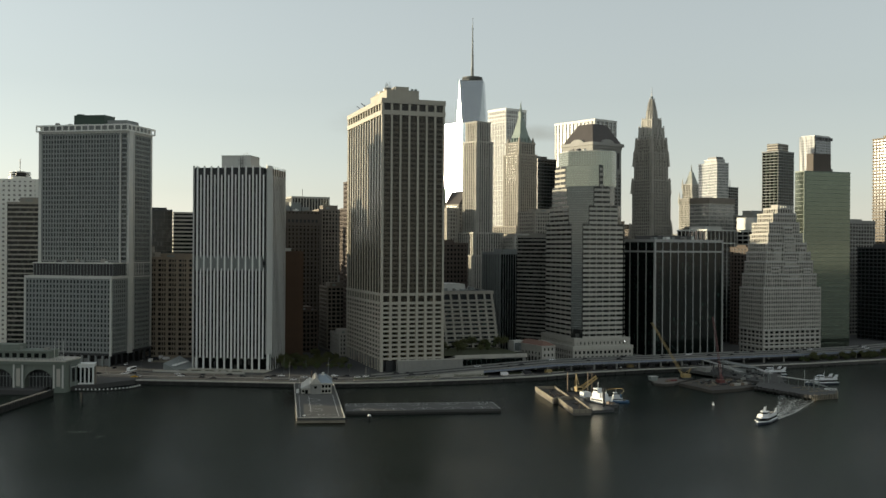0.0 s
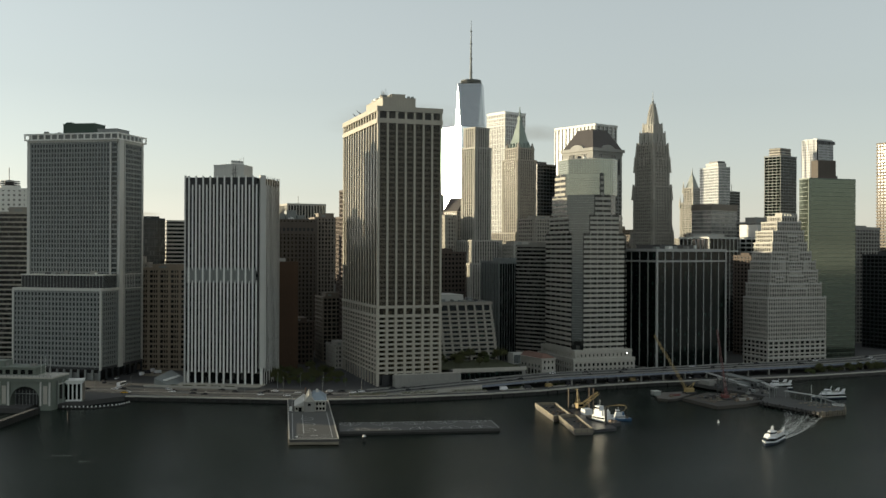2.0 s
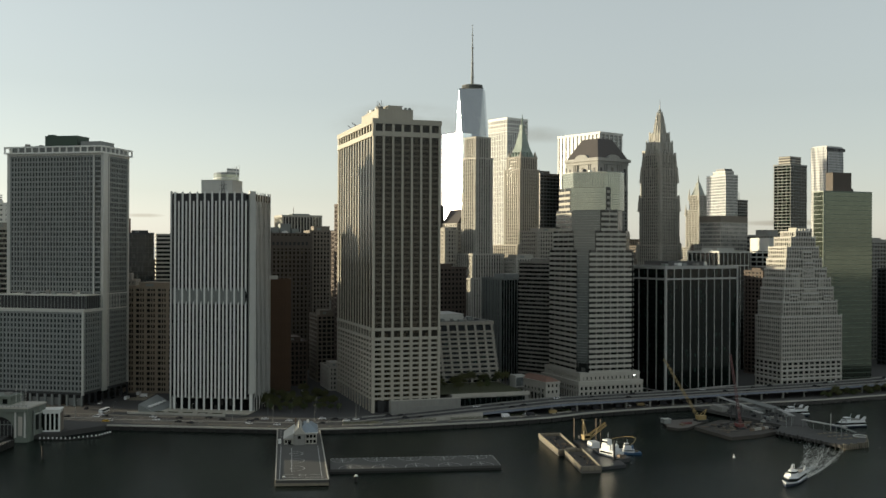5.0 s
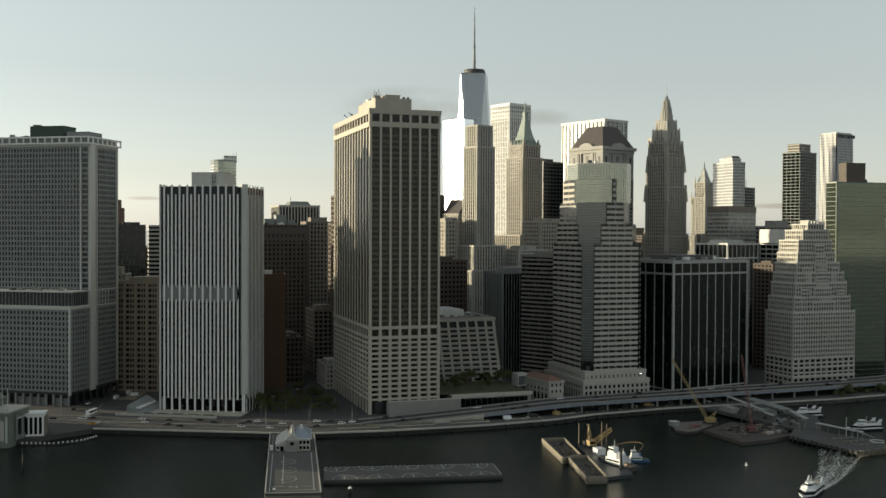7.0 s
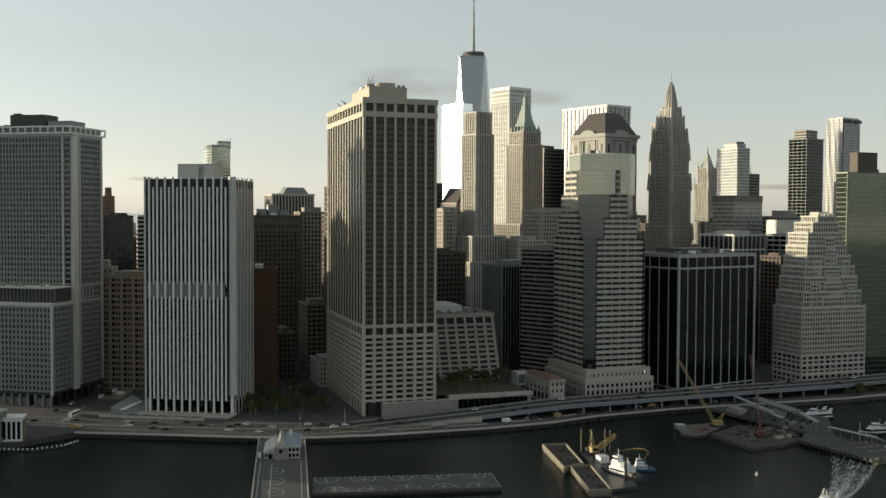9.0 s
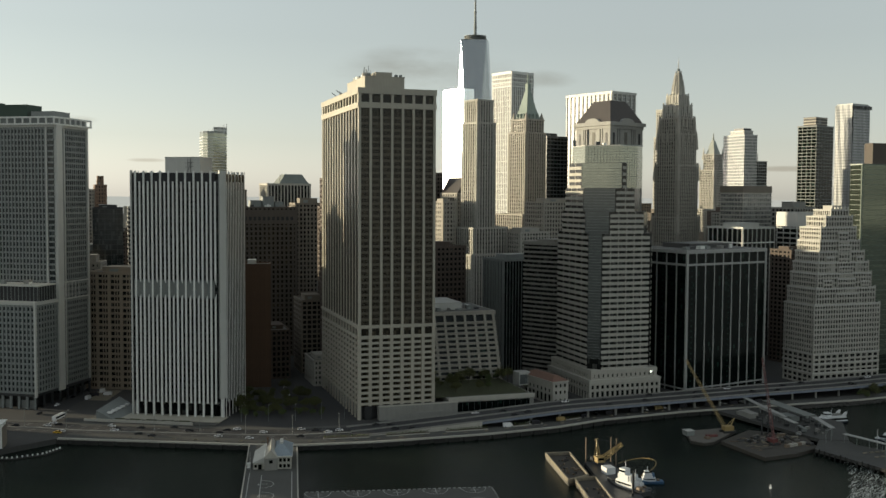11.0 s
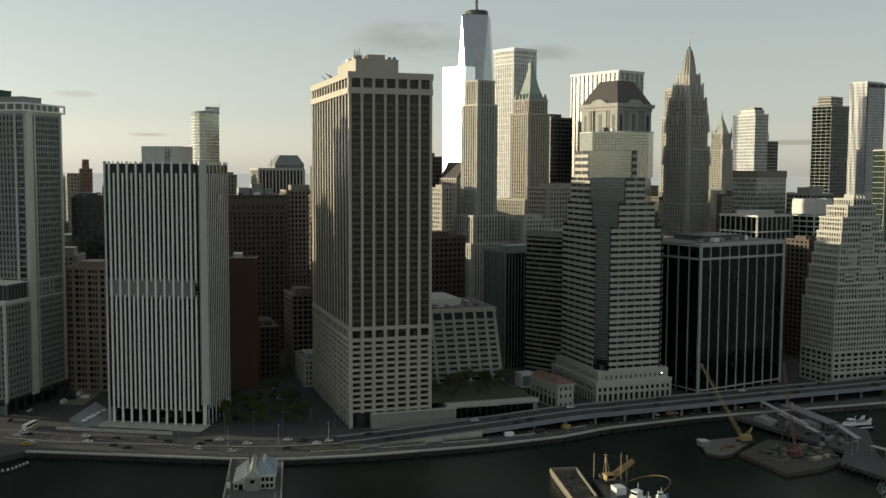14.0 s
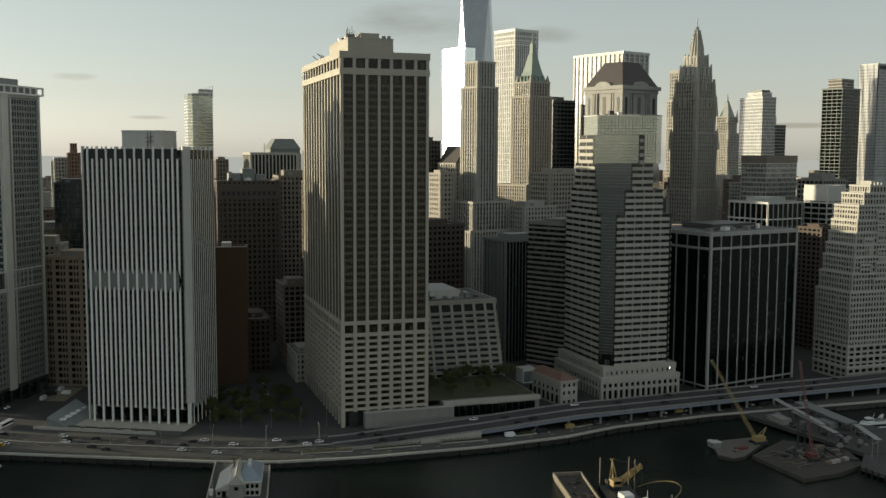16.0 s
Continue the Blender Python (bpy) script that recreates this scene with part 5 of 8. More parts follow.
for y in (5, 12):
    box("roof_tank", rb, 6, 12, y, y + 5, 88, 91.5, "alu_pale")
# curved glass apartment tower far behind
cg = thing("apartment_tower", 176, 1545, GROUND_Z, 8, "slim pale glass tower with a slanted top", "apartment tower")
poly = [(0, 9), (4.5, 2), (12, -1), (21, 0), (31, 3), (31, 30), (0, 30)]
prism("glass_wall", cg, poly, 0, 222, "g_notch")
for k in range(55):
    prism("floor_edge", cg, grown(poly, 0.3), 4 * k, 4 * k + 0.8, "white")
for k in range(5):
    p2 = [(x, y) for x, y in poly if x > 5.5 * k - 1]
    if len(p2) > 3:
        prism("crown_step", cg, p2, 222 + 2.8 * k, 224.8 + 2.8 * k, "white" if k % 2 else "g_pale")
for k in range(7):
    rod("crown_rib", cg, (31 - 4 * k, 1.5, 220), (31 - 4 * k, 1.5, 236 - 1.6 * k), 0.4, "white", 4)
# between the grey tower and the ribbed tower
tb = column_tower("office_building", "tan brick block with windows in threes", 36, 880, -24, 44, 34, 82, "brick_tan_brown", "g_warm", 5, 4, 20, 2.4, 0.45, 1.7, 0.35, 1.4, 4)
for i in range(5):
    for k in (1, 2):
        x = (i + 0.16 + k * 0.22) * 8.8 + 0.35
        box("mullion", tb, x, x + 0.7, -0.3, 0.05, 0, 82, "brick_tan_brown")
column_tower("office_building", "narrow pale stone block with small windows", 26, 925, -10, 20, 24, 86, "limestone", "g_warm", 6, 7, 21, 1.8, 0.35, 1.9, 0.3, 1.2, 6)
column_tower("office_tower", "dark glass office block behind the brick one", 39.5, 992, 0, 23.5, 30, 126, "dark_metal", "g_teal", 5, 6, 30, 0.3, 0.15, 0.5, 0.1, 1.2, 3)
column_tower("office_building", "pale banded office block", 68, 1052, 0, 30, 26, 126, "precast_pale", "g_dark", 0, 0, 32, 0.5, 0.3, 1.8, 0.4, 1.2, 0)
bt = column_tower("apartment_tower", "brown brick tower lit by the low sun", 37, 1300, 6, 12, 16, 147, "brick_red_pale", "g_warm", 4, 5, 37, 1.6, 0.4, 1.6, 0.3, 1.2, 5)
column_tower("apartment_tower", "pale tan slab beside the brown tower", 24, 1302, 6, 12.5, 22, 142, "limestone", "g_warm", 4, 6, 36, 1.6, 0.4, 1.6, 0.3, 1.2, 0)
block(bt, 3, 9, 3, 11, 152, 157, "g_warm", "brick_red_pale", 3, 4, 1, 1.2, 0.3, 1.2, 0.2, 0.8)
column_tower("office_building", "slim pale far tower", 10, 1500, 6, 9, 14, 137, "limestone_pale", "g_warm", 3, 4, 34, 1.4, 0.4, 1.6, 0.3, 1.0, 0)
column_tower("office_building", "low blue-grey glass office block", 20, 1000, 0, 28, 40, 92, "alu_grey", "g_blue", 0, 0, 23, 0.5, 0.3, 0.6, 0.15, 1.2, 4)
# west of the grey tower
wt = column_tower("apartment_tower", "white panelled tower with a round roof drum and mast", -92, 955, -10, 40, 36, 149, "white", "g_mid", 9, 8, 37, 2.6, 0.15, 2.5, 0.1, 1.2, 0)
rod("roof_drum", wt, (20, 18, 149), (20, 18, 153), 9.5, "white", 28)
for k in range(3):
    rod("drum_ring", wt, (20, 18, 153 + 1.8 * k), (20, 18, 153.7 + 1.8 * k), 9.0, "dark_metal" if k < 2 else "white", 28)
rod("roof_hub", wt, (20, 18, 153), (20, 18, 158), 4, "dark_metal", 14)
rod("roof_mast", wt, (20, 18, 158), (20, 18, 169), 0.35, "dark_metal")
column_tower("office_building", "dark olive ribbon-window office block", -76, 930, -20, 42, 22, 128, "stone_brown", "g_strip", 0, 0, 32, 0.5, 0.3, 1.4, 0.3, 1.4, 5)
# gaps between the tan tower and the pale banded tower
column_tower("office_building", "brown brick block with a row of top windows", 282, 900, 10, 50, 34, 96, "brick_brown", "g_dark", 13, 9, 23, 1.7, 0.4, 1.9, 0.3, 1.4, 4)
column_tower("office_building", "grey brick tower with small windows", 345, 1010, 15, 14, 20, 132, "limestone", "g_warm", 4, 6, 32, 1.9, 0.35, 1.9, 0.3, 1.0, 3)
gb = column_tower("office_building", "dark stone block with a steep gable", 372, 1050, 19, 22, 26, 140, "limestone", "g_warm", 6, 7, 34, 1.6, 0.4, 1.6, 0.3, 1.0, 0)
prism("gable_roof", gb, rect(0, 22, 0, 26), 140, 156, "slate", rect(10.5, 11.5, 0, 26))
column_tower("office_building", "dark office tower in the gap", 352, 1080, 19, 18, 26, 160, "brick_dark", "g_dark", 5, 7, 40, 1.2, 0.4, 1.4, 0.3, 1.0, 4)
column_tower("office_building", "pale stone block below the spire", 412, 985, 15, 34, 30, 104, "limestone_pale", "g_warm", 10, 9, 26, 1.7, 0.4, 1.7, 0.3, 1.2, 4)
column_tower("office_building", "grey stone block below the spire", 446, 1010, 15, 44, 30, 132, "limestone", "g_warm", 13, 9, 32, 1.7, 0.4, 1.7, 0.3, 1.2, 4)

# hidden block, added to cast shade on the banded tower's left face
column_tower("office_tower", "brown brick shade block hidden behind the tan tower", 207, 842, 0, 34, 52, 150, "brick_brown", "g_dark", 9, 13, 38, 1.4, 0.4, 1.5, 0.3, 1.2, 4)

# mostly hidden block, added to shade the low blocks east of it
column_tower("office_building", "brown brick shade block mostly hidden by the tan tower", 214, 905, 0, 28, 34, 128, "brick_brown", "g_dark", 8, 9, 32, 1.4, 0.4, 1.5, 0.3, 1.2, 4)

lt = column_tower("office_tower", "pale stone tower lit by the low sun", 726, 1250, 19, 24, 24, 246, "limestone_pale", "g_warm", 7, 7, 60, 1.5, 0.5, 1.6, 0.2, 3.0, 0)
block(lt, -4, -0.6, 4, 24, 0, 212, "g_warm", "limestone_pale", 2, 6, 52, 1.5, 0.4, 1.6, 0.2, 2.0, faces="fl", far=True)


# ---- waterfront: road, quay, viaduct ----
TURNED = -0.8                             # the piers and moored craft are set out on axes turned by this


def river(x, y):
    c, s_ = math.cos(radians(TURNED)), math.sin(radians(TURNED))
    return x * c - y * s_ - 1.45, x * s_ + y * c + 0.63



def along(line, step, start=0.0, stop=None):
    """Places and headings at even steps along a line."""
    out, run, nxt = [], 0.0, start
    for (x0, y0), (x1, y1) in zip(line, line[1:]):
        seg = math.hypot(x1 - x0, y1 - y0)
        while nxt <= run + seg:
            u = (nxt - run) / seg
            if stop is None or nxt <= stop:
                out.append((x0 + (x1 - x0) * u, y0 + (y1 - y0) * u, math.degrees(math.atan2(y1 - y0, x1 - x0))))
            nxt += step
        run += seg
    return out


def offset(line, d):
    """The line moved to its left by d."""
    out = []
    for i, (x, y) in enumerate(line):
        a, b = line[max(i - 1, 0)], line[min(i + 1, len(line) - 1)]
        l = math.hypot(b[0] - a[0], b[1] - a[1])
        out.append((x - (b[1] - a[1]) / l * d, y + (b[0] - a[0]) / l * d))
    return out


def ribbon(name, line, d0, d1, z, mat, thick=0.0, zs=None):
    a, b = offset(line, d0), offset(line, d1)
    n = len(line)
    zz = zs or [z] * n
    v = [(*p, q) for p, q in zip(a, zz)] + [(*p, q) for p, q in zip(b, zz)]
    f = [(i, i + 1, n + i + 1, n + i) for i in range(n - 1)]
    if thick:
        v += [(x, y, q - thick) for x, y, q in v]
        m = 2 * n
        f += [(m + i + 1, m + i, m + n + i, m + n + i + 1) for i in range(n - 1)]
        f += [(i + 1, i, m + i, m + i + 1) for i in range(n - 1)] + [(n + i, n + i + 1, m + n + i + 1, m + n + i) for i in range(n - 1)]
        f += [(0, n, m + n, m), (n - 1, m + n - 1, m + 2 * n - 1, 2 * n - 1)]
    return mesh_from(name, v, f, mat)


def finer(line, step=12.0):
    return [(x, y) for x, y, a in along(line, step)] + [line[-1]]


QUAY = [p for p in SHORE if 20 < p[0] < 1100]
quay = finer(QUAY, 9.0)
tagged(new("promenade", ribbon("promenade", quay, 0.4, 13.0, GROUND_Z + 0.10, "pave", 0.5)), "pale paved promenade along the quay", "pavement", kind="structure")
tagged(new("quay_coping", ribbon("quay_coping", quay, -0.9, 0.9, GROUND_Z + 0.35, "precast_pale", 0.9)), "pale concrete coping on the quay edge", "quay edge", kind="structure")
wall_line = along(QUAY, 9.0, 3.0, 478)
quay_wall = thing("quay_wall", 0, 0, 0, 0, "dark timber fender panels hung along the quay wall", "quay wall", kind="structure")
for x, y, a in wall_line:
    px, py = x + 1.0 * math.sin(radians(a)), y - 1.0 * math.cos(radians(a))
    under("fender_panel", box_data(6.6, 0.7, 3.2, "wood_dark", "fender_panel"), quay_wall, (px, py, -0.8), a)
    under("fender_cap", box_data(1.6, 1.1, 0.5, "precast_pale", "fender_cap"), quay_wall, (px + 4.4 * math.cos(radians(a)), py + 4.4 * math.sin(radians(a)), 2.7), a)

ROAD = finer([(-140, 822), (9, 762), (40, 744), (78, 728), (124, 708), (154, 699), (186, 696)], 10.0)
tagged(new("road", ribbon("road", ROAD, -10.5, 13.5, GROUND_Z + 0.04, "asphalt")), "dark asphalt riverside road with several lanes", "road", kind="structure")
lines = thing("road_markings", 0, 0, 0, 0, "worn white lane lines on the asphalt", "road markings", kind="stuff")
v, f = [], []
for d in (-7.0, -3.5, 4.0, 7.5, 11.0):
    for x, y, a in along(offset(ROAD, d), 9.0, 0, 480):
        c, s = math.cos(radians(a)), math.sin(radians(a))
        k = len(v)
        v += [(x - 1.6 * c + 0.12 * s, y - 1.6 * s - 0.12 * c, GROUND_Z + 0.052), (x + 1.6 * c + 0.12 * s, y + 1.6 * s - 0.12 * c, GROUND_Z + 0.052),
              (x + 1.6 * c - 0.12 * s, y + 1.6 * s + 0.12 * c, GROUND_Z + 0.052), (x - 1.6 * c - 0.12 * s, y - 1.6 * s + 0.12 * c, GROUND_Z + 0.052)]
        f.append((k, k + 1, k + 2, k + 3))
under("lane_line", mesh_from("lane_line", v, f, "paint_worn"), lines)
tagged(new("median", ribbon("median", [p for p in ROAD if -20 < p[0] < 262], -0.2, 1.2, GROUND_Z + 0.4, "conc_grey", 0.45)), "low pale concrete median between the carriageways", "kerb", kind="structure")
tagged(new("pavement", ribbon("pavement", [p for p in ROAD if p[0] < 262], 13.6, 19.5, GROUND_Z + 0.16, "pave", 0.15)), "grey concrete pavement in front of the towers", "pavement", kind="structure")
tagged(new("service_road", ribbon("service_road", finer([(184, 712), (258, 714), (330, 719), (420, 724), (540, 728)]), -3.5, 5.0, GROUND_Z + 0.045, "asphalt")), "asphalt service road beside the ramp", "road", kind="structure")
# side streets between the towers
for nm, line, w in (("street", [(150, 712), (165, 790), (178, 900), (190, 1060)], 9), ("street", [(2, 770), (22, 830), (52, 905), (72, 980)], 9), ("street", [(345, 712), (352, 800), (362, 880)], 7), ("street", [(430, 716), (440, 800), (455, 900)], 6), ("street", [(527, 716), (533, 800), (545, 900)], 6)):
    tagged(new(nm, ribbon(nm, finer(line), -w, w, GROUND_Z + 0.03, "asphalt")), "asphalt side street running inland between towers", "street", kind="structure")
tagged(new("plaza", mesh_from("plaza", [(120, 744, 3.05), (197, 729, 3.05), (197, 870, 3.05), (146, 870, 3.05)], [(0, 1, 2, 3)], "asphalt")), "shaded dark paved plaza with trees", "plaza", kind="structure")


def deck_height(x):
    """The ramp climbs from the road to the level deck."""
    if x < 262:
        return 3.12 + max(0.0, x - 190) / 72 * 3.9
    return min(9.6, 7.02 + (x - 262) * 0.042)


def viaduct():
    b = thing("viaduct", 0, 0, 0, 0, "elevated grey motorway deck on concrete columns with blue-grey girders", "viaduct")
    pts = finer([(186, 697.5), (262, 696.5), (311, 700), (385, 704.5), (466, 710), (540, 713), (620, 722), (720, 745), (860, 790), (1050, 860), (1300, 960)], 11.0)
    zs = [deck_height(x) for x, y in pts]
    under("deck", ribbon("deck", pts, -12.5, 12.5, 9, "asphalt", 0.7, zs), b)
    for d in (-12.6, 12.2):
        under("parapet", ribbon("parapet", pts, d, d + 0.4, 9, "conc_grey", 0.9, [z + 0.85 for z in zs]), b)
        under("girder", ribbon("girder", pts, d + 0.02, d + 0.5, 9, "viaduct_blue", 1.5, [z - 0.2 for z in zs]), b)
    under("centre_barrier", ribbon("centre_barrier", pts, -0.3, 0.3, 9, "conc_grey", 0.8, [z + 0.8 for z in zs]), b)
    for x, y, a in along(pts, 20.0, 110.0, 700):
        for d in (-9.5, 9.5):
            px, py = x - d * math.sin(radians(a)), y + d * math.cos(radians(a))
            h = deck_height(x) - GROUND_Z - 0.8
            under("column", box_data(1.2, 1.2, round(h, 1), "conc_grey", "column"), b, (px, py, GROUND_Z), a)
        under("crossbeam", box_data(1.4, 23.5, 1.1, "conc_grey", "crossbeam"), b, (x, y, deck_height(x) - 1.75), a)
    for d in (-12.55, 12.15):
        under("ramp_wall", ribbon("ramp_wall", pts[:8], d - 0.05, d + 0.45, 9, "precast_pale", 4.6, [z + 0.1 for z in zs[:8]]), b)
    return pts, zs


vpts, vzs = viaduct()
bank = thing("rock_bank", 0, 0, 0, 0, "tumbled dark rocks along the foot of the bank", "rocks", kind="stuff")
kr = random.Random(21)
v, f = [], []
for x, y, a in along(offset(quay, -1.8), 0.8, 482, 900):
    for k in range(2):
        r = kr.uniform(0.5, 1.3)
        cx, cy, cz = x + kr.uniform(-0.8, 0.8), y + kr.uniform(-1.0, 1.6), kr.uniform(0.0, 1.3)
        n0 = len(v)
        for zz, rad in ((-0.6, 0.9), (0.1, 1.0), (0.7, 0.5)):
            for j in range(5):
                t = 2 * math.pi * (j + kr.uniform(-0.25, 0.25)) / 5
                v.append((cx + r * rad * math.cos(t), cy + r * rad * math.sin(t), cz + r * zz * kr.uniform(0.8, 1.2)))
        f += [tuple(n0 + 5 * i + q for q in (j, (j + 1) % 5, (j + 1) % 5 + 5, j + 5)) for i in range(2) for j in range(5)]
        f.append(tuple(range(n0 + 10, n0 + 15)))
under("rocks", mesh_from("rocks", v, f, "rock_dark"), bank)

def leaf_material(name, c):
    m, n, l, p = mat_base(name)
    g = n.new("ShaderNodeNewGeometry")
    r = n.new("ShaderNodeValToRGB")
    r.color_ramp.elements[0].color, r.color_ramp.elements[1].color = rgb([x * 0.55 for x in c]), rgb([x * 1.5 for x in c])
    l.new(g.outputs["Random Per Island"], r.inputs[0]); l.new(r.outputs[0], p.inputs["Base Color"])
    p.inputs["Roughness"].default_value = 0.7
    return m


M["leaf"] = leaf_material("green_leaves", (0.055, 0.074, 0.02))
M["leaf_olive"] = leaf_material("olive_leaves", (0.062, 0.066, 0.018))


def shrub_planter(x0, x1, seed):
    """A long low tub on the promenade with a row of clipped shrubs."""
    pts = [(x, y, a) for x, y, a in along(offset(quay, 11.3), 1.0, 120, 330) if x0 <= x <= x1]
    x, y, a = pts[len(pts) // 2]
    b = thing("planter", x, y, GROUND_Z + 0.1, a, "long low concrete planter with clipped dark green shrubs", "planter", "promenade planters")
    L = x1 - x0
    tub = box("tub", b, -L / 2, L / 2, -1.3, 1.3, 0, 0.55, "precast_pale")
    nest(box("soil", b, -L / 2 + 0.2, L / 2 - 0.2, -1.1, 1.1, 0.55, 0.6, "bark"), tub)
    rr = random.Random(seed)
    n = int(L / 2.1)
    for i in range(n):
        cx, r = -L / 2 + L * (i + 0.5) / n, rr.uniform(0.85, 1.1)
        v, f = [], []
        for k in range(90):
            d = Vector((rr.gauss(0, 1), rr.gauss(0, 1), rr.gauss(0, 0.8))).normalized() * r * rr.random() ** 0.35
            c = Vector((cx, 0, 0.55 + r * 0.75)) + d
            c.z = max(c.z, 0.62)
            q = [Vector((rr.uniform(-1, 1), rr.uniform(-1, 1), rr.uniform(-1, 1))) * 0.24 for _ in range(3)]
            n0 = len(v)
            v += [tuple(c + w) for w in q]
            f.append((n0, n0 + 1, n0 + 2))
        under("shrub", mesh_from("shrub", v, f, "leaf"), b)


for k, (x0, x1) in enumerate(((167, 193), (203, 229), (239, 265), (276, 302), (314, 338))):
    shrub_planter(x0, x1, 50 + k)


# ---- trees ----
def tree(seed, h, mat):
    rr = random.Random(seed)
    b = thing("tree", 0, 0, 0, 0, "leafy street tree with an uneven dark crown", "tree", "waterfront trees")
    rod("trunk", b, (0, 0, -0.2), (0.1, 0.1, h * 0.45), 0.24, "bark", 6, 0.14)
    v, f = [], []
    tips = []
    for i in range(6):
        t = i * 1.05 + rr.uniform(0, 0.6)
        q = (h * 0.26 * math.cos(t), h * 0.26 * math.sin(t), h * rr.uniform(0.55, 0.85))
        rod("limb", b, (0.1, 0.1, h * rr.uniform(0.3, 0.45)), q, 0.12, "bark", 5, 0.04)
        tips.append(q)
    tips.append((0, 0, h * 0.92))
    for q in tips:
        for k in range(120):
            d = Vector((rr.gauss(0, 1), rr.gauss(0, 1), rr.gauss(0, 0.8)))
            d = d.normalized() * h * 0.27 * rr.random() ** 0.45
            c = Vector(q) + d
            s = h * rr.uniform(0.028, 0.06)
            ax = Vector((rr.uniform(-1, 1), rr.uniform(-1, 1), rr.uniform(-1, 1))).normalized()
            u = ax.orthogonal().normalized() * s
            w = ax.cross(u)
            n0 = len(v)
            v += [c + u, c + w, c - u, c - w * 0.8, c + ax * s * 0.5]
            f += [(n0, n0 + 1, n0 + 4), (n0 + 1, n0 + 2, n0 + 4), (n0 + 2, n0 + 3, n0 + 4), (n0 + 3, n0, n0 + 4)]
    under("crown", mesh_from("crown", v, f, mat), b)
    return b


kinds = [tree(1, 9.0, "leaf"), tree(2, 8.0, "leaf_olive"), tree(3, 10.5, "leaf_olive")]
tr = random.Random(11)
spots = [(131 + i * 8.0 + tr.uniform(-2, 2), 752 + k * 11 + tr.uniform(-3, 3) - i * 1.5, GROUND_Z + 0.05) for i in range(7) for k in range(6) if not (i < 2 and k > 2)]
spots += [(150 + tr.uniform(-24, 34), 764 + tr.uniform(-14, 70), GROUND_Z + 0.05) for _ in range(34)]
spots += [(258 + tr.uniform(0, 56), 740 + tr.uniform(0, 42), GROUND_Z + 10.5) for _ in range(20)]
spots += [(548 + 9 * i + tr.uniform(-3, 3), 694 + 0.1 * i * 9 + tr.uniform(0, 8), GROUND_Z + 0.1) for i in range(12)]
spots += [(552 + 5 * i + tr.uniform(-3, 3), 692 + 0.5 * i + tr.uniform(0, 14), GROUND_Z - 1.0) for i in range(22)]
spots += [(345 + tr.uniform(-3, 3), 790 + 9 * i, GROUND_Z) for i in range(4)]
spots += [(30 + 9 * i, 900 + tr.uniform(0, 8), GROUND_Z) for i in range(3)]
for i, (x, y, z) in enumerate(spots):
    s = tr.uniform(0.55, 0.9) if z < 4 else tr.uniform(0.6, 1.1)
    m = pose(x, y, z, 0, 0, tr.uniform(0, 360)) @ Matrix.Diagonal((s * tr.uniform(0.85, 1.25), s * tr.uniform(0.85, 1.25), s, 1.0))
    if i < 3:
        kinds[i].matrix_basis = m
    else:
        copy_thing(kinds[i % 3], m)


# ---- cars and lamps ----
def car(paint, label):
    b = thing("car", 0, 0, 0, 0, label, "car", "traffic")
    def hull(x0, x1, w, z0, z1, t0, t1, tw):
        return [(x0, -w, z0), (x1, -w, z0), (x1, w, z0), (x0, w, z0), (t0, -tw, z1), (t1, -tw, z1), (t1, tw, z1), (t0, tw, z1)]
    f = [(3, 2, 1, 0), (4, 5, 6, 7), (0, 1, 5, 4), (1, 2, 6, 5), (2, 3, 7, 6), (3, 0, 4, 7)]
    under("body", mesh_from("body", hull(-2.3, 2.3, 0.92, 0.3, 0.95, -2.25, 2.1, 0.86), f, paint), b)
    cabin = under("cabin_glass", mesh_from("cabin_glass", hull(-1.9, 1.2, 0.84, 0.95, 1.4, -1.5, 0.6, 0.7), f, "g_black"), b)
    nest(under("roof", mesh_from("roof", hull(-1.5, 0.6, 0.71, 1.4, 1.47, -1.4, 0.5, 0.66), f, paint), b), cabin)
    for x in (-1.4, 1.4):
        for y in (-0.86, 0.86):
            rod("wheel", b, (x, y - 0.1, 0.34), (x, y + 0.1, 0.34), 0.34, "tyre", 10)
    return b


cars = [car("car_white", "white passenger car on the riverside road"), car("car_dark", "black passenger car on the riverside road"), car("car_yellow", "yellow taxi on the riverside road")]
cr = random.Random(21)
places = []
for d, step in ((-8.7, 57), (-5.2, 47), (2.4, 63), (5.7, 44), (9.2, 52), (12.4, 38)):
    places += [(x, y, GROUND_Z + 0.06, a) for x, y, a in along(offset(ROAD, d), step, cr.uniform(60, 100), 345)]
for d, step in ((-9.5, 66), (-5.5, 85), (4, 72), (8.5, 63)):
    for x, y, a in along(offset(vpts, d), step, cr.uniform(10, 40), 470):
        z = deck_height(x)
        places.append((x, y, z + 0.02, a))
places += [(168 + k, 800 + 15 * k, GROUND_Z + 0.06, 84) for k in range(5)] + [(10 + 9 * k, 800 + 24 * k, GROUND_Z + 0.06, 68) for k in range(4)]
first = set()
for i, (x, y, z, a) in enumerate(places):
    k = cr.choice((0, 1, 1, 0, 1, 1)) if i > 2 else i
    m = pose(x, y, z, 0, 0, a + cr.choice((0, 180)))
    if k not in first:
        cars[k].matrix_basis = m
        first.add(k)
    else:
        copy_thing(cars[k], m)


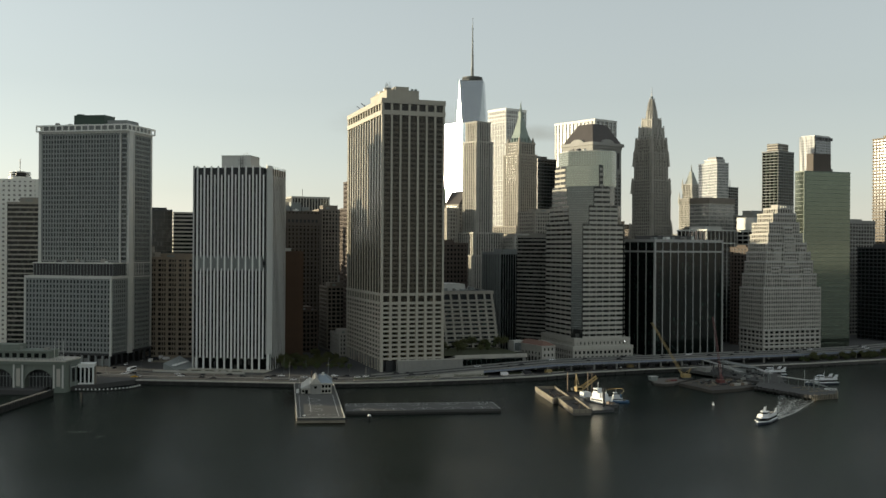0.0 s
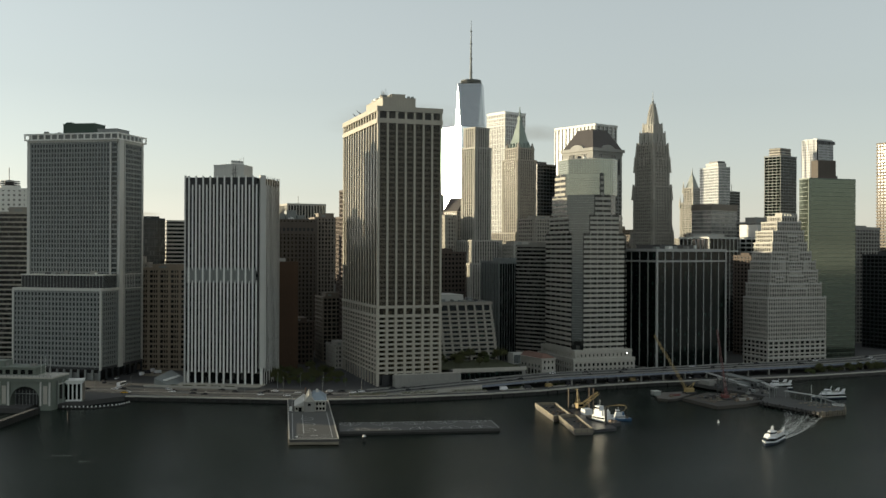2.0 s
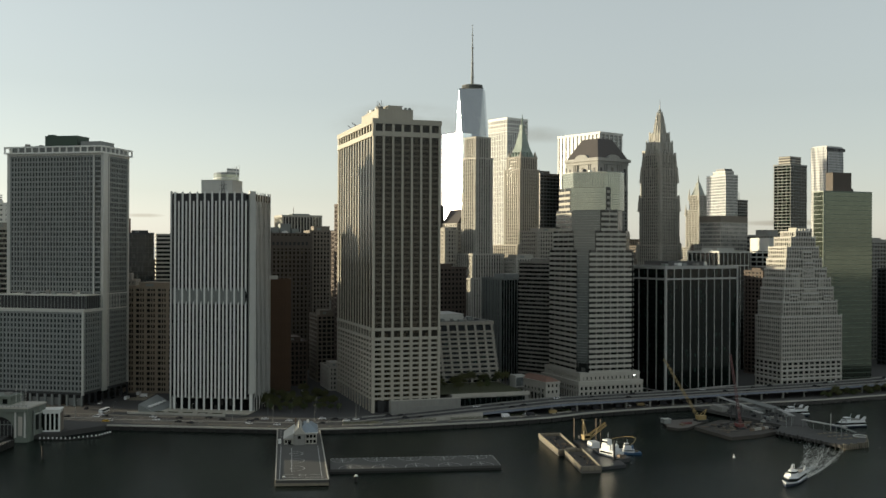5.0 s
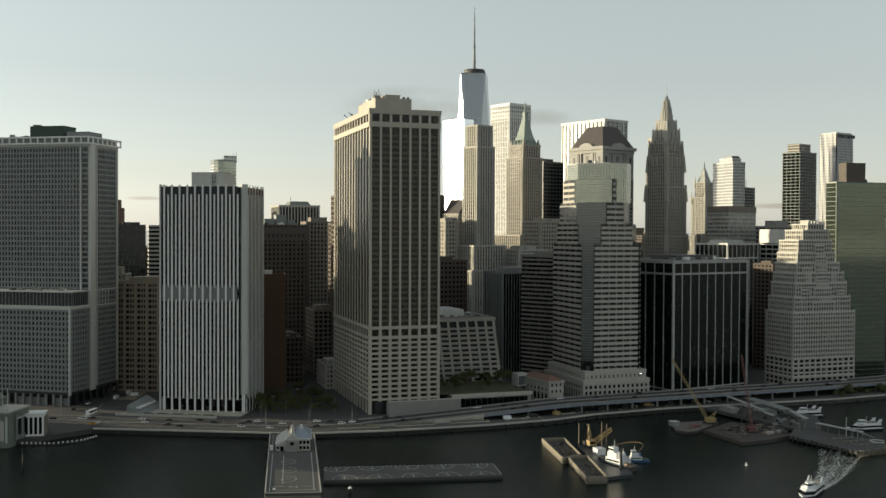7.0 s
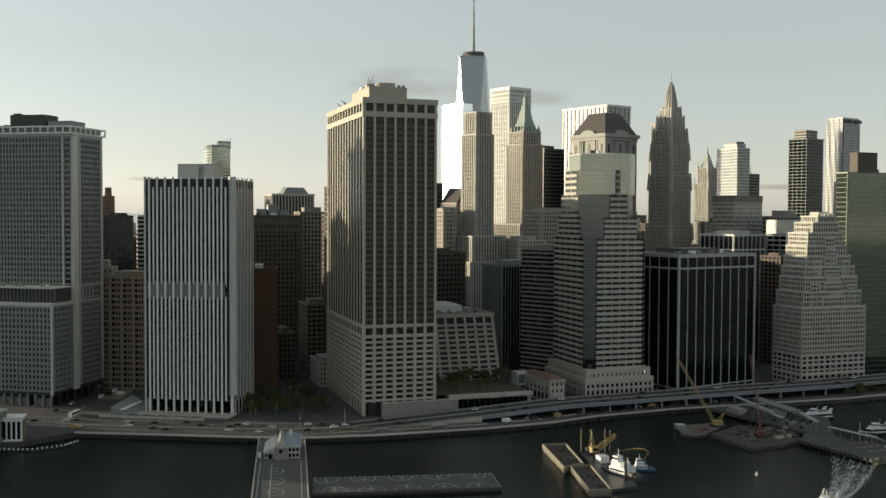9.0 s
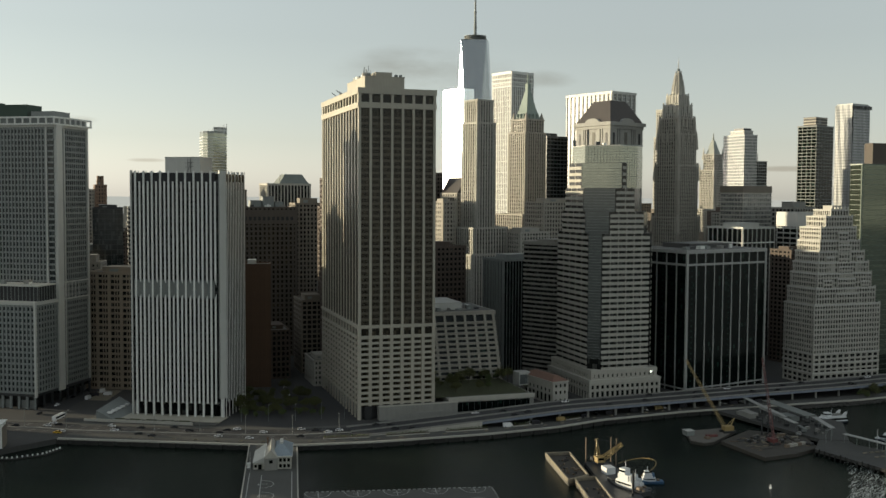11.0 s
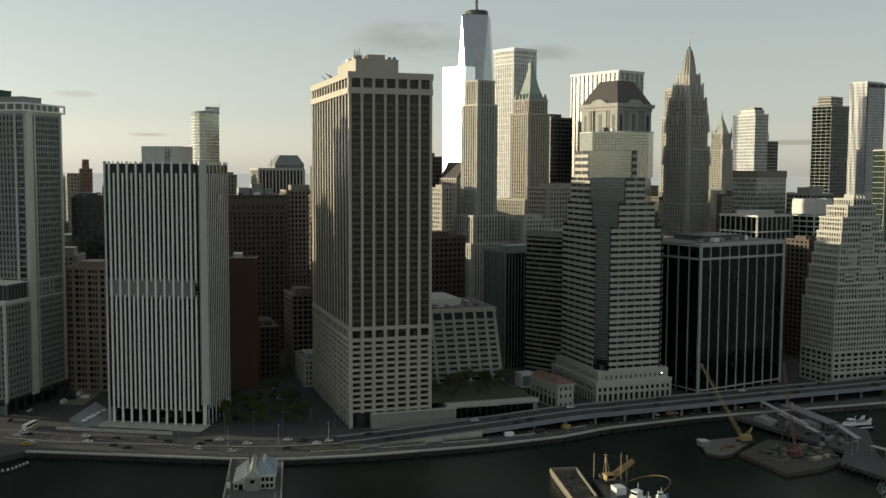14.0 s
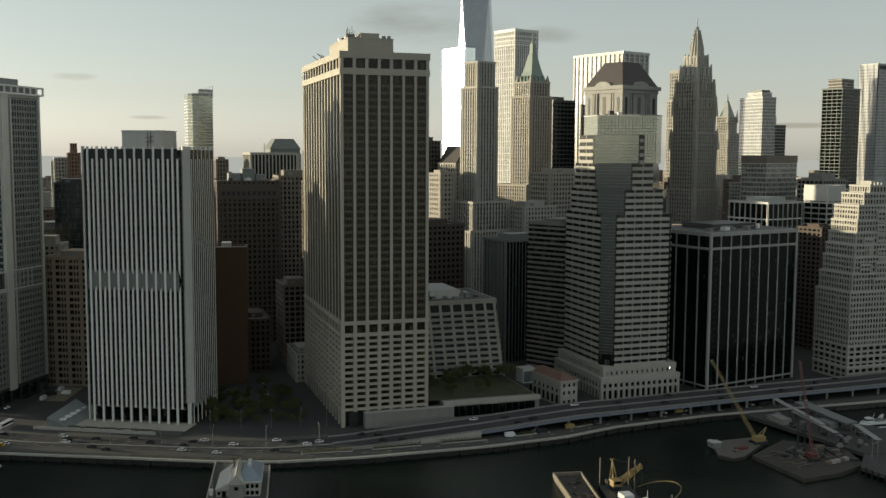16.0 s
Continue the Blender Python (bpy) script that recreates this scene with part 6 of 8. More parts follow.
def street_lamp():
    b = thing("street_lamp", 0, 0, 0, 0, "slim grey street lamp with a short arm", "street lamp", "street lamps")
    rod("pole", b, (0, 0, 0), (0, 0, 10.5), 0.12, "alu_grey", 6, 0.08)
    arm = rod("arm", b, (0, 0, 10.3), (0, 2.2, 10.9), 0.07, "alu_grey", 5)
    under("lamp_head", box_data(0.35, 0.9, 0.16, "alu_pale", "lamp_head"), arm, (0, 2.5, 10.8))
    return b


sl = street_lamp()
for i, (x, y, a) in enumerate(along(offset(ROAD, 0.5), 27.0, 128, 345)):
    m = pose(x, y, GROUND_Z + 0.3, 0, 0, a)
    if i == 0:
        sl.matrix_basis = m
    else:
        copy_thing(sl, m)
for x, y in ((128, 742), (144, 739), (160, 736), (176, 735), (190, 733)):
    copy_thing(sl, pose(x, y, GROUND_Z, 0, 0, 180))


def van(label, paint):
    b = thing("van", 0, 0, 0, 0, label, "van", "parked vans")
    body = box("body", b, -3.2, 1.6, -1.05, 1.05, 0.45, 2.7, paint)
    v = [(1.6, -1.0, 0.45), (3.0, -0.95, 0.45), (3.0, 0.95, 0.45), (1.6, 1.0, 0.45), (1.6, -0.95, 2.3), (2.1, -0.9, 2.3), (2.1, 0.9, 2.3), (1.6, 0.95, 2.3)]
    cab = under("cab", mesh_from("cab", v, [(3, 2, 1, 0), (4, 5, 6, 7), (0, 1, 5, 4), (1, 2, 6, 5), (2, 3, 7, 6), (3, 0, 4, 7)], paint), b)
    nest(box("windscreen", b, 2.2, 2.75, -0.85, 0.85, 1.35, 2.0, "g_black"), cab)
    for x in (-2.2, 2.1):
        for y in (-0.95, 0.95):
            rod("wheel", b, (x, y - 0.12, 0.4), (x, y + 0.12, 0.4), 0.4, "tyre", 10)
    return b


vans = [van("white delivery van parked by the quay", "car_white"), van("dark panel van parked near the viaduct", "car_dark"), van("yellow works truck parked in the yard", "yellow")]
vr = random.Random(31)
van_spots = [(x, y, GROUND_Z + 0.12, a + vr.uniform(-4, 4)) for x, y, a in along(offset(quay, 10.5), 19.0, 262, 470)]
van_spots += [(42, 850, GROUND_Z + 0.06, 20), (47, 862, GROUND_Z + 0.06, 70), (50, 850, GROUND_Z + 0.06, 160), (38, 840, GROUND_Z + 0.05, 66), (344, 722, GROUND_Z + 0.1, 3), (352, 723, GROUND_Z + 0.1, 3)]
used = set()
for i, (x, y, z, a) in enumerate(van_spots):
    k = i if i < 3 else vr.choice((0, 1, 0, 1, 1, 2))
    if k not in used:
        vans[k].matrix_basis = pose(x, y, z, 0, 0, a)
        used.add(k)
    else:
        copy_thing(vans[k], pose(x, y, z, 0, 0, a))
tagged(new("yard", mesh_from("yard", [(36, 838, 3.045), (50, 832, 3.045), (60, 866, 3.045), (46, 874, 3.045)], [(0, 1, 2, 3)], "wood_lit")), "bare tan works yard beside the street", "yard", kind="structure")
for x, y, a in along(offset(quay, 10.2), 7.5, 262, 470):
    if vr.random() < 0.6:
        copy_thing(cars[vr.choice((0, 1, 1))], pose(x + vr.uniform(-1, 1), y + 3.4, GROUND_Z + 0.12, 0, 0, a + 90 + vr.uniform(-5, 5)))


def bench():
    b = thing("bench", 0, 0, 0, 0, "weathered timber bench on the promenade", "bench", "promenade benches")
    box("seat", b, -1.2, 1.2, -0.3, 0.3, 0.42, 0.5, "wood_lit")
    box("backrest", b, -1.2, 1.2, 0.26, 0.34, 0.55, 0.95, "wood_lit")
    for x in (-0.9, 0.9):
        box("leg", b, x - 0.06, x + 0.06, -0.28, 0.28, 0, 0.42, "dark_metal")
    return b


bn = bench()
for i, (x, y, a) in enumerate(along(offset(quay, 4.2), 13.0, 40, 430)):
    m = pose(x, y, GROUND_Z + 0.1, 0, 0, a)
    if i == 0:
        bn.matrix_basis = m
    else:
        copy_thing(bn, m)
rail = thing("quay_railing", 0, 0, 0, 0, "thin dark steel railing along the quay edge", "railing", kind="structure")
rl = [p for p in quay if p[0] < 640]
for z in (GROUND_Z + 0.75, GROUND_Z + 1.35):
    under("rail", ribbon("rail", rl, 1.2, 1.28, z, "dark_metal", 0.08), rail)
for x, y, a in along(offset(rl, 1.24), 6.0, 2):
    rod("post", rail, (x, y, GROUND_Z), (x, y, GROUND_Z + 1.3), 0.06, "dark_metal", 4)


# ---- low buildings of the waterfront ----
def precinct():
    b = thing("stone_building", 331, 733, GROUND_Z, 8, "pale stone palazzo with arched windows and a red hipped roof", "building")
    W, D, H = 12.0, 38.0, 14.5
    wall = box("wall", b, 0, W, 0, D, 0, H, "limestone_pale")
    box("cornice", b, -0.8, W + 0.8, -0.8, D + 0.8, H, H + 1.0, "limestone_pale")
    prism("hipped_roof", b, rect(-0.4, W + 0.4, -0.4, D + 0.4), H + 1, H + 4, "roof_red", rect(4.5, W - 4.5, 6, D - 6))
    for i in range(7):
        y = 4 + i * 5
        nest(box("arched_window", b, -0.1, 0.1, y - 1.0, y + 1.0, 1.2, 5.4, "g_black"), wall)
        nest(rod("window_arch", b, (-0.12, y, 5.4), (0.1, y, 5.4), 1.0, "g_black", 12), wall)
        nest(box("window", b, -0.1, 0.1, y - 0.6, y + 0.6, 8, 10, "g_black"), wall)
        nest(box("window_sill", b, -0.35, 0.0, y - 0.9, y + 0.9, 7.7, 8.0, "limestone_pale"), wall)
    for x in (2.5, 6, 9.5):
        for z in (1.5, 7.0, 11.5):
            nest(box("window", b, x - 0.6, x + 0.6, -0.1, 0.1, z, z + 2.0, "g_black"), wall)
    k = thing("small_pavilion", 323, 768, GROUND_Z, 8, "pale glass and concrete kiosk block", "building")
    box("wall", k, -4, 6, -4, 5, 8, 17, "alu_pale")
    box("glass_front", k, -3.4, 5.4, -4.15, -3.9, 9, 15.5, "g_pale")
    for x in (-3.4, 5.0):
        for y in (-3.4, 4.0):
            box("leg", k, x, x + 0.5, y, y + 0.5, 0, 8, "alu_grey")


def ferry_terminal():
    b = thing("ferry_terminal", *river(-29.5, 699), GROUND_Z, -22 + TURNED, "ornate green-grey cast-iron ferry terminal with large arches", "ferry terminal")
    L, D = 112.0, 22.0
    box("inner_wall", b, -L, -0.5, 6, D, 0, 17, "black")
    for i in range(4):
        x1 = -i * 27.0
        box("pier", b, x1 - 8.2, x1, -0.4, 8, -3, 17, "iron_green")
        box("pier_panel", b, x1 - 5.4, x1 - 2.8, -0.7, -0.35, 1.0, 12.5, "precast_pale")
        for dx in (1.2, 7.0):
            box("pilaster", b, x1 - dx - 0.5, x1 - dx + 0.5, -1.0, -0.35, 0, 15, "alu_pale")
        n = 14
        cx, r = x1 - 8.2 - 9.4, 9.4
        v, f = [], []
        for k in range(n + 1):
            t = math.pi * k / n
            v += [(cx + r * math.cos(t), 0.0, 3.4 + 8.6 * math.sin(t)), (cx + r * math.cos(t), 0.0, 15.2), (cx + r * math.cos(t), 2.0, 3.4 + 8.6 * math.sin(t)), (cx + r * math.cos(t), 2.0, 15.2)]
        for k in range(n):
            a, c = 4 * k, 4 * k + 4
            f += [(a, a + 1, c + 1, c), (a + 2, c + 2, c + 3, a + 3), (a, c, c + 2, a + 2)]
        under("arch", mesh_from("arch", v, f, "iron_green"), b)
        box("arch_lattice", b, cx - 8.2, cx + 8.2, 1.6, 1.9, 7.0, 7.4, "alu_grey")
        for k in range(-3, 4):
            box("arch_mullion", b, cx + k * 2.3 - 0.12, cx + k * 2.3 + 0.12, 1.6, 1.85, 0, 9.5, "alu_grey")
    box("cornice", b, -L, 0.8, -1.6, D, 15.2, 17.2, "iron_green")
    box("terrace", b, -L, 1.2, -2.0, D, 17.2, 18.2, "precast_pale")
    for i in range(40):
        x = -i * 2.4
        box("baluster", b, x - 0.15, x + 0.15, -1.8, -1.5, 18.2, 19.2, "alu_grey")
    box("handrail", b, -L, 1.0, -1.85, -1.45, 19.2, 19.4, "alu_grey")
    box("upper_hall", b, -L + 8, -14, 7, D - 2, 18.2, 22.5, "iron_green")
    for i in range(15):
        box("hall_window", b, -19 - i * 5, -16 - i * 5, 6.85, 7.1, 18.8, 21.6, "g_dark")
    box("hall_roof", b, -L + 7, -13, 5.8, D - 1, 22.5, 23.6, "iron_green")
    box("roof_block", b, -62, -36, 9, 20, 23.6, 27, "iron_green")
    roof_kit(b, -80, -14, 9, 20, 23.6, 9, 31)
    for x in (-6, -3, -9):
        rod("flagpole", b, (x, 4, 18), (x, 4, 31), 0.16, "alu_pale")
    for i in range(2):
        y = 11 + i * 7
        box("side_window", b, 0.5, 0.9, y - 1.6, y + 1.6, 3, 12, "g_dark")
    box("side_wall", b, -1, 0.6, 8, D, 0, 17, "iron_green")
    for i in range(3):
        box("side_pilaster", b, 0.55, 1.1, 6.2 + i * 7, 7.2 + i * 7, 0, 15.2, "alu_grey")
    box("side_sill", b, 0.55, 1.0, 8, D, 12.4, 13.0, "alu_pale")
    pier = thing("slip_wall", *river(0, 0), 0, TURNED, "dark timber ferry slip fender wall with pale capping", "slip wall")
    line = finer([(-37, 690), (-50, 655), (-62, 622), (-80, 575)], 4)
    under("planking", ribbon("planking", line, -1.2, 1.2, 3.4, "wood_dark", 5.5), pier)
    under("capping", ribbon("capping", line, -1.4, 1.4, 3.8, "pave", 0.4), pier)
    for x, y, a in along(line, 3.0, 1):
        rod("pile", pier, (x + 1.5, y, -3), (x + 1.5, y, 4.4), 0.28, "wood_dark", 6)


M["iron_green"] = masonry("green_grey_iron", (0.13, 0.15, 0.125), rough=0.6)


def vent_house():
    b = thing("pump_house", *river(-27, 716), GROUND_Z, -6 + TURNED, "small white block with tall dark slots", "building")
    box("wall", b, 3.2, 15, 0, 11, 0, 13.0, "white")
    for i in range(4):
        box("slot", b, 4.5 + i * 2.6, 6.1 + i * 2.6, -0.12, 0.1, 1.2, 11.2, "g_black")
    box("side_wall", b, 15.02, 15.3, 0.2, 10.8, 0, 11.5, "brick_tan")
    box("coping", b, 2.9, 15.4, -0.3, 11.3, 13.0, 13.6, "white")
    l = thing("floating_boom", *river(0, 0), 0, TURNED, "low floating dock edged with white bollards", "floating dock")
    line = finer([(-24, 706), (-6, 700), (10, 705), (18, 716)], 2.6)
    under("pontoon", ribbon("pontoon", line, -1.0, 1.0, 0.8, "wood_dark", 1.4), l)
    for x, y, a in along(line, 2.6, 1):
        under("bollard", box_data(0.7, 0.7, 0.9, "white", "bollard"), l, (x, y, 0.8), a)
    d = thing("mooring_dolphin", *river(-17.5, 647), 0, 0 + TURNED, "cluster of timber mooring piles in the water", "mooring post")
    for x, y, h in ((0, 0, 7), (0.7, 0.3, 6.3), (0.2, 0.8, 6.5)):
        rod("pile", d, (x, y, -3), (x * 0.5, y * 0.5, h), 0.32, "wood_dark", 6)


def wedge_hall():
    """Low slope-roofed entrance hall beside the ribbed tower."""
    b = thing("entrance_hall", 44, 770, GROUND_Z, -24, "low glass hall under a sloped grey roof", "building")
    v = [(0, 0, 0), (13, 0, 0), (13, 34, 0), (0, 34, 0), (0, 0, 6.5), (13, 0, 0.6), (13, 34, 1.2), (0, 34, 8.5)]
    f = [(3, 2, 1, 0), (4, 5, 6, 7), (0, 1, 5, 4), (1, 2, 6, 5), (2, 3, 7, 6), (3, 0, 4, 7)]
    under("shell", mesh_from("shell", v, f, "alu_grey"), b)
    for i in range(5):
        box("skylight", b, 5, 8, 4 + 6 * i, 7 + 6 * i, 4.0, 4.9, "paint_white")
    s = thing("bus", 22, 782, GROUND_Z + 0.05, 66, "white city bus turning at the corner", "bus")
    box("body", s, -6, 6, -1.27, 1.27, 0.4, 3.1, "car_white")
    box("window_band", s, -5.7, 5.8, -1.3, 1.3, 1.5, 2.6, "g_black")
    for x in (-3.8, 3.6):
        for y in (-1.15, 1.15):
            rod("wheel", s, (x, y - 0.14, 0.48), (x, y + 0.14, 0.48), 0.48, "tyre", 10)


precinct()
ferry_terminal()
vent_house()
wedge_hall()


# ---- heliport pier and its jetty ----
def ring_mesh(name, cx, cy, r, w, z, t0, t1, sx=1.0, ang=0.0, n=24):
    v, f = [], []
    ca, sa = math.cos(radians(ang)), math.sin(radians(ang))
    for i in range(n + 1):
        t = t0 + (t1 - t0) * i / n
        for q in (r, r - w):
            x, y = q * sx * math.cos(t), q * math.sin(t)
            v.append((cx + x * ca - y * sa, cy + x * sa + y * ca, z))
    f = [(2 * i, 2 * i + 1, 2 * i + 3, 2 * i + 2) for i in range(n)]
    return mesh_from(name, v, [q[::-1] for q in f], "paint_worn")


def heliport():
    b = thing("heliport_pier", *river(0, 0), 0, TURNED, "concrete heliport pier with painted landing marks", "pier")
    quad = [(96, 545.5), (121, 539.5), (141.9, 673.6), (117.4, 686)]
    prism("deck", b, quad, 1.0, 3.0, "pave")
    prism("edge_beam", b, grown(quad, 0.5), 0.3, 1.6, "wood_lit")
    for k in range(15):
        u = k / 14
        for (p, q) in ((quad[0], quad[3]), (quad[1], quad[2])):
            x, y = p[0] + (q[0] - p[0]) * u, p[1] + (q[1] - p[1]) * u
            rod("pile", b, (x, y, -4), (x, y, 1.2), 0.4, "wood_dark", 6)
    for p, q in ((quad[0], quad[3]), (quad[1], quad[2]), (quad[0], quad[1])):
        a = math.degrees(math.atan2(q[1] - p[1], q[0] - p[0]))
        l = math.hypot(q[0] - p[0], q[1] - p[1])
        under("kerb", box_data(l - 1, 0.6, 0.35, "precast_pale", "kerb"), b, ((p[0] + q[0]) / 2, (p[1] + q[1]) / 2, 3.0), a)
    # edge lines, bars and the landing letter drawn as three strokes
    for x, y, l, a in ((103.8, 556.5, 5, -14), (117.0, 553.2, 5, -14), (110.5, 548.2, 20, -14), (111.3, 592, 62, 81), (125.2, 585, 82, 81), (104.6, 588, 82, 81), (110.6, 553.5, 4.6, -14), (109.3, 553.9, 3.2, 76), (112.0, 553.2, 3.2, 76)):
        under("painted_line", box_data(l, 0.4, 0.01, "paint_worn", "painted_line"), b, (x, y, 3.004), a)
    for x, y in ((108.0, 570), (111.0, 588.5), (113.6, 607.5)):
        under("landing_arc", ring_mesh("landing_arc", x, y, 6.6, 0.45, 3.006, -math.pi / 2, math.pi / 2, 1.0, -10), b)
        under("landing_mark", box_data(4.0, 0.5, 0.01, "paint_worn", "landing_mark"), b, (x + 1.5, y, 3.008), -13)
        under("landing_mark", box_data(0.5, 3.0, 0.01, "paint_worn", "landing_mark"), b, (x - 0.8, y, 3.012), -13)
    j = thing("jetty", *river(0, 0), 0, TURNED, "long low floating jetty with painted landing circles", "jetty")
    q = [(127, 564.5), (215, 549.5), (219.3, 574), (132, 590.5)]
    prism("deck", j, q, 0.4, 2.4, "pave")
    prism("fender", j, grown(q, 0.4), 0.0, 1.1, "wood_dark")
    ux, uy = 0.9858, -0.168
    for k in range(5):
        for row, t0 in ((0.03, 0.0), (0.97, math.pi)):
            d = 6.2 + k * 18.4 if row > 0.5 else 10.5 + k * 17.3
            x = q[0][0] + ux * d + (q[3][0] - q[0][0]) * row
            y = q[0][1] + uy * d + (q[3][1] - q[0][1]) * row
            under("landing_arc", ring_mesh("landing_arc", x, y, 9.0, 0.5, 2.406, t0, t0 + math.pi, 0.7, -9.7), j)
            s = 1 if row < 0.5 else -1
            under("landing_mark", box_data(4.2, 0.45, 0.01, "paint_worn", "landing_mark"), j, (x + 0.6 * s, y + 4.2 * s, 2.404), -9.7)
            under("landing_mark", box_data(0.45, 7.0, 0.01, "paint_worn", "landing_mark"), j, (x + 0.6 * s, y + 4.4 * s, 2.412), -9.7)
    for e0, e1 in ((0, 1), (1, 2), (3, 2)):
        p, r = q[e0], q[e1]
        a = math.degrees(math.atan2(r[1] - p[1], r[0] - p[0]))
        l = math.hypot(r[0] - p[0], r[1] - p[1])
        n = int(l / 2.4)
        for i in range(n):
            u = (i + 0.5) / n
            if (e0, e1) == (3, 2) or (e0, e1) == (1, 2):
                under("edge_dash", box_data(1.4, 0.45, 0.25, "paint_worn", "edge_dash"), j, (p[0] + (r[0] - p[0]) * u, p[1] + (r[1] - p[1]) * u, 2.4), a)
    h = thing("heliport_terminal", *river(113.4, 634), 3.0, -10 + TURNED, "pale two-storey terminal house with a hipped roof", "building")
    W, D, H = 19.0, 26.0, 6.4
    wall = box("wall", h, 5.6, W, 0, D, 0, H, "precast_pale")
    box("eave_board", h, 5.2, W + 0.6, -0.5, D + 0.6, H, H + 0.4, "white")
    prism("hipped_roof", h, rect(9.0, W + 0.5, -0.4, D + 0.5), H + 0.4, H + 4.0, "slate_blue", rect(11.5, W - 3.5, 7, D - 8))
    # gabled bay standing forward, with a ridged roof
    bay = box("gable_bay", h, 5.6, 12.2, -2.2, 0.02, 0, H - 0.2, "conc_grey")
    v = [(5.2, -2.5, H - 0.2), (12.6, -2.5, H - 0.2), (12.6, D - 6, H - 0.2), (5.2, D - 6, H - 0.2), (8.9, -2.5, H + 4.0), (8.9, D - 6, H + 5.0)]
    roof = under("gable_roof", mesh_from("gable_roof", v, [(0, 1, 4), (2, 3, 5), (1, 2, 5, 4), (3, 0, 4, 5), (3, 2, 1, 0)], "precast_pale"), h)
    nest(rod("ridge", h, (8.9, -2.6, H + 4.0), (8.9, D - 5.9, H + 5.0), 0.2, "dark_metal", 5), roof)
    nest(box("gable_window", h, 8.0, 9.8, -2.3, -2.15, 3.6, 5.2, "g_black"), bay)
    for i in range(3):
        for z in (0.8, 3.8):
            nest(box("window", h, 13.0 + i * 2.0, 14.3 + i * 2.0, -0.12, 0.1, z, z + 1.7, "g_black"), wall)
    # low side wing under a long pale lean-to roof
    wing = box("side_wing", h, 0, 5.58, 0.5, D - 2, 0, 3.4, "precast_pale")
    v = [(-0.4, 0.1, 3.4), (5.58, 0.1, 3.4), (5.58, D - 1.6, 3.4), (-0.4, D - 1.6, 3.4), (5.58, 0.1, 6.2), (5.58, D - 1.6, 7.6)]
    nest(under("lean_to_roof", mesh_from("lean_to_roof", v, [(0, 1, 4), (1, 2, 5, 4), (2, 3, 5), (3, 0, 4, 5), (3, 2, 1, 0)], "alu_pale"), h), wing)
    nest(box("door", h, 2.4, 4.2, 0.38, 0.52, 0, 2.5, "g_black"), wing)
    nest(box("window", h, 0.6, 1.8, 0.4, 0.52, 1.0, 2.4, "g_black"), wing)
    rod("chimney", h, (6.6, D - 9, H + 1), (6.6, D - 9, H + 6.2), 0.35, "brick_red", 8)
    rod("flagpole", h, (-1.5, -1.0, 0), (-1.5, -1.0, 9.5), 0.1, "alu_pale")
    box("gate_booth", h, -3.2, -1.6, 3, 5, 0, 2.5, "white")
    for i in range(3):
        box("roof_unit", h, 13.0, 14.6, 10 + 3 * i, 12 + 3 * i, H + 3.8, H + 5.0, "alu_pale")
    for x, y in ((101, 552), (136, 545)):
        d = thing("mooring_dolphin", *river(x, y), 0, 0, "white-capped mooring post standing in the river", "mooring post", "mooring posts")
        rod("pile", d, (0, 0, -3), (0, 0, 2.6), 0.9, "wood_dark", 8)
        rod("cap", d, (0, 0, 2.6), (0, 0, 3.4), 1.0, "white", 8, 0.5)


M["slate_blue"] = masonry("blue_grey_roof", (0.22, 0.26, 0.29), rough=0.6)
heliport()


# ---- boats, barges and cranes ----
def hull_mesh(name, L, W, H, bow, mat, sheer=0.0):
    """A boat's hull with a pointed bow along +x."""
    n = 10
    v, f = [], []
    for k, (zz, kk) in enumerate(((-0.4, 0.78), (H * 0.4, 0.95), (H, 1.0))):
        for i in range(n + 1):
            u = i / n
            x = -L / 2 + L * u
            w = W / 2 * kk * (1 - max(0, (u - (1 - bow)) / bow) ** 1.8)
            z = zz + (sheer * max(0, u - 0.5) * 2 if k == 2 else 0)
            v += [(x, -w, z), (x, w, z)]
    m = 2 * (n + 1)
    for k in range(2):
        for i in range(n):
            a = k * m + 2 * i
            f += [(a, a + 2, a + 2 + m, a + m), (a + 3, a + 1, a + 1 + m, a + 3 + m)]
        f += [(k * m + 1, k * m, (k + 1) * m, (k + 1) * m + 1)]
    f += [(2 * m + 2 * i, 2 * m + 2 * i + 2, 2 * m + 2 * i + 3, 2 * m + 2 * i + 1) for i in range(n)]
    return mesh_from(name, v, f, mat)


